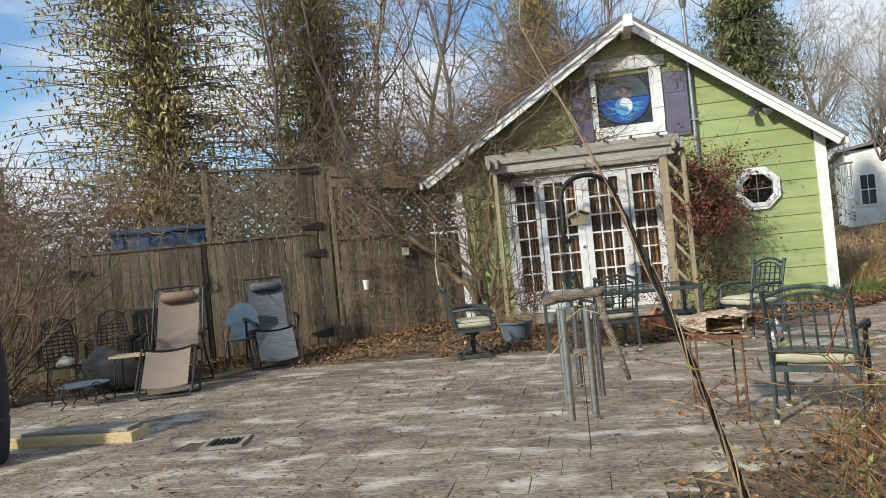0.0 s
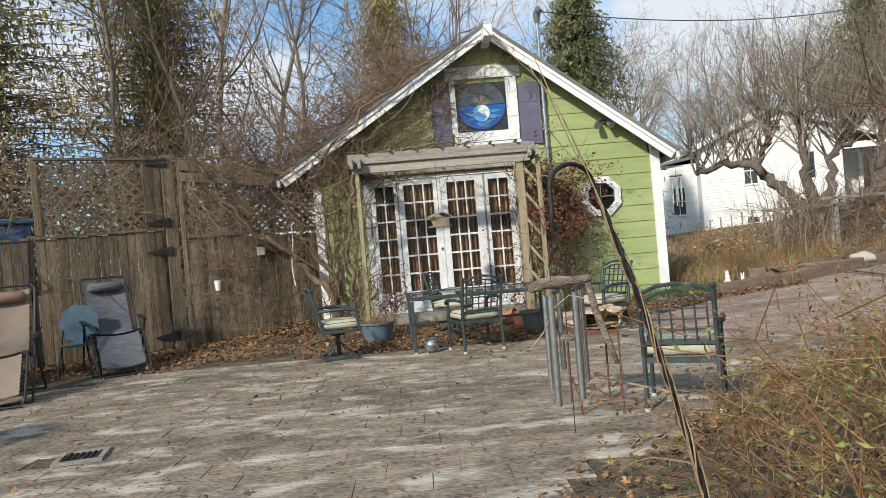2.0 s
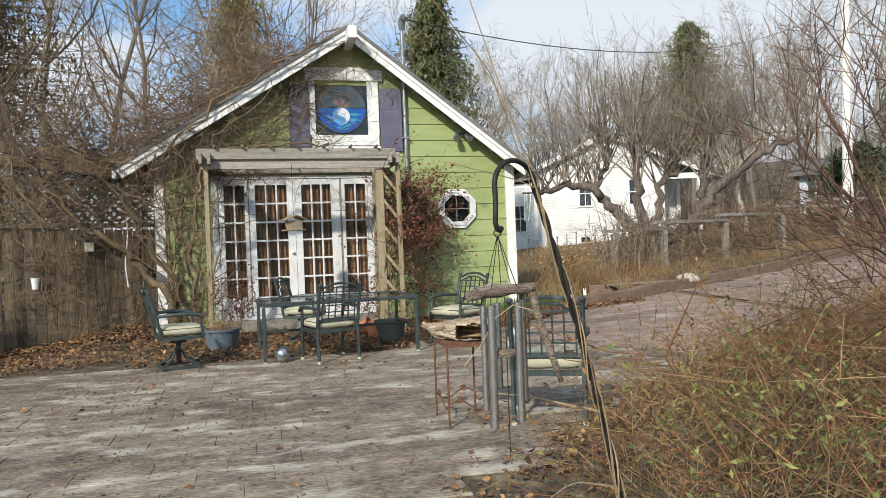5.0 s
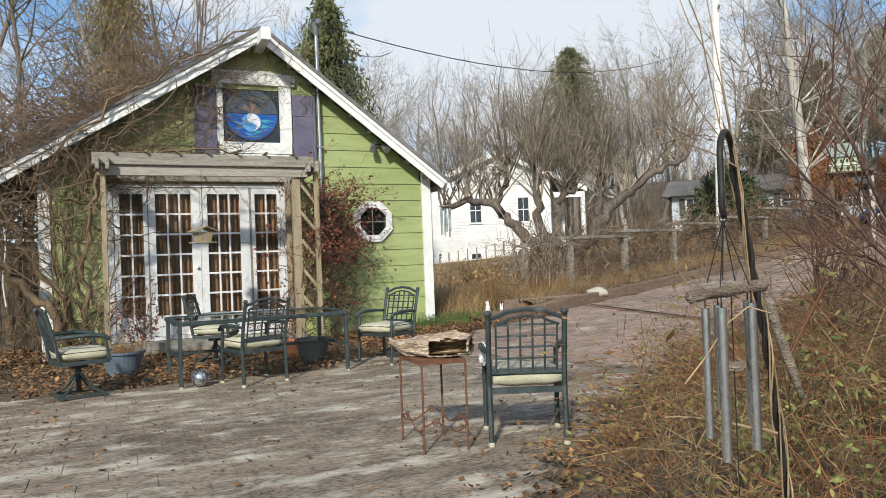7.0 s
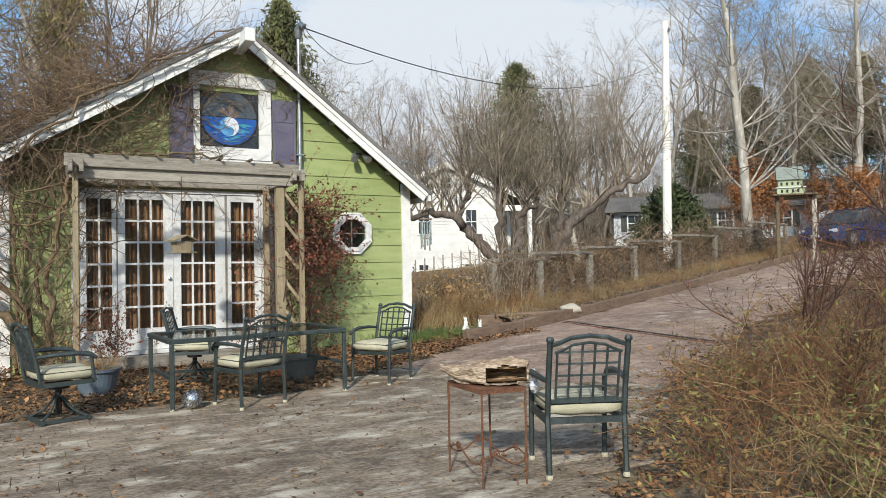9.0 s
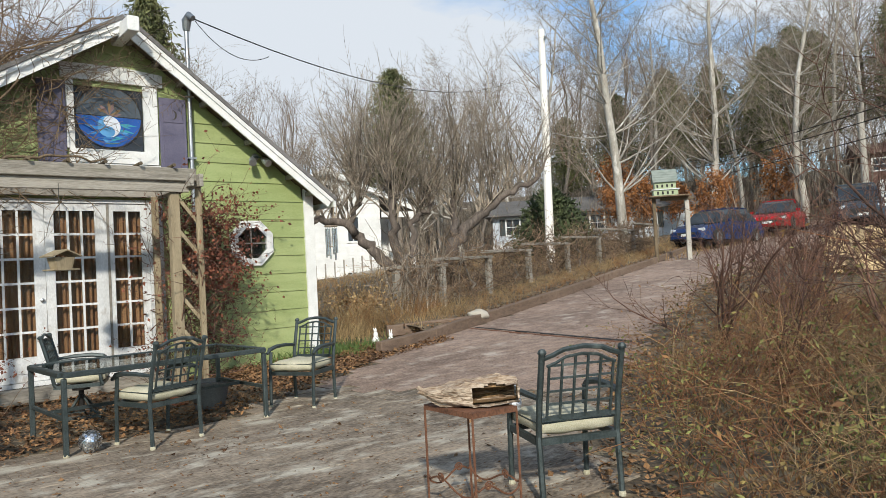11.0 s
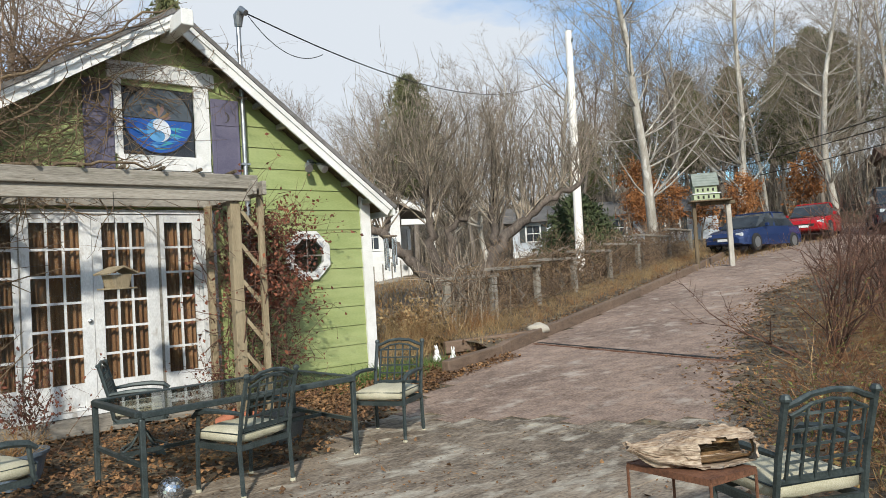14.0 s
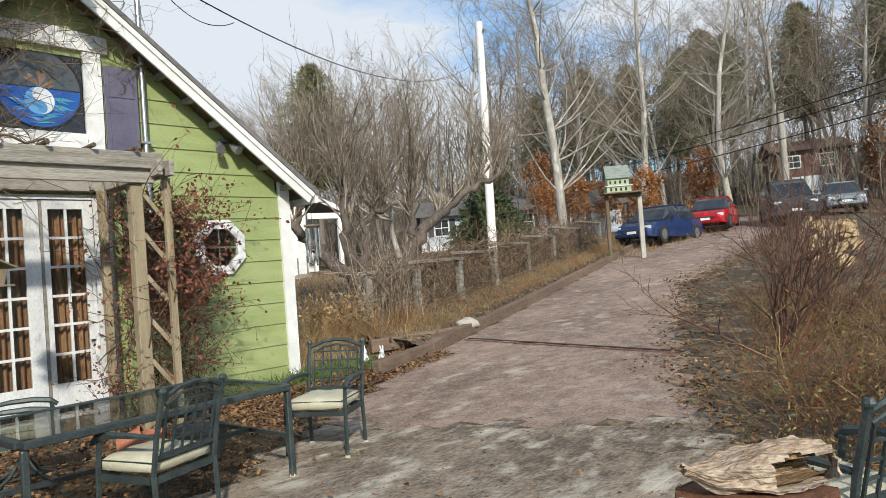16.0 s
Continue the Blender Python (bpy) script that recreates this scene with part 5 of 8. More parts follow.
for k in range(5):
    pts = []
    ph, rad, u0, turn = vr.uniform(0, 6), vr.uniform(0.0095, 0.014), vr.uniform(-0.02, 0.5), vr.uniform(0.22, 0.5)
    for q in range(46):
        z = u0 + (vr.uniform(1.40, 1.44) if q == 45 else 1.42 - u0) * q / 45
        pts.append(stem_at(z) + Vector((rad * math.cos(ph + q * turn), rad * math.sin(ph + q * turn), 0)))
    d = Vector(((-0.62, -0.30, 0.75), (-0.35, 0.1, 0.9), (-0.75, -0.1, 0.35), (0.1, 0.2, 0.95), (-0.5, 0.3, 0.85), (-0.9, -0.2, 0.12), (-0.3, -0.2, 0.95))[k]).normalized()
    for q in range((8, 6, 7, 3, 5, 5, 3)[k]):
        d = (d + Vector((vr.gauss(0, 0.08), vr.gauss(0, 0.08), vr.gauss(0, 0.06)))).normalized()
        pts.append(pts[-1] + d * 0.035)
    part("vine_stem", Geo().tube(pts, [0.0031 - 0.0019 * i / len(pts) for i in range(len(pts))], 6), VINEWOOD, hook, "dry twining vine", smooth=True)
for k in range(5):
    z = (0.02, 0.10, 0.62, 0.50, 0.85)[k]
    p = stem_at(z)
    d = Vector(((0.5, -0.3, 0.6), (-0.5, -0.2, 0.6), (-0.75, -0.25, 0.5), (0.7, 0.1, -0.2), (-0.5, 0.2, 0.3))[k]).normalized()
    pts = [p]
    for q in range(8):
        d = (d + Vector((vr.gauss(0, 0.12), vr.gauss(0, 0.12), vr.gauss(-0.04, 0.08)))).normalized()
        pts.append(pts[-1] + d * 0.04)
    part("vine_shoot", Geo().tube(pts, [0.0035 - 0.002 * i / 8 for i in range(9)], 5), VINEWOOD, hook, "loose dry vine shoot")
CHIMEWOOD = paint("grey_brown_driftwood", (0.10, 0.07, 0.05), (0.34, 0.275, 0.21), 26, 0.9, bump=0.9, fine=150, vary=0, spots=(0.42, 0.37, 0.31), spot_at=0.62, stretch=(1, 1, 2.5))
he = arch[-3] + Vector((0, 0, -0.012))
chime = thing("wind_chime", "driftwood and metal tube wind chime hanging from the hook", "wind chime", Matrix.Translation(he))
CD = Vector((0.945, -0.29, 0.10)).normalized()
BZ = -0.135
part("hang_ring", Geo().tube([(0.009 * math.cos(a), 0, 0.004 + 0.009 * math.sin(a)) for a in [k * math.pi / 6 for k in range(13)]], 0.0016, 5), BLACKIRON, chime)
for u, v in ((-0.035, 0.012), (-0.02, -0.015), (0.028, 0.013), (0.04, -0.012), (0.004, 0.018)):
    part("hang_cord", Geo().tube([(0, 0, 0), CD * u + Vector((0.3 * v, v, BZ + 0.008))], 0.0011, 4), BLACKIRON, chime)
bv, bf = [], []
nb, mb = 14, 26
for k in range(mb + 1):
    f = k / mb
    c = CD * (-0.080 + 0.165 * f) + Vector((0, 0, BZ + 0.004 * math.sin(f * 5.0) + 0.006 * f))
    rr = 0.0155 * (0.72 + 0.28 * math.sin(math.pi * min(1, f * 1.25 + 0.08))) if 0 < k < mb else 0.006
    for i in range(nb):
        a = 2 * math.pi * i / nb
        q = rr * (1 + 0.22 * noise.noise((f * 5, 2 * math.cos(a), 2 * math.sin(a))) + 0.10 * noise.noise((f * 16, 5 * math.cos(a), 5 * math.sin(a) + 3)))
        bv.append(c + Vector((-CD.y, CD.x, 0)) * (q * 1.15 * math.cos(a)) + Vector((0, 0, q * math.sin(a))))
for k in range(mb):
    for i in range(nb):
        bf.append((k * nb + i, k * nb + (i + 1) % nb, (k + 1) * nb + (i + 1) % nb, (k + 1) * nb + i))
bf += [tuple(range(nb - 1, -1, -1)), tuple(range(mb * nb, mb * nb + nb))]
part("driftwood_bar", Geo().add(bv, bf), CHIMEWOOD, chime, "knotty grey driftwood bar", smooth=True)
for u, v, ln, r in ((-0.040, 0.006, 0.245, 0.0078), (-0.022, -0.020, 0.285, 0.0092), (-0.006, 0.022, 0.20, 0.0078), (0.040, -0.016, 0.275, 0.0092), (0.052, 0.016, 0.235, 0.0085)):
    c = CD * u + Vector((0.3 * v, v, BZ - 0.026))
    part("tube", Geo().tube([c, c + Vector((0, 0, -ln))], r, 14, cap=False), CHROME, chime, smooth=True)
    part("tube_cord", Geo().tube([c + Vector((0, 0, 0.024)), c + Vector((0, 0, -0.006))], 0.0012, 4), BLACKIRON, chime)
part("clapper", Geo().lathe([(0.004, 0), (0.021, 0.002), (0.023, 0.008), (0.021, 0.015), (0.004, 0.017)], 18, (0.012, 0, BZ - 0.150)), CHIMEWOOD, chime)
part("clapper_cord", Geo().tube([(0.012, 0, BZ - 0.01), (0.012, 0, BZ - 0.39)], 0.0013, 5), BLACKIRON, chime)
part("driftwood_stick", Geo().tube([CD * 0.072 + Vector((0, -0.012, BZ - 0.008)), CD * 0.085 + Vector((0, -0.015, BZ - 0.08)), CD * 0.108 + Vector((0, -0.018, BZ - 0.155)), CD * 0.128 + Vector((0, -0.02, BZ - 0.222))], [0.0085, 0.0095, 0.009, 0.0055], 9), CHIMEWOOD, chime, smooth=True)
part("vine_tendril", Geo().tube([CD * -0.09 + Vector((0, 0, BZ - 0.16)), CD * -0.05 + Vector((0, 0, BZ - 0.12)), CD * -0.02 + Vector((0, -0.025, BZ - 0.055)), CD * 0.02 + Vector((0, -0.028, BZ - 0.03)), CD * 0.07 + Vector((0, -0.02, BZ - 0.05))], 0.0014, 5), VINEWOOD, chime, "dry vine tendril")

# metal chime under the eave at the cottage's corner
ec = thing("wind_chime", "long metal tube wind chime hanging from the cottage eave", "wind chime", pose(4.2, 12.38, 2.2))
part("hang_cord", Geo().tube([(0, 0, 0.012), (0, 0, 0.46)], 0.003, 5), BLACKIRON, ec)
part("top_disc", Geo().lathe([(0.01, -0.012), (0.105, -0.012), (0.11, 0.0), (0.105, 0.012), (0.01, 0.012)], 20), CHIMEWOOD, ec)
for k in range(6):
    cx, cy = 0.085 * math.cos(k * math.pi / 3 + 0.3), 0.085 * math.sin(k * math.pi / 3 + 0.3)
    part("tube", Geo().tube([(cx, cy, -0.035), (cx, cy, -0.55 + 0.022 * k)], 0.014, 10), CHROME, ec)
    part("tube_cord", Geo().tube([(cx, cy, -0.012), (cx, cy, -0.04)], 0.002, 4), BLACKIRON, ec)
part("clapper", Geo().lathe([(0.005, -0.34), (0.045, -0.338), (0.045, -0.322), (0.005, -0.32)], 14), CHIMEWOOD, ec)
part("clapper_cord", Geo().tube([(0, 0, -0.012), (0, 0, -0.33)], 0.002, 4), BLACKIRON, ec)


# ---- plants: branches are tapered prisms, leaves are small folded blades ----
def seg_mesh(name, segs, material, sides=3):
    s = np.array(segs, dtype=np.float64)
    p0, p1, r0, r1 = s[:, 0:3], s[:, 3:6], s[:, 6:7], s[:, 7:8]
    ax = p1 - p0
    ax /= np.maximum(np.linalg.norm(ax, axis=1, keepdims=True), 1e-9)
    ref = np.where(np.abs(ax[:, 2:3]) > 0.9, np.array([[1.0, 0, 0]]), np.array([[0, 0, 1.0]]))
    u = np.cross(ax, ref)
    u /= np.maximum(np.linalg.norm(u, axis=1, keepdims=True), 1e-9)
    v = np.cross(ax, u)
    rings = []
    for p, r in ((p0, r0), (p1, r1)):
        for k in range(sides):
            a = 2 * math.pi * k / sides
            rings.append(p + (u * math.cos(a) + v * math.sin(a)) * r)
    verts = np.stack(rings, axis=1).reshape(-1, 3)
    base = (np.arange(len(s)) * 2 * sides)[:, None]
    faces = np.concatenate([np.concatenate([base + k, base + (k + 1) % sides, base + sides + (k + 1) % sides, base + sides + k], axis=1) for k in range(sides)])
    return arrays_mesh(name, verts, faces, material, smooth=sides > 3)


def leaf_mesh(name, pts, material, size, seed, elong=2.0, hang=0.3, spread=0.02, flat=0.0):
    """Two-faced folded blades round the given points."""
    rng = np.random.default_rng(seed)
    p = np.array(pts, dtype=np.float64)
    n = len(p)
    p = p + rng.normal(0, spread, (n, 3))
    d = rng.normal(0, 1, (n, 3))
    d[:, 2] -= hang * 3
    if flat:
        d[:, 2] *= 1 - flat
    d /= np.linalg.norm(d, axis=1, keepdims=True)
    w = np.cross(d, rng.normal(0, 1, (n, 3)) if not flat else np.array([[0.1, 0, 1.0]]) + rng.normal(0, 0.35, (n, 3)))
    w /= np.maximum(np.linalg.norm(w, axis=1, keepdims=True), 1e-6)
    sz = size * rng.uniform(0.6, 1.35, (n, 1))
    up = np.cross(d, w) * sz * 0.18
    a, b = p, p + d * sz * elong
    c, e = p + d * sz * elong * 0.45 + w * sz * 0.5 + up, p + d * sz * elong * 0.45 - w * sz * 0.5 + up
    verts = np.stack([a, c, b, e], axis=1).reshape(-1, 3)
    i = (np.arange(n) * 4)[:, None]
    faces = np.concatenate([np.concatenate([i, i + 1, i + 2], axis=1), np.concatenate([i, i + 2, i + 3], axis=1)])
    return arrays_mesh(name, verts, faces, material)


def grow(rnd, segs, tips, p, d, length, r, level, opt):
    """One branch, as a bent row of segments, and its children."""
    steps = opt["steps"][min(level, len(opt["steps"]) - 1)]
    wob = opt["wobble"]
    lift = opt["lift"][min(level, len(opt["lift"]) - 1)]
    kids = opt["kids"][level] if level < len(opt["kids"]) else 0
    pts = []
    for k in range(steps):
        d = (d + Vector((rnd.gauss(0, wob), rnd.gauss(0, wob), rnd.gauss(0, wob) + lift))).normalized()
        q = p + d * (length / steps)
        r1 = r * (1 - (1 - opt["taper"]) * (k + 1) / steps)
        ra = r * (1 - (1 - opt["taper"]) * k / steps)
        segs.append((level, p.x, p.y, p.z, q.x, q.y, q.z, ra, r1))
        pts.append((q, d, r1))
        p = q
    if not kids:
        tips.append(p)
        return
    start = opt["start"][min(level, len(opt["start"]) - 1)]
    for k in range(kids):
        f = start + (1 - start) * (k + rnd.random()) / kids
        i = min(int(f * steps), steps - 1)
        q, dd, rr = pts[i]
        side = dd.orthogonal().normalized()
        side.rotate(Matrix.Rotation(rnd.uniform(0, 2 * math.pi), 3, dd))
        ang = radians(rnd.uniform(*opt["angle"]))
        nd = (dd * math.cos(ang) + side * math.sin(ang)).normalized()
        grow(rnd, segs, tips, q, nd, length * opt["shrink"] * rnd.uniform(0.65, 1.15) * (1.15 - 0.55 * f if level == 0 else 1), max(rr * opt["thin"], opt["least"]), level + 1, opt)


def bare_tree(name, label, m, seed, height, radius, opt, bark, twig, split=1, leaves=None, group="bare trees"):
    rnd = random.Random(seed)
    segs, tips = [], []
    lean = opt.get("lean", (0, 0, 1))
    for k in range(opt.get("stems", 1)):
        dv = Vector(lean) + Vector((rnd.gauss(0, opt.get("open", 0)), rnd.gauss(0, opt.get("open", 0)), 0))
        grow(rnd, segs, tips, Vector((0, 0, -0.1)), dv.normalized(), height * rnd.uniform(0.85, 1.1), radius, 0, opt)
    t = thing(name, label, "tree" if height > 2.4 else "shrub", m, group)
    row = []
    for s in segs:
        if s[0] == 0:
            if row and (Vector(s[1:4]) - row[-1][0]).length > 1e-4:
                part("trunk", Geo().tube([p for p, _ in row], [r for _, r in row], 8), bark, t, smooth=True)
                row = []
            if not row:
                row.append((Vector(s[1:4]), s[7]))
            row.append((Vector(s[4:7]), s[8]))
    part("trunk", Geo().tube([p for p, _ in row], [r for _, r in row], 8), bark, t, smooth=True)
    if split > 1:
        tagged(part("limb_mass", seg_mesh("limb_mass", [s[1:] for s in segs if 0 < s[0] < split], bark, 6), bark, t), kind="stuff")
    part("crown", seg_mesh("crown", [s[1:] for s in segs if s[0] >= split], twig, 3), twig, t)
    if leaves:
        mat, size, per, hang = leaves
        pts = [p for p in tips for _ in range(per)]
        part("foliage", leaf_mesh("foliage", pts, mat, size, seed, 1.6, hang, size * 1.4), mat, t)
    return t


FOREST = dict(steps=(9, 5, 4, 3), wobble=0.10, lift=(0.02, 0.09, 0.06, 0.03), kids=(20, 9, 6), start=(0.28, 0.15, 0.1), angle=(28, 62), shrink=0.40, thin=0.5, least=0.007, taper=0.25)
FOREST_DENSE = dict(FOREST, kids=(22, 11, 8), shrink=0.44)
SYCAMORE = dict(steps=(12, 7, 5, 3), wobble=0.07, lift=(0.02, 0.07, 0.07, 0.04), kids=(64, 13, 8), start=(0.10, 0.12, 0.1), angle=(45, 85), shrink=0.31, thin=0.23, least=0.007, taper=0.25)
SHRUB = dict(steps=(6, 4, 3), wobble=0.13, lift=(0.05, 0.05, 0.03), kids=(9, 6), start=(0.2, 0.15), angle=(20, 55), shrink=0.48, thin=0.6, least=0.0022, taper=0.35, stems=14, open=0.45)
APPLE = dict(steps=(6, 7, 5, 4, 3), wobble=0.17, lift=(0.0, 0.05, 0.09, 0.08, 0.06), kids=(5, 8, 8, 5), start=(0.45, 0.25, 0.15, 0.1), angle=(35, 75), shrink=0.72, thin=0.66, least=0.006, taper=0.55, stems=1, lean=(0.15, 0, 1))

CEDARLEAF = paint("cedar_sprays", (0.15, 0.145, 0.05), (0.50, 0.41, 0.155), 1.2, 0.9, bump=0, vary=0.4, patch=0.5, spots=(0.25, 0.165, 0.075), spot_at=0.55)
PINELEAF = paint("dark_pine_needles", (0.06, 0.075, 0.03), (0.20, 0.20, 0.08), 1.0, 0.9, bump=0, vary=0.35, patch=0.4)
OAKLEAF = paint("rusty_oak_leaves", (0.22, 0.085, 0.03), (0.38, 0.165, 0.055), 1.0, 0.9, bump=0, vary=0.35)
REDLEAF = paint("dry_red_brown_leaves", (0.09, 0.028, 0.018), (0.25, 0.085, 0.042), 3, 0.85, bump=0, vary=0.35)
LEAFLITTER = paint("fallen_leaves", (0.085, 0.038, 0.018), (0.33, 0.185, 0.08), 4, 0.9, bump=0, vary=0.4, patch=1.5)
GREENLEAF = paint("fresh_green_leaves", (0.05, 0.095, 0.02), (0.13, 0.20, 0.045), 4, 0.7, bump=0, vary=0.3)
BRUSHLEAF = paint("olive_brush_leaves", (0.05, 0.075, 0.02), (0.22, 0.215, 0.065), 2, 0.9, bump=0, vary=0.4, spots=(0.20, 0.095, 0.038), spot_at=0.52)


def conifer(name, label, m, seed, height, reach, leaf, bark, sprays, size, crown_from=0.12, droop=0.12, hang=0.25, ragged=0.35, slim=2.4):
    rnd = random.Random(seed)
    t = thing(name, label, "tree", m, "evergreens")
    part("trunk", Geo().tube([(0.04 * math.sin(k * 1.3), 0.04 * math.cos(k * 1.7), height * k / 10) for k in range(11)], [height * 0.016 * (1 - k / 10) + 0.02 for k in range(11)], 8), bark, t, smooth=True)
    tw, pts = [], []
    n = int(sprays / 26)
    for k in range(n):
        f = crown_from + (1 - crown_from) * (k + rnd.random()) / n
        ln = reach * (1 - f) ** 0.6 * rnd.uniform(1 - ragged * 1.6, 1 + ragged * 0.5) + 0.15
        a = rnd.uniform(0, 2 * math.pi)
        p = Vector((0, 0, f * height))
        d = Vector((math.cos(a), math.sin(a), rnd.uniform(0.0, 0.4)))
        prev = p
        for q in range(5):
            d.z -= droop
            nx = prev + d.normalized() * ln / 5
            tw.append((*prev, *nx, 0.012 * (1 - q / 6) * height / 8 + 0.004, 0.012 * (1 - (q + 1) / 6) * height / 8 + 0.003))
            for _ in range(5 if q else 2):
                u = rnd.random() ** 0.7
                side = Vector((-d.y, d.x, 0)).normalized() * rnd.gauss(0, ln * 0.13)
                pts.append(prev + (nx - prev) * u + side + Vector((0, 0, rnd.gauss(-0.02, 0.06) * ln * 0.5)))
            prev = nx
    part("limb_mass", seg_mesh("limb_mass", tw, bark, 3), bark, t)
    part("crown", leaf_mesh("crown", pts, leaf, size, seed, slim, hang, size * 0.9), leaf, t)
    return t


# woods behind the fence
cd = conifer("cedar", "tall ragged cedar with browning sprays behind the fence", pose(-9.3, 15.0, 0), 1, 11.5, 3.7, CEDARLEAF, BARK, 31000, 0.052, 0.12, 0.07, 0.6, 0.55, 2.8)
copy_thing(cd, pose(-7.0, 19.5, 0, 0, 0, 130))
copy_thing(cd, pose(-1.0, 27.0, 0, 0, 0, 200))
copy_thing(cd, pose(-12.6, 13.4, 0, 0, 0, 80) @ Matrix.Scale(0.42, 4))
pn = conifer("spruce", "dark spruce tree rising behind the cottage", pose(6.3, 27.5, 0.5), 4, 11.0, 3.1, PINELEAF, BARK, 36000, 0.060, 0.1, 0.14, 0.5, 0.45, 3.4)
pine = conifer("pine", "tall pine with an open dark crown in the woods", pose(27.9, 42.6, ground_z(27.9, 42.6)), 6, 13.2, 4.6, PINELEAF, BARK, 30000, 0.070, 0.38, 0.05, 0.0, 0.75, 5.0)
b1 = bare_tree("bare_tree", "tall bare deciduous tree with fine grey twigs", pose(-5.8, 24, 0), 11, 12, 0.17, FOREST, PALEBARK, GREYTWIG)
b2 = bare_tree("bare_tree", "bare deciduous tree with a dense twiggy crown", pose(14, 45, 1.5), 12, 9, 0.14, FOREST_DENSE, BARK, GREYTWIG)
b3 = bare_tree("bare_tree", "slender bare tree with brownish twigs", pose(-4.3, 19, 0), 13, 10, 0.10, FOREST, BARK, TWIG)
b4 = bare_tree("bare_tree", "bare tree with upswept brown branches", pose(20, 50, 2), 14, 11, 0.15, dict(FOREST, angle=(18, 45)), BARK, TWIG)
oak = bare_tree("oak_tree", "young oak still holding rusty brown leaves", pose(35, 29, ground_z(35, 29)), 15, 4.2, 0.10, dict(FOREST, kids=(14, 7, 4), start=(0.12, 0.15, 0.1)), BARK, TWIG, leaves=(OAKLEAF, 0.13, 5, 0.2), group="rusty oaks")
frnd = random.Random(77)
for k, (x, y, kind) in enumerate(((-9.0, 23, b1), (-1.5, 24, b1), (-6.8, 16.2, b3), (-2.6, 17.5, b3), (1.0, 26, b4), (-8, 30, b2), (-5.2, 17.5, b3), (-0.2, 22, b3), 
                                  (9.5, 42, b2), (18.5, 47, b2), (23, 50, b4), (26, 46, b2), (11.5, 38, b2), (7.5, 36, b4), (29, 50, b2), (33, 46, b4), (24, 40, b4),
                                  (31, 42, b2), (36, 43, b4), (40, 40, b1), (38, 37, b4), (44, 36, b2), (41, 31, b1), (46, 30, b4), (44, 26, b1), (48, 24, b2), (47, 20, b1), (51, 17, b4),
                                  (46, 14.5, b1), (43, 10, b4), (49, 9, b2), (45, 5, b1), (54, 26, b2), (56, 19, b1), (55, 12, b4), (52, 34, b2), (48, 41, b4), (41, 48, b2), (58, 5, b1), (35, 54, b2), (50, 1, b4),
                                  (37, 33, b2), (42, 34, b4), (46, 38, b1), (39, 29, b2), (43, 22, b2), (50, 22, b1), (53, 15, b2), (49, 36, b2), (57, 24, b4), (34, 38, b1), (29, 38, b2), (32, 52, b1), (25, 55, b2), (20, 54, b1),
                                  (52, 29, b1), (47, 16, b2), (51, 12, b1), (56, 9, b2), (47, 3, b2), (53, 5, b1), (59, 15, b1), (61, 21, b2), (62, 27, b1), (57, 38, b2), (53, 43, b1), (36, 48, b1),
                                  (38, 4, b4), (40, -2, b1), (33, 1, b2), (28, 57, b4), (45, 52, b1), (60, 33, b4))):
    sc = frnd.uniform(0.8, 1.15) * (1.15 if x > 35 else 1.0)
    copy_thing(kind, pose(x, y, ground_z(x, y), frnd.uniform(-3, 3), frnd.uniform(-3, 3), frnd.uniform(0, 360)) @ Matrix.Scale(sc, 4))
for x, y, sc in ((41.3, 38.5, 0.8), (44.5, 36, 0.9), (47, 33, 0.95), (50, 31, 1.0), (52, 27.5, 1.05), (54.5, 25, 1.1), (56, 20, 1.2), (49, 27, 0.85), (55, 14, 1.3), (47, 7, 1.2), (44, 1, 1.1), (60, 29, 1.25), (53, 37, 1.1)):
    copy_thing(pine, pose(x, y, ground_z(x, y), 0, 0, frnd.uniform(0, 360)) @ Matrix.Scale(sc * 0.86, 4))
for x, y, sc in ((30.5, 24.5, 0.62), (33, 27.5, 0.62), (31.5, 21.5, 0.6), (38, 24.5, 0.7), (40, 22, 0.8), (44.5, 13.5, 0.9), (47, 11, 1.1), (36, 26, 0.6)):
    copy_thing(oak, pose(x, y, ground_z(x, y), 0, 0, frnd.uniform(0, 360)) @ Matrix.Scale(sc, 4))

def vine_run(rnd, segs, pts, r0, r1, wob=0.03, steps=6):
    """A winding stem through the given points."""
    ps = [Vector(p) for p in pts]
    row = []
    for a, b in zip(ps, ps[1:]):
        for k in range(steps):
            u = k / steps
            row.append(a + (b - a) * u + Vector((rnd.gauss(0, wob), rnd.gauss(0, wob * 0.6), rnd.gauss(0, wob))))
    row.append(ps[-1])
    n = len(row) - 1
    for k in range(n):
        ra, rb = r0 + (r1 - r0) * k / n, r0 + (r1 - r0) * (k + 1) / n
        segs.append((*row[k], *row[k + 1], ra, rb))
    return row


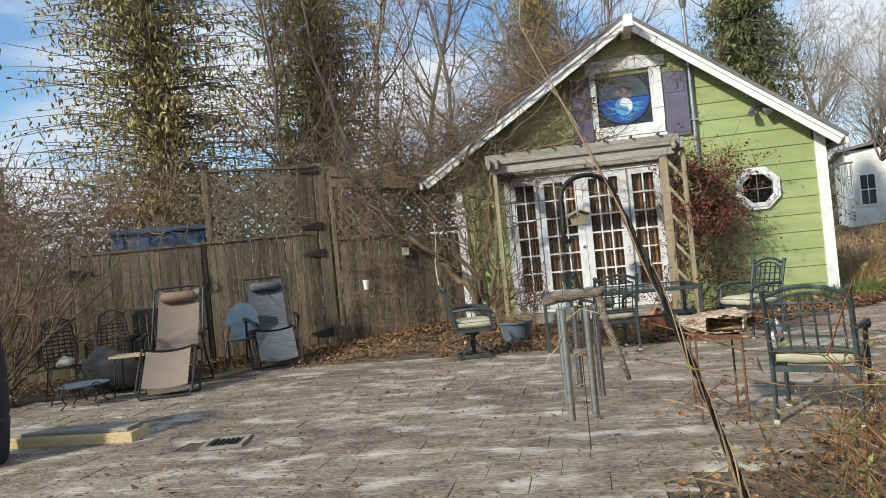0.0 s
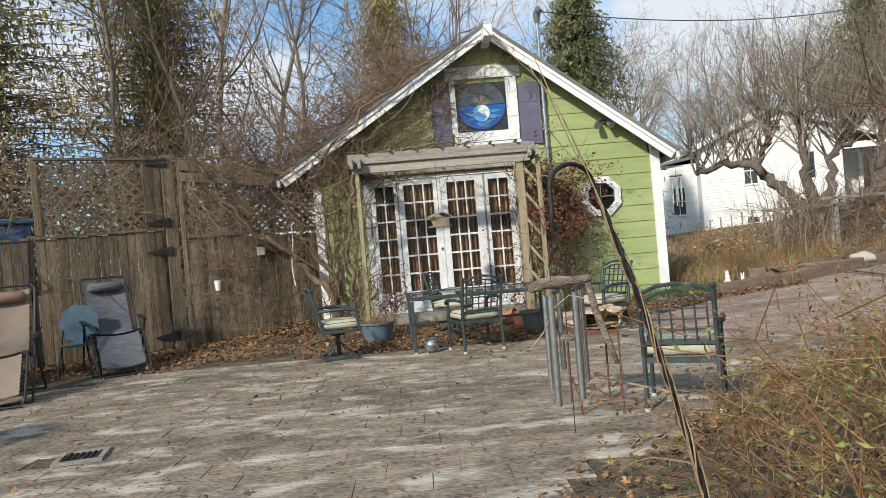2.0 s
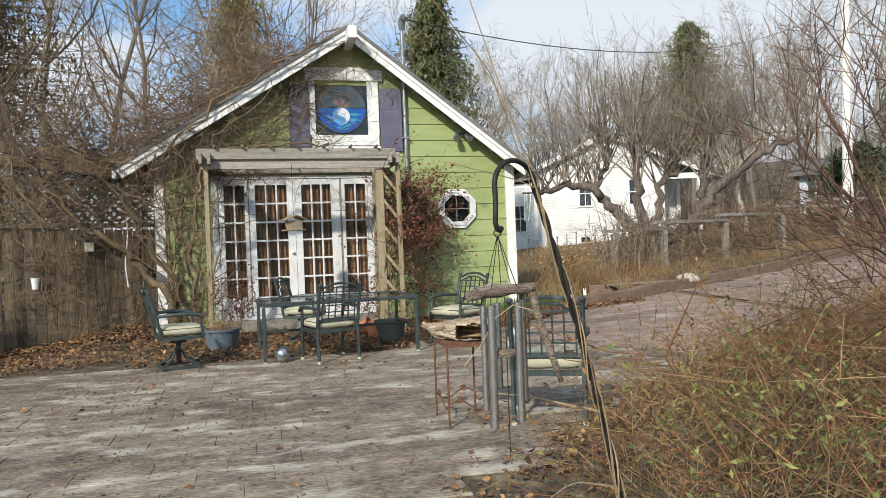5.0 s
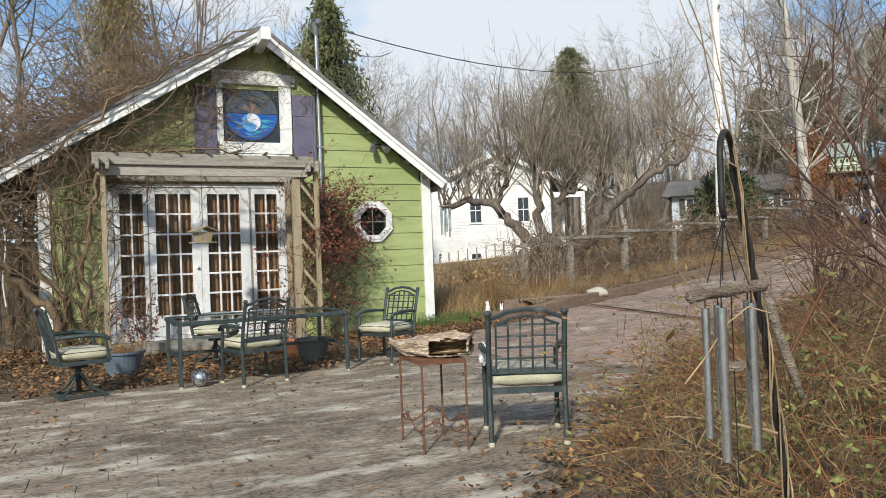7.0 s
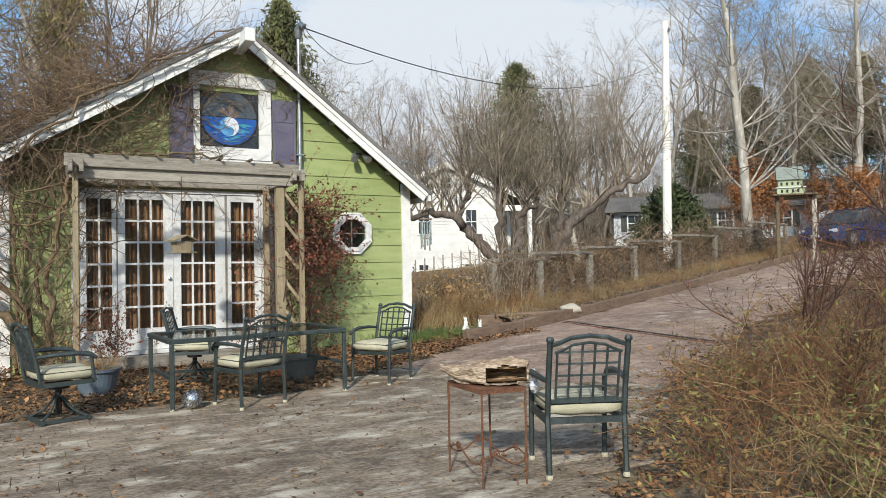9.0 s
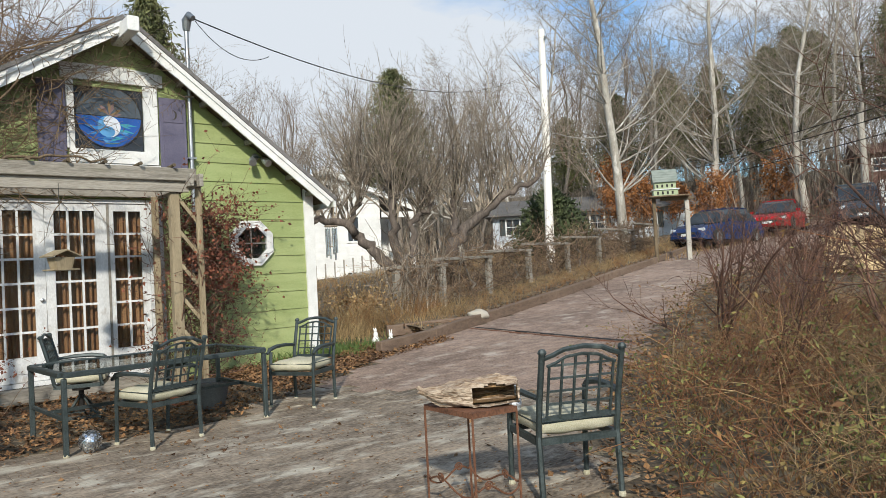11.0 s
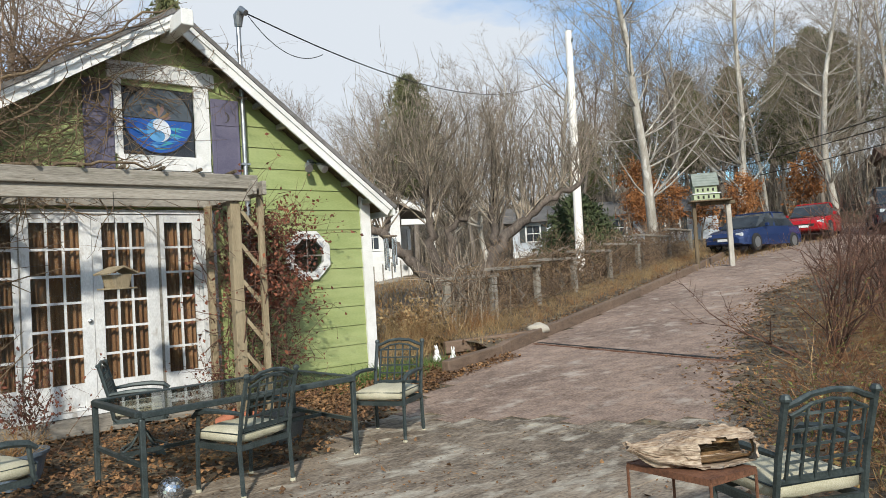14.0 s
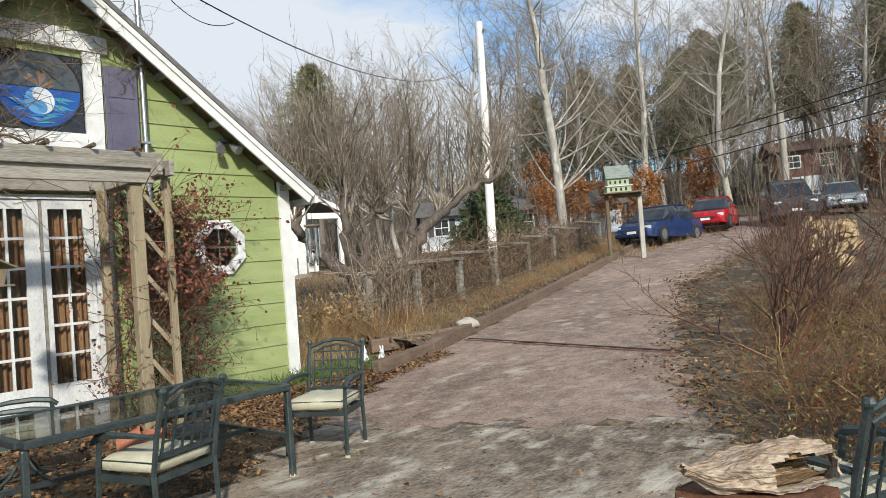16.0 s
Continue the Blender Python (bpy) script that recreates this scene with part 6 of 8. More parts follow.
# pale sycamores by the drive, gnarled apple tree, pale small tree
sy = bare_tree("sycamore", "tall pale-barked bare sycamore beside the drive", pose(25.2, 21.9, ground_z(25.2, 21.9)), 21, 16.0, 0.24, SYCAMORE, PALEBARK, GREYTWIG, 2, group="sycamores")
copy_thing(sy, pose(33.6, 22.2, ground_z(33.6, 22.2), 2, 2, 140) @ Matrix.Scale(0.95, 4))
copy_thing(sy, pose(38.5, 19.6, ground_z(38.5, 19.6), -3, 2, 250) @ Matrix.Scale(0.9, 4))
ap = thing("apple_tree", "old gnarled bare apple tree with spreading limbs", "tree", Matrix.Translation((10.4, 18.2, ground_z(10.4, 18.2) - 0.1)) @ Matrix.Rotation(math.atan2(-0.672, 0.74), 4, "Z"))
arnd0 = random.Random(5)
limbs = [([(0, 0, 0), (-0.05, 0, 0.4), (0.05, 0, 0.8)], 0.26, 0.22),
         ([(-0.05, 0, 0.65), (-0.55, 0.1, 0.95), (-1.1, 0.2, 1.35), (-1.55, 0.15, 1.8), (-1.85, 0.1, 2.3), (-2.6, -0.1, 2.5), (-3.4, -0.3, 2.25)], 0.16, 0.06),
         ([(-0.45, 0.1, 0.95), (-0.6, -0.1, 1.9), (-0.55, -0.2, 3.0), (-0.75, -0.3, 3.9)], 0.13, 0.05),
         ([(-0.2, 0.05, 0.8), (-0.15, 0.3, 1.6), (0.0, 0.4, 2.4), (0.35, 0.5, 2.6), (0.4, 0.6, 3.4)], 0.11, 0.04),
         ([(0.05, 0, 0.7), (0.65, -0.1, 1.0), (1.25, -0.2, 1.75), (1.8, -0.1, 2.35), (2.6, 0.1, 2.85), (3.6, 0.2, 3.45)], 0.18, 0.05),
         ([(1.2, -0.2, 1.7), (1.1, 0.6, 2.7), (1.3, 1.2, 3.7)], 0.10, 0.04),
         ([(-1.85, 0.1, 2.3), (-1.6, 0.6, 3.0), (-1.7, 0.9, 3.8)], 0.07, 0.03)]
tw_segs, tips_ = [], []
AP = dict(steps=(6, 4, 3), wobble=0.12, lift=(0.08, 0.06, 0.04), kids=(6, 4), start=(0.15, 0.1), angle=(20, 55), shrink=0.5, thin=0.5, least=0.006, taper=0.3)
for pts, r0_, r1_ in limbs:
    sg = []
    r0_, r1_ = r0_ * 1.25, r1_ * 1.3
    row = vine_run(arnd0, sg, pts, r0_, r1_, 0.05, 5)
    part("limb", Geo().tube(row, [r0_ + (r1_ - r0_) * i / (len(row) - 1) for i in range(len(row))], 9), APPLEBARK, ap, smooth=True)
    if r0_ < 0.3:
        for q in row[3:]:
            if q.z < 2.1:
                continue
            for _ in range(4):
                dv = Vector((arnd0.gauss(0, 0.55), arnd0.gauss(0, 0.55), 1)).normalized()
                grow(arnd0, tw_segs, tips_, q, dv, arnd0.uniform(0.9, 3.0), 0.028, 0, AP)
tagged(part("twig_mass", seg_mesh("twig_mass", [t_[1:] for t_ in tw_segs], GREYTWIG, 3), GREYTWIG, ap), kind="stuff")
bare_tree("pale_tree", "small pale forked bare tree near the ranch house", pose(19.5, 26.5, 1.5), 33, 3.2, 0.14, dict(APPLE, kids=(5, 6, 5, 3), shrink=0.6), PALEBARK, GREYTWIG, 3, group="bare trees")

# saplings and undergrowth that close the woods
wrd = random.Random(19)
usegs = []
for _ in range(5200):
    if wrd.random() < 0.72:
        x, y = wrd.uniform(24, 62), wrd.uniform(-6, 58)
        if y < 0.9 * (42 - x) + 6 or (x < 40 and 11 < y < 21) or (20 < x < 42 and 20 < y < 44 and wrd.random() < 0.88):
            continue
        if x < 36 and y < 26:
            continue
    else:
        x, y = wrd.uniform(-16, 24), wrd.uniform(26, 58)
        if (9 < x < 24 and y < 43) or (x < 9 and wrd.random() < 0.9):
            continue
    p = Vector((x, y, ground_z(x, y) - 0.1))
    h = wrd.uniform(1.5, 6.5)
    d = Vector((wrd.gauss(0, 0.15), wrd.gauss(0, 0.15), 1)).normalized()
    r0_ = 0.012 + 0.006 * h
    for k in range(5):
        q = p + d * h / 5
        usegs.append((*p, *q, r0_ * (1 - k / 6), r0_ * (1 - (k + 1) / 6)))
        for _ in range(3):
            dd = (d + Vector((wrd.gauss(0, 0.7), wrd.gauss(0, 0.7), wrd.gauss(0.2, 0.3)))).normalized()
            q2 = q + dd * h * wrd.uniform(0.1, 0.24)
            usegs.append((*q, *q2, r0_ * 0.35, r0_ * 0.12))
            q3 = q2 + (dd + Vector((wrd.gauss(0, 0.5), wrd.gauss(0, 0.5), 0.2))).normalized() * h * 0.1
            usegs.append((*q2, *q3, r0_ * 0.2, r0_ * 0.1))
        d = (d + Vector((wrd.gauss(0, 0.12), wrd.gauss(0, 0.12), 0))).normalized()
        p = q
tagged(new("woodland_saplings", seg_mesh("woodland_saplings", usegs, GREYTWIG, 3)), "bare grey-brown saplings filling the far woods", "woods", "", "stuff")

# shrubs
bare_tree("shrub", "bare dark shrub spreading at the patio's edge", pose(-7.45, 7.5, 0), 41, 2.3, 0.024, dict(SHRUB, stems=30, open=0.55, kids=(10, 7)), TWIG, TWIG, group="bare shrubs")
sh1 = bare_tree("shrub", "bare reddish-brown many-stemmed shrub beside the drive", pose(7.2, 7.35, ground_z(7.2, 7.35)), 43, 1.9, 0.02, dict(SHRUB, stems=10, open=0.6, kids=(8, 4), least=0.0045), REDTWIG, REDTWIG, group="bare shrubs")
for x, y, s, a in ((9.0, 7.2, 0.7, 60), (5.3, 5.7, 0.5, 20), (10.6, 7.9, 0.7, 240), (12.6, 8.4, 0.75, 300), (7.4, 5.2, 0.85, 80), (14.6, 9.4, 0.7, 120), (10.6, 5.8, 1.0, 200)):
    copy_thing(sh1, pose(x, y, ground_z(x, y), 0, 0, a) @ Matrix.Scale(s * 1.25, 4))
bare_tree("small_tree", "small bare reddish-twigged tree leaning over the brush", pose(3.1, 3.0, 0, 0, -2, 0), 44, 2.2, 0.022, dict(SHRUB, stems=6, open=0.16, kids=(13, 8), steps=(9, 6, 3), shrink=0.52, angle=(25, 60), lift=(0.03, 0.06, 0.04), thin=0.5, least=0.0032), REDTWIG, REDTWIG, group="bare shrubs")
YEWLEAF = paint("dark_yew_needles", (0.025, 0.04, 0.018), (0.085, 0.105, 0.04), 1.0, 0.9, bump=0, vary=0.35, patch=0.4)
dark = conifer("yew_bush", "dark rounded evergreen bush before the ranch house", pose(24.3, 25.3, 1.7), 46, 3.0, 2.2, YEWLEAF, BARK, 30000, 0.085, 0.03, 0.05, 0.0, 0.3, 3.5)


# ---- climbers ----
vrnd = random.Random(31)
wis = thing("wisteria", "old woody wisteria climbing the fence and the cottage gable", "climbing plant")
trunks = [[(-1.72, 12.25, 0.0), (-1.95, 12.2, 0.7), (-2.45, 12.1, 1.35), (-3.0, 11.95, 1.75), (-3.5, 11.85, 2.4), (-3.8, 11.8, 2.95)],
          [(-1.62, 12.3, 0.0), (-1.8, 12.25, 0.9), (-2.2, 12.15, 1.6), (-2.5, 12.1, 2.2), (-3.0, 12.0, 2.8)],
          [(-1.5, 12.35, 0.0), (-1.58, 12.4, 1.0), (-1.75, 12.4, 1.9), (-1.5, 12.35, 2.7), (-0.9, 12.3, 3.4), (-0.2, 12.2, 4.0)],
          [(-1.45, 12.1, 0.0), (-1.55, 12.0, 1.2), (-1.38, 11.6, 2.2), (-1.2, 11.4, 2.85), (-0.3, 11.5, 2.95), (0.6, 11.6, 2.98)],
          [(-1.85, 12.4, 0.0), (-1.9, 12.45, 1.5), (-2.0, 12.3, 2.6), (-1.6, 12.2, 3.3), (-0.8, 12.15, 3.9), (0.1, 12.1, 4.5), (0.9, 12.1, 4.95)]]
for k, t in enumerate(trunks):
    segs = []
    row = vine_run(vrnd, segs, t, 0.01, 0.01, 0.035)
    r0_ = (0.075, 0.06, 0.028, 0.038, 0.025)[k]
    part("trunk", Geo().tube(row, [r0_ + (0.012 - r0_) * i / (len(row) - 1) for i in range(len(row))], 8), TRUNKVINE, wis, smooth=True)


def tangle(segs, n, pick, length, lift, r, rnd, wob=0.22, steps=6):
    for _ in range(n):
        p, d = pick(rnd)
        p, d = Vector(p), Vector(d).normalized()
        ln = length * rnd.uniform(0.4, 1.3)
        rr = r * rnd.uniform(0.5, 1.4)
        for k in range(steps):
            d = (d + Vector((rnd.gauss(0, wob), rnd.gauss(0, wob), rnd.gauss(0, wob) + lift))).normalized()
            q = p + d * ln / steps
            segs.append((*p, *q, rr * (1 - k / steps * 0.7), rr * (1 - (k + 1) / steps * 0.7)))
            if rnd.random() < 0.35:
                dd = (d + Vector((rnd.gauss(0, 0.7), rnd.gauss(0, 0.7), rnd.gauss(0, 0.7)))).normalized()
                q2 = q + dd * ln * 0.25
                segs.append((*q, *q2, rr * 0.6, rr * 0.3))
            p = q


def over_fence(r):
    if r.random() < 0.45:
        u = r.random()
        b = FA + (FC - FA) * u
        return (b.x, b.y + r.uniform(0.15, 0.9), r.uniform(2.2, 3.2) - 0.3 * u), (r.gauss(0, 1), r.gauss(0, 0.5), r.gauss(0.2, 0.6))
    u = r.random() ** 0.8
    b = FA + (FB - FA) * u
    return (b.x, b.y + r.uniform(0.6, 1.8), r.uniform(1.2, 3.2) - 0.4 * u), (r.gauss(0, 1), r.gauss(0, 0.5), r.gauss(0.2, 0.6))


def thicket(r):
    """The wild growth behind the fence, as high as the eaves and above."""
    x = r.uniform(-9.5, -0.8)
    if r.random() < 0.36:
        x, y = r.uniform(-15, -7.5), r.uniform(9.2, 14.5)
        if y < 9.2 + 0.6 * (x + 8.5):
            y += 3
        return (x, y, r.random() * 2.6), (r.gauss(0, 0.9), r.gauss(0, 0.5), r.gauss(0.35, 0.6))
    y = 12.9 + 0.35 * min(0, x + 3) + r.uniform(0.3, 4.0) if x < -2.7 else r.uniform(13.5, 17.5)
    return (x, y, r.random() ** 1.9 * (3.7 if x > -6 else 2.8) + (0.4 if x < -2.7 else 2.6)), (r.gauss(0, 0.9), r.gauss(0, 0.5), r.gauss(0.35, 0.6))


def wild_hedge(r):
    """Brambles and saplings past the end of the fence."""
    x, y = r.uniform(-16, -8.2), r.uniform(8.6, 14.0)
    return (x, y, 3.0 * r.random() ** 1.2), (r.gauss(0, 0.8), r.gauss(0, 0.5), r.gauss(0.4, 0.6))


def over_corner(r):
    """The old climber's thick growth between the panel and the eave."""
    x = r.uniform(-4.0, -1.5)
    y = 11.6 + 0.45 * (x + 4.15) - r.uniform(0.0, 0.7)
    return (x, y, r.uniform(1.7, 3.3)), (r.gauss(0.2, 0.8), r.gauss(-0.1, 0.35), r.gauss(0.1, 0.6))


def over_roof(r):
    x = r.uniform(-2.9, 0.3)
    return (x, r.uniform(12.1, 14.5), roof_z(x) + r.uniform(0.02, 0.35)), (r.gauss(-0.3, 1), r.gauss(-0.2, 0.6), r.gauss(0.15, 0.4))


def on_gable(r):
    x = r.uniform(-1.9, 0.6)
    return (x, Y0 - r.uniform(0.05, 0.25), r.uniform(2.6, max(2.8, roof_z(x) - 0.1))), (r.gauss(0.3, 1), r.gauss(-0.1, 0.12), r.gauss(0.1, 0.6))


def on_panel(r):
    u = r.random()
    b = FA + (FC - FA) * u
    return (b.x, b.y - r.uniform(0.04, 0.12), r.uniform(0.1, 2.4)), (r.gauss(0, 1), r.gauss(-0.05, 0.05), r.gauss(-0.1, 0.7))


def at_door_left(r):
    return (r.uniform(-1.9, -1.2), r.uniform(11.4, 12.5), r.uniform(0.1, 2.7)), (r.gauss(0, 0.5), r.gauss(0, 0.3), r.gauss(0.5, 0.5))


def at_peak(r):
    return (r.uniform(0.3, 2.0), Y0 - r.uniform(0.1, 0.4), r.uniform(4.1, 4.8)), (r.gauss(0, 1), r.gauss(-0.1, 0.15), r.gauss(-0.3, 0.5))


segs = []
tangle(segs, 850, over_fence, 1.4, 0.0, 0.009, vrnd)
tangle(segs, 800, over_roof, 1.4, 0.02, 0.007, vrnd)
tangle(segs, 1250, thicket, 1.7, 0.03, 0.010, vrnd)
tangle(segs, 2300, wild_hedge, 1.6, 0.03, 0.010, vrnd)
tangle(segs, 110, over_corner, 1.3, -0.01, 0.008, vrnd)
tangle(segs, 260, on_panel, 0.8, -0.01, 0.005, vrnd, 0.25)
tagged(part("twig_mass", seg_mesh("twig_mass", segs, TWIG, 3), TWIG, wis), "brown tangled twigs", kind="stuff")
segs = []
tangle(segs, 380, on_gable, 0.95, 0.03, 0.006, vrnd, 0.28)

tangle(segs, 170, at_door_left, 0.9, 0.05, 0.009, vrnd)
tangle(segs, 130, at_peak, 0.6, -0.04, 0.004, vrnd, 0.35)
tagged(part("tendril_tangle", seg_mesh("tendril_tangle", segs, TRUNKVINE, 4), TRUNKVINE, wis), "tan twining stems", kind="stuff")

rose = thing("climbing_shrub", "bare climbing shrub with red-brown leaves on the door trellis", "climbing plant")


def on_trellis(r):
    return (r.uniform(1.25, 1.95), r.uniform(11.35, 12.5), r.uniform(0.0, 2.4)), (r.gauss(0.3, 0.6), r.gauss(-0.1, 0.3), r.gauss(0.5, 0.5))


def to_octagon(r):
    return (r.uniform(1.55, 2.35), Y0 - r.uniform(0.15, 0.7), 0.4 + 2.0 * r.random() ** 0.8), (r.gauss(0.6, 0.6), r.gauss(-0.1, 0.15), r.gauss(0.1, 0.5))


segs = []
tangle(segs, 210, on_trellis, 0.9, 0.04, 0.006, vrnd)
tangle(segs, 250, to_octagon, 0.75, 0.0, 0.005, vrnd)
tagged(part("stem_tangle", seg_mesh("stem_tangle", segs, REDTWIG, 3), REDTWIG, rose), "thin red-brown stems", kind="stuff")
tipp = [s[3:6] for s in segs if vrnd.random() < 0.75 and 0.25 < s[5]]
red_pts = [p for p in tipp if (1.3 < p[2] < 2.6 and p[0] > 1.5)] * 2 + [p for p in tipp if vrnd.random() < 0.55]
tagged(part("foliage", leaf_mesh("foliage", red_pts, REDLEAF, 0.033, 3, 1.5, 0.2, 0.022), REDLEAF, rose), "curled red-brown leaves", kind="stuff")
for nm, cx, cy, n in (("barberry", -0.85, 11.35, 60), ("barberry", 1.15, 11.6, 30)):
    bb = thing("barberry_bush", "thin barberry bush with dark red leaves before the doors", "shrub")
    segs = []
    tangle(segs, n, lambda r: ((cx + r.gauss(0, 0.1), cy + r.gauss(0, 0.1), r.uniform(0, 0.6)), (r.gauss(0, 0.5), r.gauss(0, 0.5), 1)), 0.7, 0.02, 0.004, vrnd)
    tagged(part("stem_tangle", seg_mesh("stem_tangle", segs, TWIG, 3), TWIG, bb), kind="stuff")
    tagged(part("foliage", leaf_mesh("foliage", [s[3:6] for s in segs if s[5] > 0.35] * 2, REDLEAF, 0.024, 5, 1.5, 0.0, 0.01), REDLEAF, bb), kind="stuff")
dp = thing("dead_plant", "dead straw-coloured stems in the round pot", "plant", pose(-1.06, 10.62, 0.24))
segs = []
tangle(segs, 110, lambda r: ((r.gauss(0, 0.09), r.gauss(0, 0.09), 0), (r.gauss(0, 0.5), r.gauss(0, 0.5), 0.8)), 0.26, -0.05, 0.004, vrnd)
tagged(part("stem_tangle", seg_mesh("stem_tangle", segs, DRYGRASS, 3), DRYGRASS, dp), kind="stuff")


# ---- leaf litter, brush, grasses ----
def scatter(n, pick, rnd):
    out = []
    while len(out) < n:
        p = pick(rnd)
        if p:
            out.append(p)
    return out


def leaf_bed(r):
    """The strip of fallen leaves before the fence, the doors and the cottage."""
    x = r.uniform(-8.6, 4.6)
    if x < -4.1:
        y1 = FA.y + (FB.y - FA.y) * (x - FA.x) / (FB.x - FA.x)
        y = y1 - abs(r.gauss(0, 0.75)) - 0.03
    elif x < -2.1:
        y1 = FA.y + (FC.y - FA.y) * (x - FA.x) / (FC.x - FA.x)
        y = y1 - r.random() ** 1.2 * 2.6
    else:
        y = r.uniform(9.3 if x < 1.2 else 9.5 + 0.55 * (x - 1.2), 12.5)
    if y < 5:
        return None
    return (x, y, ground_z(x, y) + 0.004 + 0.05 * r.random() * (1 if not on_paving(x, y) else 0.1) + (0.18 * max(0, 1 - abs(x + 2.6) / 1.5) * max(0, y - 10.2) * 0.5))


def stray(r):
    x, y = r.uniform(-9, 4.5), r.uniform(2, 10)
    if not on_paving(x, y) or r.random() > 0.25 + 0.75 * max(0, noise.noise((x * 0.8, y * 0.8, 3))):
        return None
    return (x, y, 0.008)


def drive_edge(r):
    x = r.uniform(0.6, 26)
    if x < 5.4:
        y = r.uniform(2.0, 7.8)
        x = patio_right(y) + r.gauss(0.25, 0.35)
    else:
        y = drive_low(x) - r.gauss(0.2, 0.4) if r.random() < 0.6 else drive_high(x) + abs(r.gauss(0.3, 0.5))
    return (x, y, ground_z(x, y) + 0.01 + 0.03 * r.random() + (0.14 if y > drive_high(x) and x > 5.8 else 0))


def bed_right(r):
    x = r.uniform(2.2, 6.0)
    y = r.uniform(10.6 + 0.25 * (x - 2.2), 12.6)
    return (x, y, ground_z(x, y) + 0.01 + 0.03 * r.random())


litter = scatter(17000, leaf_bed, vrnd) + scatter(900, stray, vrnd) + scatter(8000, drive_edge, vrnd) + scatter(4500, bed_right, vrnd)
tagged(new("fallen_leaves", leaf_mesh("fallen_leaves", litter, LEAFLITTER, 0.039, 8, 1.4, 0.0, 0.014, 0.7)), "brown fallen leaves lying on the ground", "leaves", "", "stuff")

crumbs = scatter(9000, stray, vrnd)
tagged(new("leaf_crumbs", leaf_mesh("leaf_crumbs", crumbs, LEAFLITTER, 0.017, 18, 1.5, 0.0, 0.006, 0.8)), "crumbled dry leaves and twigs strewn over the paving", "leaves", "", "stuff")


def brush_spot(r):
    x, y = r.uniform(0.4, 12), r.uniform(-1.0, 11)
    edge = patio_right(y) if y < 7.8 else 99
    if x < 1.7 and y < 1.9:
        return None
    if x < 5.4:
        if x < edge + 0.35 + r.random() * 0.6:
            return None
    elif y > drive_low(x) - 0.7 - r.random() * 0.8:
        return None
    if r.random() > 0.2 + 2.4 / (1.0 + 0.22 * (abs(x - 2.5) + abs(y - 4.5))):
        return None
    return (x, y)


segs, bl = [], []
for x, y in scatter(6600, brush_spot, vrnd):
    gap = x - patio_right(y) if y < 7.8 else drive_low(x) - y
    far = min(1.0, max(0.0, (gap - 0.15) / 1.1))
    hgt = (0.22 + 1.0 * far * (0.55 + 0.9 * max(0, 0.3 + noise.noise((x * 0.9, y * 0.9, 9))))) * vrnd.uniform(0.45, 1.2) * (1.0 if x < 4.6 else 0.62)
    p = Vector((x, y, ground_z(x, y) - 0.03))
    d = Vector((vrnd.gauss(0, 0.5), vrnd.gauss(0, 0.5), 1)).normalized()
    r0 = vrnd.uniform(0.0025, 0.0065)
    for k in range(5):
        d = (d + Vector((vrnd.gauss(0, 0.28), vrnd.gauss(0, 0.28), -0.12 * k))).normalized()
        q = p + d * hgt / 4
        segs.append((*p, *q, r0 * (1 - k / 6), r0 * (1 - (k + 1) / 6)))
        if k > 0:
            if x < 4.6 or vrnd.random() < 0.25:
                bl.append(q)
            dd = (d + Vector((vrnd.gauss(0, 0.8), vrnd.gauss(0, 0.8), vrnd.gauss(0.2, 0.4)))).normalized()
            q2 = q + dd * hgt * 0.24
            segs.append((*q, *q2, r0 * 0.6, r0 * 0.3))
            if x < 4.6 or vrnd.random() < 0.3:
                bl += [q2, q + (q2 - q) * 0.6]
        p = q
brush = thing("brush", "tangled dry orange-brown brush beside the paving", "brush", None, "", "stuff")
tagged(part("stalk_tangle", seg_mesh("stalk_tangle", segs, BRUSHSTALK, 3), BRUSHSTALK, brush), kind="stuff")
keep = [q for q in bl if vrnd.random() < 0.8]
tagged(part("foliage", leaf_mesh("foliage", keep, BRUSHLEAF, 0.016, 9, 2.6, 0.1, 0.02), BRUSHLEAF, brush), kind="stuff")


def tuft(name, label, spots, n, height, mat, seed, wide=0.004):
    rnd = random.Random(seed)
    sg = []
    for _ in range(n):
        x, y = spots(rnd)
        p = Vector((x, y, ground_z(x, y) - 0.02 + (0.12 if y > drive_high(x) + 0.2 and x > 5.8 else 0)))
        d = Vector((rnd.gauss(0, 0.35), rnd.gauss(0, 0.35), 1)).normalized()
        h = height * rnd.uniform(0.4, 1.3)
        for k in range(3):
            q = p + d * h / 3
            sg.append((*p, *q, wide * (1 - k / 3.3), wide * (1 - (k + 1) / 3.3)))
            d = (d + Vector((rnd.gauss(0, 0.25), rnd.gauss(0, 0.25), -0.25))).normalized()
            p = q
    tagged(new(name, seg_mesh(name, sg, mat, 3)), label, "grass", "", "stuff")


tuft("green_grass", "fresh green grass clump at the cottage corner", lambda r: (r.gauss(4.0, 0.55), r.gauss(12.2, 0.2)), 800, 0.22, GREENLEAF, 51, 0.009)
tuft("dry_border_plants", "dry tan border plants along the raised bed", lambda r: ((lambda x: (x, drive_high(x) + 0.4 + abs(r.gauss(0, 1.0))))(r.uniform(5.9, 26))), 5200, 0.34, DRYGRASS, 52, 0.005)
tuft("dry_stems", "dry tan flower stems beside the cottage", lambda r: (r.uniform(4.3, 7.5), r.uniform(12.9, 15.5)), 1600, 0.6, DRYGRASS, 53, 0.006)
tuft("meadow_grass", "dry meadow grass before the white house", lambda r: (r.uniform(6, 30), r.uniform(16, 32)), 6000, 0.35, DRYGRASS, 54, 0.012)
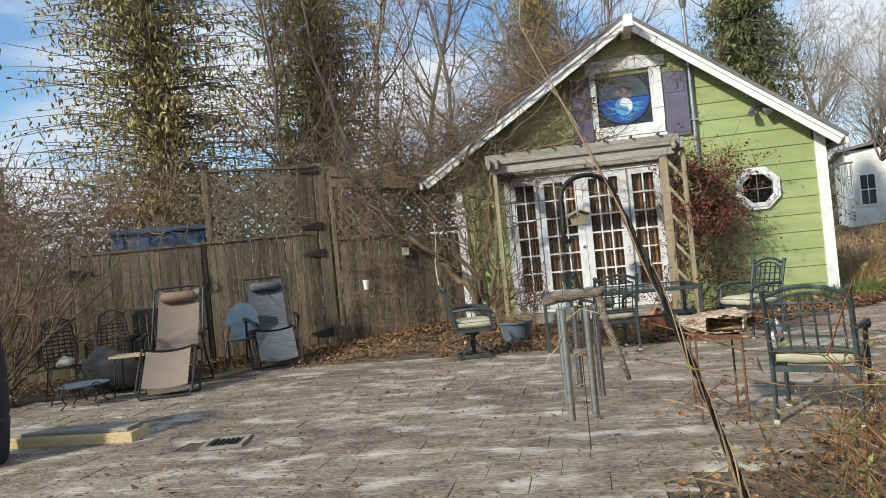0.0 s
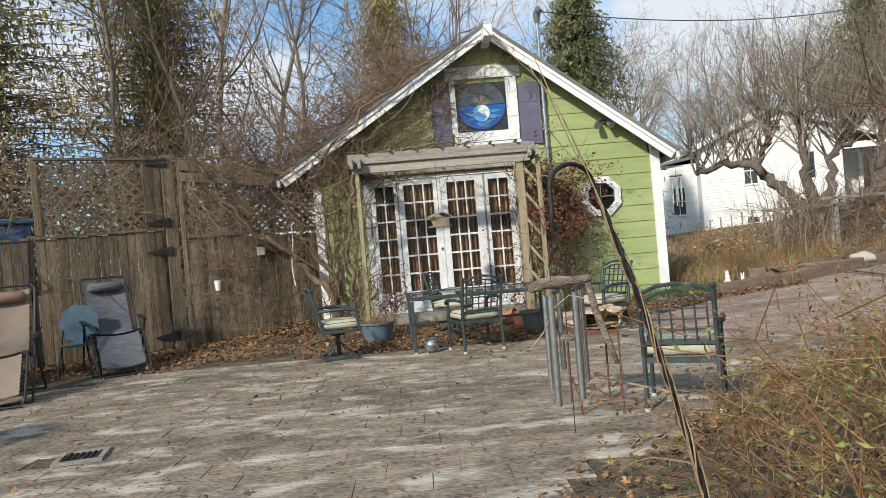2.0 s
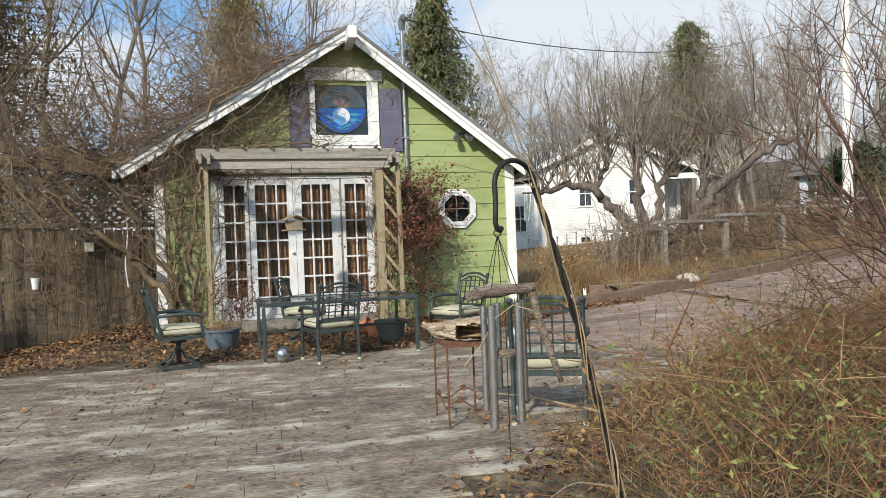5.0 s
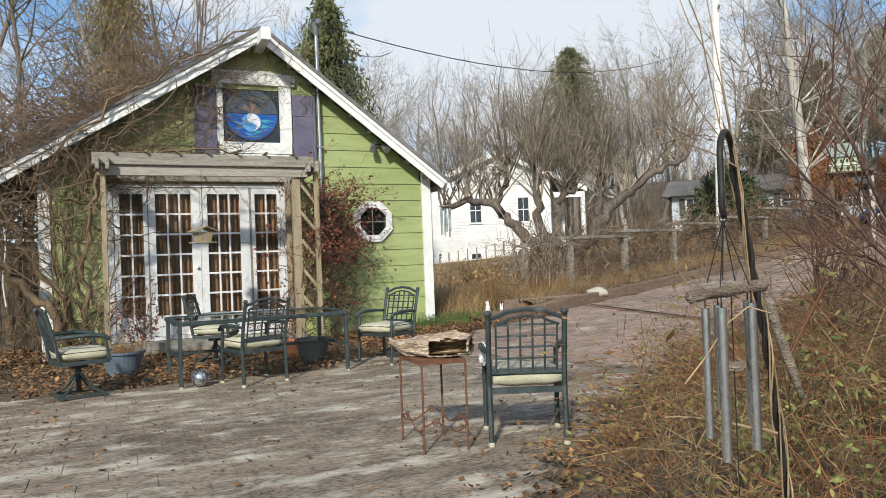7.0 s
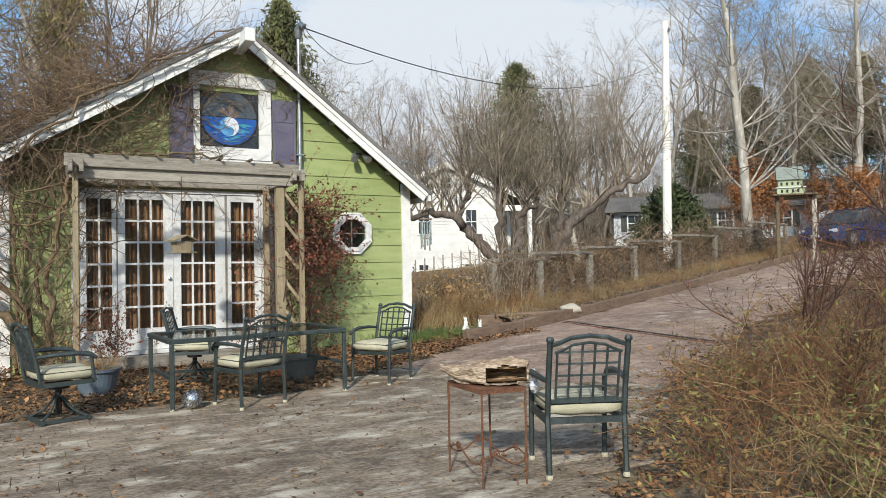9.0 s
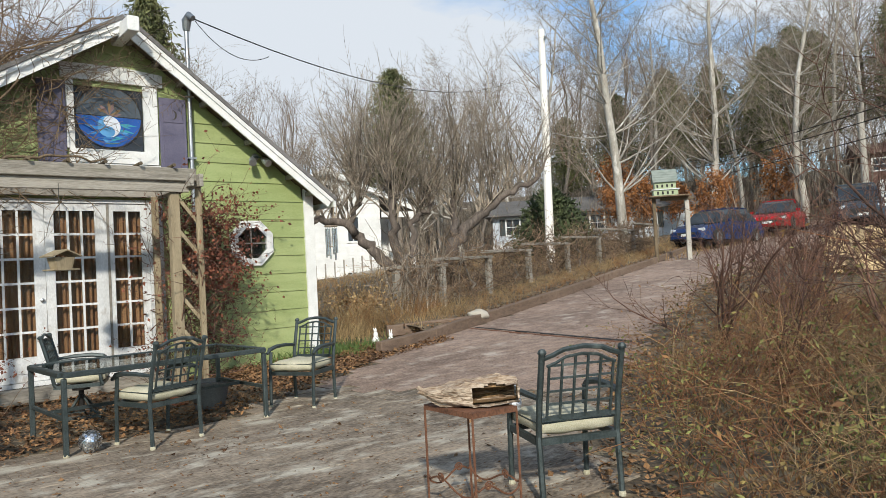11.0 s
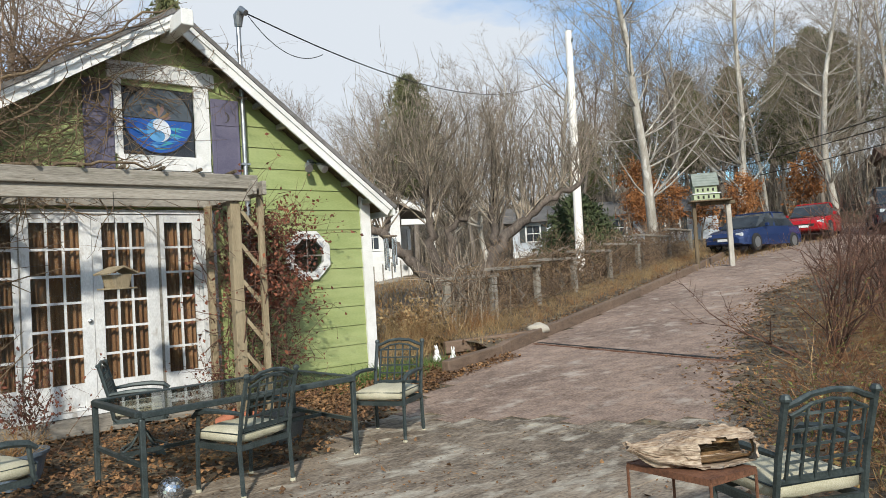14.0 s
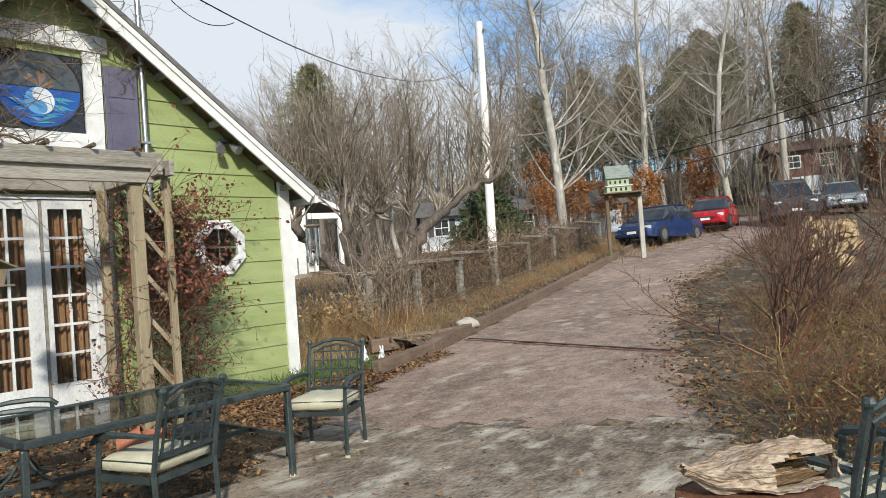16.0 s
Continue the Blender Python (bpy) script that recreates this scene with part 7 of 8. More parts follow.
hy = thing("hydrangea", "dry tan hydrangea bush with old flower heads", "shrub", pose(5.6, 13.7, ground_z(5.6, 13.7)))
segs = []
tangle(segs, 90, lambda r: ((r.gauss(0, 0.12), r.gauss(0, 0.12), 0), (r.gauss(0, 0.45), r.gauss(0, 0.45), 1)), 0.85, 0.0, 0.005, vrnd)
tagged(part("stem_tangle", seg_mesh("stem_tangle", segs, DRYGRASS, 3), DRYGRASS, hy), kind="stuff")
tagged(part("flower_head_mass", leaf_mesh("flower_head_mass", [s[3:6] for s in segs if s[5] > 0.5] * 4, DRYGRASS, 0.04, 6, 1.2, 0, 0.06), DRYGRASS, hy), kind="stuff")


# ---- grape arbour along the drive ----
GVX = [8.05, 10.1, 12.3, 14.97, 17.7, 21.5, 24.8]
arb = thing("grape_arbour", "weathered post and rail grape arbour along the drive", "fence")
arnd = random.Random(8)
tops = []
for k, x in enumerate([7.0] + GVX):
    y = 14.05 + 0.338 * (x - 7.45) + (0.6 if k == 0 else 0)
    z = ground_z(x, y)
    tops.append(Vector((x, y, z + 1.06)))
    part("post", Geo().box(x - 0.07, x + 0.07, y - 0.06, y + 0.06, z - 0.1, z + 1.06, 0.01), GREYWOOD, arb)
for k in range(len(tops) - 1):
    a, b = tops[k].copy(), tops[k + 1].copy()
    d = (b - a).normalized()
    b.z = a.z = b.z + 0.02
    part("top_rail", Geo().bar(a - d * 0.25, b + d * 0.12, 0.15, 0.065, bevel=0.006), GREYWOOD, arb)
    if k:
        part("low_rail", Geo().bar(tops[k] + Vector((0, 0.03, -0.8)), tops[k + 1] + Vector((0, 0.03, -0.8)), 0.06, 0.1, bevel=0.006), OLDWOOD, arb)
gv = thing("grape_vine", "bare tangled grape vines on the arbour", "climbing plant")


def on_arbour(r):
    x = r.uniform(6.6, 24)
    y = 14.05 + 0.338 * (x - 7.45) + r.gauss(0.25, 0.3)
    return (x, y, ground_z(x, y) + 1.25 * r.random() ** 1.2), (r.gauss(0, 1), r.gauss(0, 0.5), r.gauss(0.2, 0.7))


def suckers(r):
    """Pale upright shoots round the foot of the apple tree, by the first posts."""
    x = r.gauss(7.35, 0.5)
    y = 14.3 + 0.338 * (x - 7.45) + r.gauss(0.2, 0.3)
    return (x, y, ground_z(x, y) - 0.02), (r.gauss(0, 0.16), r.gauss(0, 0.16), 1)


segs = []
tangle(segs, 2100, on_arbour, 1.1, -0.02, 0.009, arnd)
pale = []
tangle(pale, 90, suckers, 1.5, 0.04, 0.013, arnd, 0.10)
tagged(part("sucker_growth", seg_mesh("sucker_growth", pale, GREYTWIG, 4), GREYTWIG, gv), "pale upright shoot growth", kind="stuff")
tagged(part("stem_tangle", seg_mesh("stem_tangle", segs, TWIG, 3), TWIG, gv), kind="stuff")
for k in range(7):
    x = 7.0 + 2.3 * k
    y = 14.2 + 0.338 * (x - 7.45)
    sg = []
    vine_run(arnd, sg, [(x, y, ground_z(x, y) - 0.05), (x + 0.1, y, ground_z(x, y) + 0.6), (x - 0.2, y, ground_z(x, y) + 1.3), (x + 0.9, y + 0.2, ground_z(x, y) + 1.45)], 0.035, 0.012, 0.04)
    part("trunk", Geo().tube([Vector(q[0:3]) for q in sg], [q[6] for q in sg], 7), BARK, gv, smooth=True)

# timber kerb along the raised bed
KERB = paint("brown_timber_kerb", (0.12, 0.08, 0.055), (0.23, 0.16, 0.115), 6, 0.9, bump=0.4, stretch=(0.5, 3, 3), vary=0.15)
kb = thing("timber_kerb", "brown timber kerb edging the raised bed", "kerb")
kp = [(4.45, 11.55), (5.75, 11.8), (6.2, 12.05)]
for k in range(11):
    kp.append((6.9 + 2.1 * k, drive_high(6.9 + 2.1 * k) + 0.02))
for a, b in zip(kp, kp[1:]):
    part("timber", Geo().bar((*a, ground_z(*a) + 0.09), (*b, ground_z(*b) + 0.09), 0.14, 0.2, bevel=0.012), KERB, kb)
part("timber", Geo().bar((5.6, 12.95, ground_z(5.6, 12.95) + 0.1), (7.1, 12.35, ground_z(7.1, 12.35) + 0.1), 0.13, 0.2, bevel=0.012), KERB, kb)
# raised soil of the bed behind the kerb
bx = [5.9 + 0.7 * k for k in range(30)]
bvs = []
for x in bx:
    for q, dz in ((0.06, 0.05), (0.5, 0.16), (1.6, 0.20), (2.8, 0.10), (3.6, -0.1)):
        y = drive_high(x) + q
        bvs.append((x, y, ground_z(x, y) + dz + 0.03 * noise.noise((x, y, 0))))
structure("raised_bed", Geo().add(bvs, [(5 * i + j, 5 * i + 5 + j, 5 * i + 6 + j, 5 * i + 1 + j) for i in range(len(bx) - 1) for j in range(4)]), SOIL, "raised soil bed with leaves along the drive", "ground", smooth=True)


# ---- far buildings ----
CLAP = paint("white_clapboard", (0.62, 0.62, 0.60), (0.78, 0.78, 0.76), 3, 0.7, bump=0.1, vary=0.05)
GREYCLAP = paint("pale_grey_clapboard", (0.46, 0.50, 0.54), (0.60, 0.64, 0.68), 3, 0.7, bump=0.1, vary=0.04)
BROWNWALL = paint("red_brown_boards", (0.10, 0.05, 0.04), (0.17, 0.09, 0.07), 3, 0.8, bump=0.2, vary=0.05, stretch=(4, 4, 0.3))
SHUTGREEN = paint("dark_shutter", (0.03, 0.04, 0.04), (0.06, 0.07, 0.07), 4, 0.7, bump=0, vary=0)
DARKGLASS = paint("dark_window_glass", (0.02, 0.025, 0.03), (0.05, 0.06, 0.07), 2, 0.08, bump=0, vary=0.1)


def clad_wall(parent, x0, x1, z0, z1, y, mat, step=0.16, gable=None):
    """Overlapping courses on a wall that faces -y; gable: x and z of the peak."""
    g = Geo()
    z = z0
    while z < (gable[1] if gable else z1) - 0.02:
        zb = min(z + step, gable[1] if gable else z1)
        def ends(q):
            if gable and q > z1:
                f = (gable[1] - q) / (gable[1] - z1)
                return gable[0] + (x0 - gable[0]) * f, gable[0] + (x1 - gable[0]) * f
            return x0, x1
        (a0, a1), (b0, b1) = ends(z), ends(zb)
        g.add([(a0, y - 0.02, z), (a1, y - 0.02, z), (b1, y, zb), (b0, y, zb), (a0, y, z), (a1, y, z)], [(0, 1, 2, 3), (0, 4, 5, 1)])
        z = zb
    tagged(part("clapboard_cladding", g, mat, parent), kind="stuff")


def far_window(parent, x0, x1, z0, z1, y, trim, shutters=False):
    w = part("window", Geo().ring([(x0 - 0.09, z0 - 0.09), (x1 + 0.09, z0 - 0.09), (x1 + 0.09, z1 + 0.09), (x0 - 0.09, z1 + 0.09)], [(x0, z0), (x1, z0), (x1, z1), (x0, z1)], y - 0.07, y - 0.022), trim, parent)
    part("pane", Geo().box(x0, x1, y - 0.035, y - 0.025, z0, z1), DARKGLASS, w)
    zm = (z0 + z1) / 2
    part("sash_bar", Geo().box(x0, x1, y - 0.055, y - 0.036, zm - 0.025, zm + 0.025).box((x0 + x1) / 2 - 0.015, (x0 + x1) / 2 + 0.015, y - 0.05, y - 0.037, z0, z1), trim, w)
    if shutters:
        for s, xx in ((-1, x0 - 0.1), (1, x1 + 0.1)):
            part("shutter", Geo().box(min(xx, xx + s * 0.35), max(xx, xx + s * 0.35), y - 0.06, y - 0.022, z0 - 0.05, z1 + 0.05), SHUTGREEN, w)


wh = thing("white_house", "two-storey white clapboard house with a gable and a porch", "house", pose(17.3, 35.6, 0.3, 0, 0, -14))
part("wall", Geo().prism([(-3.1, 0), (3.6, 0), (3.6, 5.35), (0.5, 6.6), (-3.1, 5.0)], 0, 9), CLAP, wh)
part("side_wing", Geo().box(-5.0, -3.12, 1.2, 8, 0, 4.25), CLAP, wh)
clad_wall(wh, -5.0, -3.12, 0, 4.25, 1.198, CLAP)
clad_wall(wh, -3.1, 3.6, 0, 5.0, -0.002, CLAP, gable=(0.5, 6.6))
part("side_roof", Geo().prism([(-5.3, 4.2), (-3.11, 4.5), (-3.11, 4.64), (-5.3, 4.34)], 0.9, 8.3), ROOFING, wh)
for ex, ez in ((-3.45, 4.82), (5.6, 4.52)):
    slope_roof = part("roof", Geo().prism([(0.5, 6.62), (ex, ez), (ex, ez + 0.13), (0.5, 6.76)], -0.35, 9.35), ROOFING, wh)
    part("rake", Geo().prism([(0.5, 6.47), (ex, ez - 0.12), (ex, ez + 0.14), (0.5, 6.78)], -0.40, -0.355), WHITE, slope_roof)
for x0, x1, z0, z1 in ((-1.0, -0.4, 2.85, 4.15), (1.7, 2.3, 2.85, 4.15), (0.3, 0.85, 5.35, 5.9), (-1.0, -0.5, 0.55, 1.15), (1.6, 2.1, 0.55, 1.15)):
    far_window(wh, x0, x1, z0, z1, -0.002, WHITE)
far_window(wh, -4.4, -3.8, 1.6, 3.0, 1.198, WHITE)
part("porch_beam", Geo().box(3.62, 5.5, -0.3, -0.12, 4.1, 4.4), WHITE, wh)
for y in (-0.2, 3.2):
    part("porch_post", Geo().box(5.3, 5.5, y - 0.1, y + 0.1, 0.9, 4.095), WHITE, wh)
part("porch_floor", Geo().box(3.61, 5.6, -0.4, 3.4, 0.0, 0.9), GREYWOOD, wh)
part("porch_door", Geo().box(3.9, 4.7, 3.42, 3.5, 0.9, 2.9), TERRA, wh, "red porch door")
part("porch_wall", Geo().box(3.61, 5.6, 3.52, 3.7, 0.9, 4.3), CLAP, wh)
part("ramp", Geo().add([(-3.5, -1.3, 0.2), (3.2, -1.3, 1.3), (3.2, -0.1, 1.3), (-3.5, -0.1, 0.2), (-3.5, -1.3, 0.0), (3.2, -1.3, 1.1), (3.2, -0.1, 1.1), (-3.5, -0.1, 0.0)], [(0, 1, 2, 3), (7, 6, 5, 4), (0, 4, 5, 1), (1, 5, 6, 2), (2, 6, 7, 3), (3, 7, 4, 0)]), GREYWOOD, wh)
for k in range(14):
    x = -3.5 + 0.5 * k
    part("ramp_baluster", Geo().box(x - 0.03, x + 0.03, -1.3, -1.24, 0.2 + 0.164 * (x + 3.5), 1.1 + 0.164 * (x + 3.5)), GREYWOOD, wh)

rn = thing("ranch_house", "pale grey ranch house with a low roof and shuttered windows", "house", pose(30.2, 35.6, 1.9, 0, 0, -48))
part("wall", Geo().box(-0.0, 12.5, 0, 7, 0, 2.8), GREYCLAP, rn)
clad_wall(rn, 0, 12.5, 0.9, 2.8, -0.002, GREYCLAP, 0.2)
part("foundation", Geo().box(-0.03, 12.53, -0.03, -0.025, 0, 0.85), WHITE, rn)
part("roof", Geo().add([(-0.5, -0.6, 2.75), (13, -0.6, 2.75), (13, 3.5, 3.9), (-0.5, 3.5, 3.9), (13, 7.6, 2.75), (-0.5, 7.6, 2.75), (-0.5, -0.6, 2.62), (13, -0.6, 2.62), (13, 7.6, 2.62), (-0.5, 7.6, 2.62)], [(0, 1, 2, 3), (3, 2, 4, 5), (0, 6, 7, 1), (5, 4, 8, 9), (6, 9, 8, 7), (0, 3, 5, 9, 6), (1, 7, 8, 4, 2)]), ROOFING, rn)
for x0 in (0.9, 3.3, 6.2, 9.4):
    far_window(rn, x0, x0 + 0.8, 1.45, 2.4, -0.025, WHITE, True)
part("basement_door", Geo().box(1.0, 2.6, -0.06, -0.03, 0.0, 0.75), WHITE, rn)

br = thing("brown_house", "red-brown board house with a white garage door on the hill", "house", pose(45.5, 18.5, ground_z(45, 18) - 0.2, 0, 0, -62) @ Matrix.Scale(0.84, 4))
part("wall", Geo().box(-0.6, 4.2, 0, 6, -1, 4.2), BROWNWALL, br)
part("roof", Geo().add([(-1.1, -0.5, 4.1), (4.7, -0.5, 4.1), (4.7, 3.0, 5.2), (-1.1, 3.0, 5.2), (4.7, 6.5, 4.1), (-1.1, 6.5, 4.1)], [(0, 1, 2, 3), (3, 2, 4, 5), (0, 3, 5), (1, 4, 2), (0, 5, 4, 1)]), BROWNWALL, br)
part("garage_door", Geo().box(0.3, 3.2, -0.05, -0.005, 0.1, 2.2), WHITE, br)
for x0 in (0.0, 2.3):
    far_window(br, x0, x0 + 0.9, 2.9, 3.7, -0.01, WHITE)
br2 = copy_thing(br, pose(50, 10.5, ground_z(50, 10.5), 0, 0, -75))

# ---- parked cars ----
TYRE = paint("tyre_rubber", (0.015, 0.015, 0.015), (0.03, 0.03, 0.03), 8, 0.9, bump=0.1, vary=0)
LAMP = paint("headlight_plastic", (0.6, 0.62, 0.64), (0.75, 0.76, 0.78), 6, 0.15, 0.3, bump=0, vary=0)


def car(m, label, col, ln=4.3, wd=1.75, ht=1.45, suv=False):
    paintm = paint("car_paint", tuple(c * 0.9 for c in col), tuple(min(1, c * 1.1) for c in col), 2, 0.25, 0.2, bump=0, vary=0)
    c = thing("parked_car", label, "car", m, "parked cars")
    h1 = ht * 0.60
    def shell(sections):
        vs, fs = [], []
        for x, hw, z0, z1, tuck in sections:
            vs += [(x, -hw, z0), (x, -hw, z0 + (z1 - z0) * 0.55), (x, -hw + tuck, z1), (x, hw - tuck, z1), (x, hw, z0 + (z1 - z0) * 0.55), (x, hw, z0)]
        for i in range(len(sections) - 1):
            for k in range(6):
                fs.append((i * 6 + k, i * 6 + (k + 1) % 6, i * 6 + 6 + (k + 1) % 6, i * 6 + 6 + k))
        fs += [tuple(range(5, -1, -1)), tuple(range((len(sections) - 1) * 6, len(sections) * 6))]
        return Geo().add(vs, fs)
    L, W = ln / 2, wd / 2
    part("body", shell([(-L, W * 0.82, 0.35, h1 * 0.85, 0.1), (-L + 0.15, W * 0.95, 0.25, h1 * 0.98, 0.08), (-L * 0.5, W, 0.22, h1 + 0.03, 0.06), (L * 0.25, W, 0.22, h1 + 0.02, 0.06), (L * 0.7, W * 0.97, 0.24, h1 * 0.92, 0.1), (L - 0.12, W * 0.9, 0.26, h1 * 0.78, 0.14), (L, W * 0.75, 0.32, h1 * 0.62, 0.12)]), paintm, c, smooth=False)
    back = -L + (0.12 if suv else 0.5)
    part("glasshouse", shell([(back, W * 0.88, h1, h1 + 0.04, 0.02), (back + (0.2 if suv else 0.55), W * 0.86, h1, ht - 0.03, 0.14), (0.1, W * 0.86, h1, ht - 0.025, 0.14), (L * 0.28, W * 0.86, h1, h1 + (ht - h1) * 0.72, 0.12), (L * 0.5, W * 0.86, h1 - 0.02, h1 + 0.03, 0.03)]), DARKGLASS, c)
    part("roof_panel", shell([(back + (0.22 if suv else 0.6), W * 0.73, ht - 0.04, ht, 0.06), (-0.2, W * 0.74, ht - 0.035, ht + 0.015, 0.06), (0.15, W * 0.72, ht - 0.045, ht - 0.005, 0.06)]), paintm, c)
    for s in (-1, 1):
        for x in (-L * 0.62, L * 0.62):
            wl_ = part("wheel", Geo().lathe([(0.2, -0.1), (0.31, -0.1), (0.33, -0.07), (0.33, 0.07), (0.31, 0.1), (0.2, 0.1)], 20), TYRE, c)
            wl_.matrix_basis = pose(x, s * (W - 0.07), 0.33, 90, 0, 0)
            part("rim", Geo().lathe([(0.01, -0.105), (0.2, -0.105), (0.2, 0.105), (0.01, 0.105)], 16), STEEL, wl_)
        hl = part("headlight", Geo().bar((L - 0.10, s * W * 0.55, h1 * 0.68), (L - 0.14, s * W * 0.85, h1 * 0.70), 0.12, 0.14, bevel=0.02), LAMP, c)
        part("mirror", Geo().obox(pose(L * 0.32, s * (W + 0.08), h1 + 0.08), 0.1, 0.16, 0.12, 0.02), paintm, c)
        part("pillar", Geo().bar((-0.15, s * W * 0.87, h1), (-0.2, s * W * 0.76, ht - 0.04), 0.06, 0.05), paintm, c)
    part("grille", Geo().box(L - 0.02, L + 0.012, -W * 0.45, W * 0.45, 0.45, h1 * 0.62, 0.01), TYRE, c)
    part("number_plate", Geo().box(L + 0.0135, L + 0.025, -0.2, 0.2, 0.40, 0.5), WHITE, c)
    return c


def car_at(x, y, heading):
    return pose(x, y, ground_z(x, y), 0, 0, heading)


car(car_at(25.6, 17.6, 178), "dark blue parked car at the top of the drive", (0.02, 0.04, 0.12), 4.5, 1.78, 1.5)
car(car_at(30.2, 17.2, 192), "red parked car at the top of the drive", (0.45, 0.015, 0.02), 4.0, 1.72, 1.48)
car(car_at(31.4, 14.4, 205), "dark parked off-road car with pale sides", (0.05, 0.06, 0.075), 4.6, 1.9, 1.85, True)
car(car_at(36.0, 13.4, 200), "silver-blue parked car behind the woodpile", (0.30, 0.34, 0.38), 4.4, 1.76, 1.45)

# ---- poles, wires, martin house, woodpile ----
# wood raised to near-white: the strong sun on the pole is in its colour
SUNLITPOLE = paint("sunlit_pole_wood", (0.78, 0.74, 0.68), (0.90, 0.87, 0.82), 3, 0.85, bump=0.3, stretch=(4, 4, 0.2), vary=0.05)
up = thing("utility_pole", "tall wooden utility pole with wires, coloured as bright as in full sun", "utility pole", pose(21.3, 22.9, ground_z(21.3, 22.9), 0, 1.2, 0))
part("pole", Geo().tube([(0, 0, -0.2), (0, 0, 5), (0, 0, 10.1)], [0.19, 0.17, 0.14], 12), SUNLITPOLE, up)
part("insulator", Geo().tube([(0, -0.15, 9.6), (0, -0.22, 9.75)], 0.05, 8), STEEL, up)
up2 = thing("utility_pole", "pale wooden utility pole among the trees", "utility pole", pose(38.3, 16.4, ground_z(38.3, 16.4), 0, -2, 0))
part("pole", Geo().tube([(0, 0, -0.2), (0, 0, 8.3 - ground_z(38.3, 16.4))], [0.19, 0.16], 12), PALEBARK, up2)


def wire(a, b, sag, r=0.012):
    w = thing("overhead_wire", "black overhead wire slung between poles", "cable", None, "overhead wires")
    a, b = Vector(a), Vector(b)
    part("cable", Geo().tube([a + (b - a) * (k / 24) - Vector((0, 0, sag * 4 * (k / 24) * (1 - k / 24))) for k in range(25)], r, 5), BLACKIRON, w)


top1 = Vector((21.45, 22.9, ground_z(21.3, 22.9) + 8.6))
wire((2.1, 12.4, 5.22), top1, 1.15, 0.010)
wire((2.1, 12.4, 5.20), (3.4, 12.7, 4.95), 0.25, 0.006)
for dz in (0, -0.42, -1.1):
    wire((25.9, 4.8, 7.3 + dz), (48.9, 37.7, 8.4 + 1.3 * dz), 0.35, 0.022)
MARTIN = paint("pale_green_paint", (0.30, 0.36, 0.21), (0.44, 0.49, 0.33), 5, 0.7, bump=0.1, vary=0.05)
MROOF = paint("green_roof_paint", (0.16, 0.19, 0.165), (0.27, 0.30, 0.265), 5, 0.7, bump=0.1, vary=0.05)
mh = thing("martin_house", "large pale green multi-storey birdhouse on posts", "birdhouse", pose(19.3, 16.3, ground_z(19.3, 16.3), 0, 0, -50))
gzm = 3.45 - ground_z(19.3, 16.3)
part("post", Geo().box(-0.06, 0.06, 0.2, 0.32, 0, gzm, 0.01), OLDWOOD, mh)
part("platform", Geo().box(-0.15, 1.15, -0.12, 0.62, gzm + 0.001, gzm + 0.05, 0.01), OLDWOOD, mh)
part("lower_storey", Geo().box(-0.02, 0.78, -0.04, 0.54, gzm + 0.051, gzm + 0.24), MARTIN, mh)
part("balcony", Geo().box(-0.07, 0.83, -0.09, 0.59, gzm + 0.241, gzm + 0.27), WORNSHADEWHITE, mh)
part("upper_storey", Geo().box(0.03, 0.73, 0.02, 0.48, gzm + 0.271, gzm + 0.52), MARTIN, mh)
part("gable", Geo().add([(0.03, 0.0, gzm + 0.521), (0.73, 0.0, gzm + 0.521), (0.73, 0.5, gzm + 0.521), (0.03, 0.5, gzm + 0.521), (0.03, 0.25, gzm + 0.90), (0.73, 0.25, gzm + 0.90)], [(0, 1, 5, 4), (2, 3, 4, 5), (0, 4, 3), (1, 2, 5), (0, 3, 2, 1)]), MARTIN, mh)
for k in range(5):
    f0 = k / 5
    for s_ in (-1, 1):
        part("roof_board", Geo().bar((-0.03, 0.25 + s_ * (0.03 + 0.29 * f0), gzm + 0.905 - 0.44 * f0), (0.79, 0.25 + s_ * (0.03 + 0.29 * f0), gzm + 0.905 - 0.44 * f0), 0.12, 0.018, up=(0, s_ * 0.83, 0.62)), MROOF, mh)
for j in range(2):
    for k in range(4):
        y_ = -0.052 if j == 0 else 0.008
        part("entrance", Geo().box(0.09 + 0.16 * k, 0.15 + 0.16 * k, y_, y_ + 0.01, gzm + 0.09 + 0.24 * j, gzm + 0.19 + 0.24 * j), BLACKIRON, mh)
    for k in range(2):
        x_ = 0.781 if j == 0 else 0.731
        part("entrance", Geo().box(x_, x_ + 0.01, 0.1 + 0.2 * k, 0.16 + 0.2 * k, gzm + 0.09 + 0.24 * j, gzm + 0.19 + 0.24 * j), BLACKIRON, mh)
part("cross_bar", Geo().box(0.2, 1.3, 0.2, 0.3, gzm - 0.12, gzm - 0.002, 0.01), OLDWOOD, mh)
part("pale_post", Geo().box(1.0, 1.15, 0.18, 0.33, 0, gzm - 0.125, 0.01), PALEBARK, mh)
wrnd = random.Random(4)
for k in range(85):
    row = k // 12
    x = 17.6 + wrnd.uniform(-1.2, 1.2) * (1 - row / 9)
    y = 9.4 + wrnd.uniform(-0.5, 0.5)
    z = ground_z(x, y) + 0.09 + 0.15 * row
    lg_ = thing("firewood_log", "split pale firewood log on the woodpile", "firewood", pose(x, y, z, wrnd.uniform(-20, 20), wrnd.uniform(-25, 25), wrnd.uniform(0, 360)), "woodpile")
    part("split_log", Geo().prism([(-0.09, -0.06), (0.10, -0.07), (0.05, 0.09)], -0.2, 0.2), LUMBER, lg_)

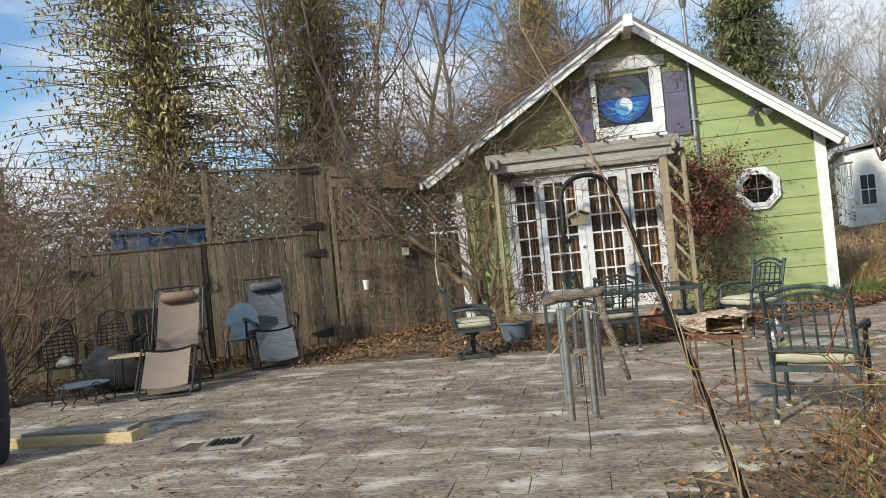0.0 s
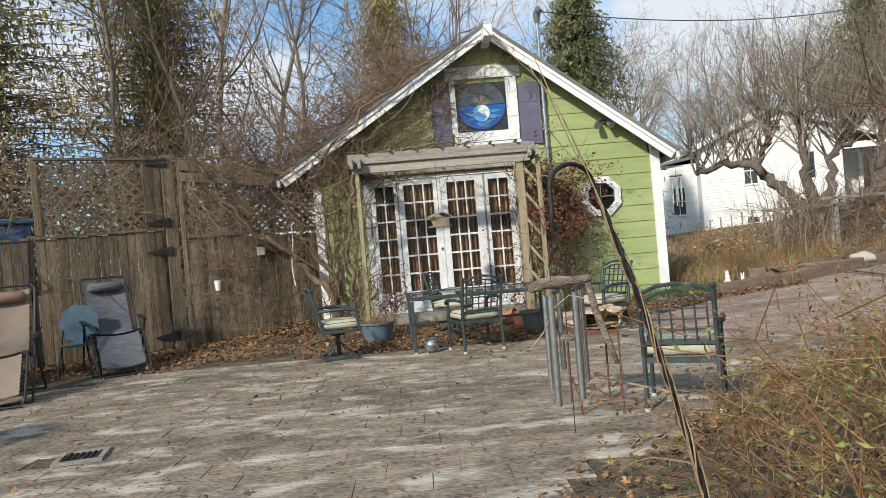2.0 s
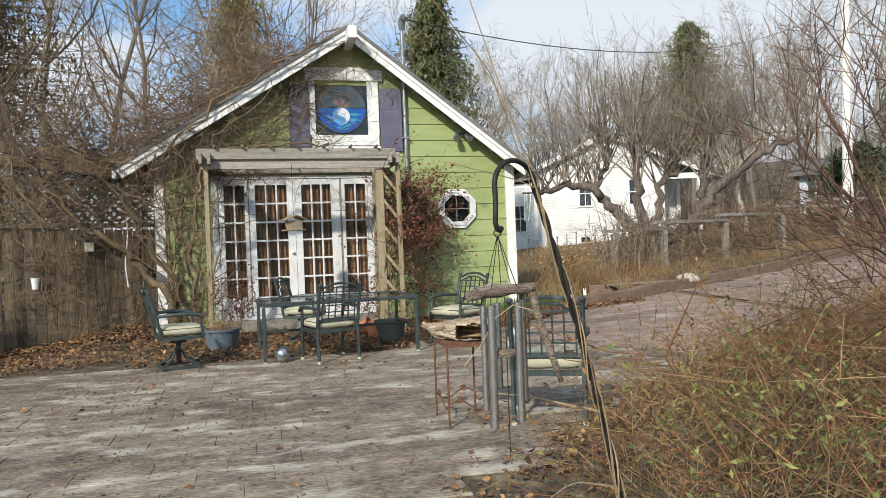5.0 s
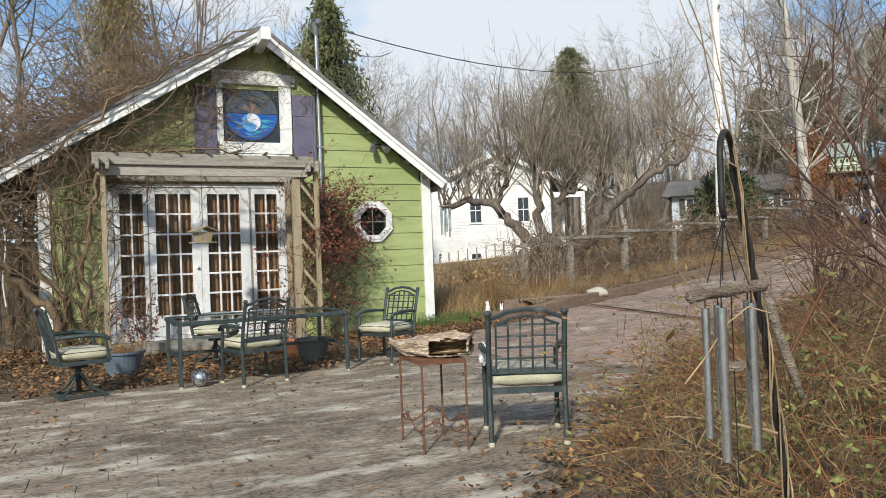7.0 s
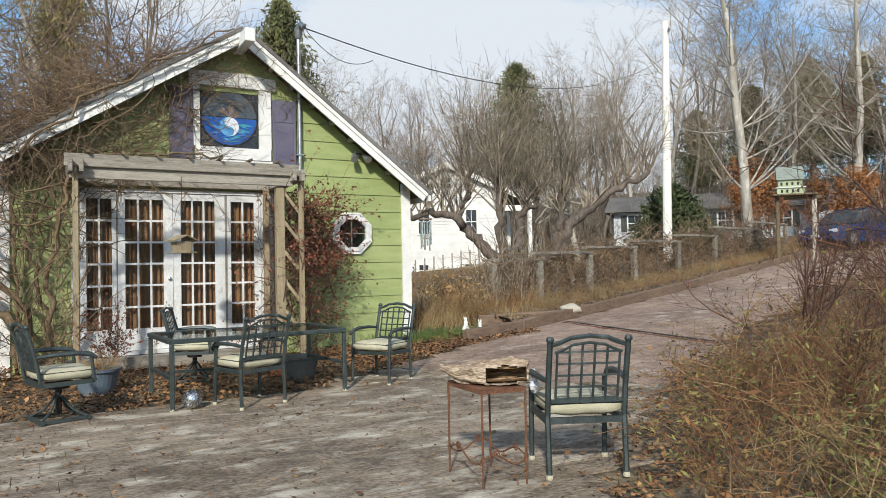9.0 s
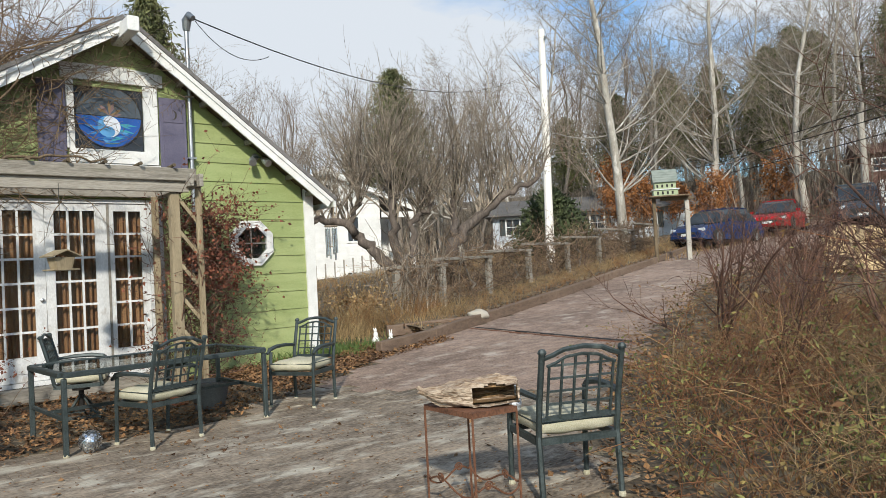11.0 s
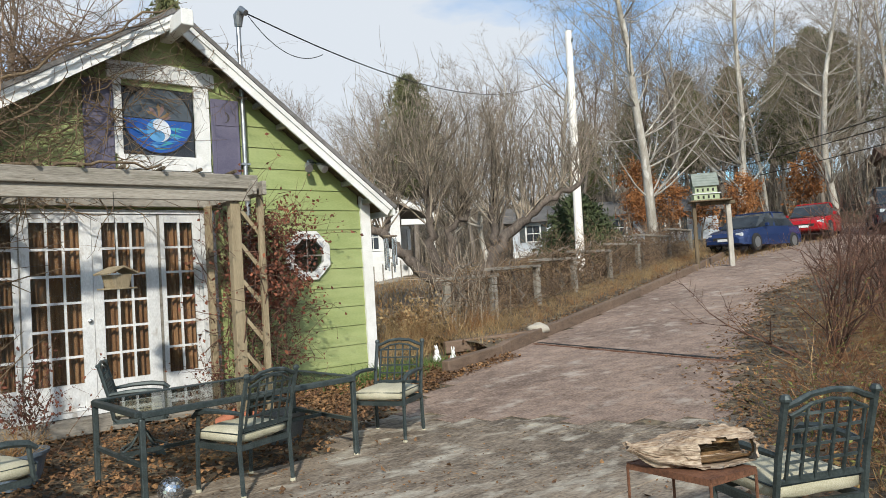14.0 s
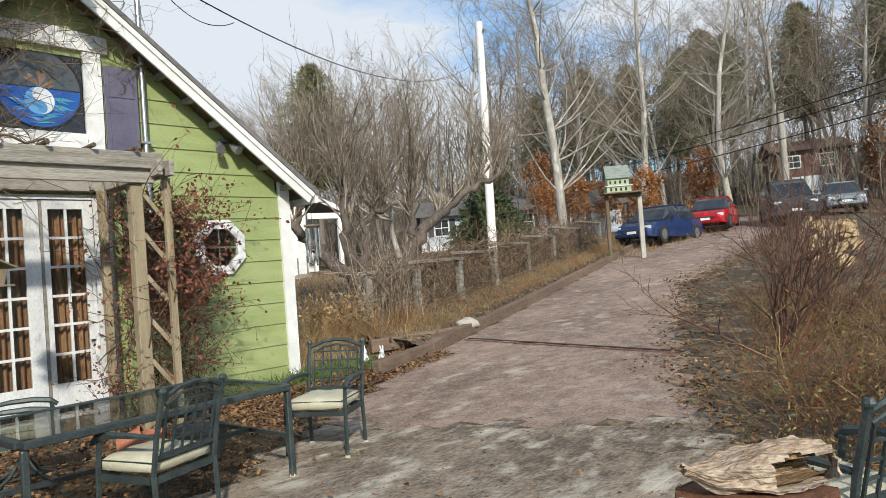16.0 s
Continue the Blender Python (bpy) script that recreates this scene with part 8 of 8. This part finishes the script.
ch = thing("drain_channel", "narrow iron drain channel across the drive", "drain")
for dx in (0.0, 0.13):
    part("channel_bar", Geo().add([p for k in range(9) for y in (8.5 + 0.46 * k,) for p in ((6.92 + dx, y, ground_z(6.92 + dx, y) + 0.006), (6.99 + dx, y, ground_z(6.99 + dx, y) + 0.006), (6.99 + dx, y, ground_z(6.99 + dx, y) - 0.03), (6.92 + dx, y, ground_z(6.92 + dx, y) - 0.03))],
                                  [(4 * k + q, 4 * k + (q + 1) % 4, 4 * k + 4 + (q + 1) % 4, 4 * k + 4 + q) for k in range(8) for q in range(4)]), BLACKIRON if dx else RUST, ch)


# ---- paving: the nearest slabs are parts, the rest one joined field ----
paving = thing("patio_paving", "weathered grey concrete paving slabs with stained patches", "paving", None, "", "structure")
prnd = random.Random(3)


def slab_geo(w, d, h, chip):
    g = Geo()
    b = 0.0025
    vs = []
    for z, i in ((-h, 0), (-b, 0), (0, b)):
        vs += [(-w + i, -d + i, z), (w - i - (chip if z == 0 else 0), -d + i, z), (w - i, -d + i + (chip if z == 0 else 0), z), (w - i, d - i, z), (-w + i, d - i, z)]
    fs = [(10, 11, 12, 13, 14)]
    for r in range(2):
        for k in range(5):
            fs.append((r * 5 + k, r * 5 + (k + 1) % 5, r * 5 + 5 + (k + 1) % 5, r * 5 + 5 + k))
    return g.add(vs, fs)


SW, SD = 0.45, 0.30
slabs = [slab_geo(SW / 2 - 0.0008, SD / 2 - 0.0008, 0.03, c).mesh("paving_slab", PAVER) for c in (0.0, 0.005, 0.012)]
rest_v, rest_f = [], []
near = 0
drive_v, drive_f = [], []
for j in range(-20, 60):
    for i in range(-24, 90):
        x = i * SW + SW * ((j * 0.381) % 1.0)
        y = 2.0 + j * SD
        if not on_paving(x, y):
            continue
        if (x + 2.93) ** 2 + (y - 5.36) ** 2 < 0.05:
            continue
        z = ground_z(x, y)
        tilt = (prnd.gauss(0, 0.22), prnd.gauss(0, 0.3), prnd.gauss(0, 0.2))
        drop = prnd.gauss(0, 0.0016)
        m = pose(x, y, z + drop, *tilt)
        if x > 5.0 or ground_z(x, y) > 0.03:
            k = len(drive_v)
            sx, sy = ground_z(x + 0.2, y) - ground_z(x - 0.2, y), ground_z(x, y + 0.2) - ground_z(x, y - 0.2)
            for a, b in ((-1, -1), (1, -1), (1, 1), (-1, 1)):
                drive_v.append((x + a * (SW / 2 - 0.003), y + b * (SD / 2 - 0.003), z + drop + a * sx * 0.55 + b * sy * 0.37))
            for a, b in ((-1, -1), (1, -1), (1, 1), (-1, 1)):
                drive_v.append((x + a * (SW / 2 - 0.002), y + b * (SD / 2 - 0.002), z - 0.03))
            drive_f += [(k, k + 1, k + 2, k + 3)] + [(k + 4 + q, k + 4 + (q + 1) % 4, k + (q + 1) % 4, k + q) for q in range(4)]
        elif -3.2 < x < 2.2 and 2.6 < y < 8.4 and near < 300:
            near += 1
            ob = new("paving_slab", prnd.choice(slabs))
            ob.parent = paving
            ob.matrix_basis = m
        else:
            me = slab_geo(SW / 2 - 0.0008, SD / 2 - 0.0008, 0.03, prnd.choice((0.0, 0.006, 0.014)))
            k = len(rest_v)
            rest_v += [tuple(m @ Vector(p)) for p in me.v]
            rest_f += [tuple(q + k for q in f) for f in me.f]
tagged(part("outer_paving_field", Geo().add(rest_v, rest_f), PAVER, paving), kind="stuff")
drive = thing("drive_paving", "pinkish brown paved drive climbing between the beds", "paving", None, "", "structure")
tagged(part("drive_paving_field", Geo().add(drive_v, drive_f), DRIVEPAVER, drive), kind="stuff")
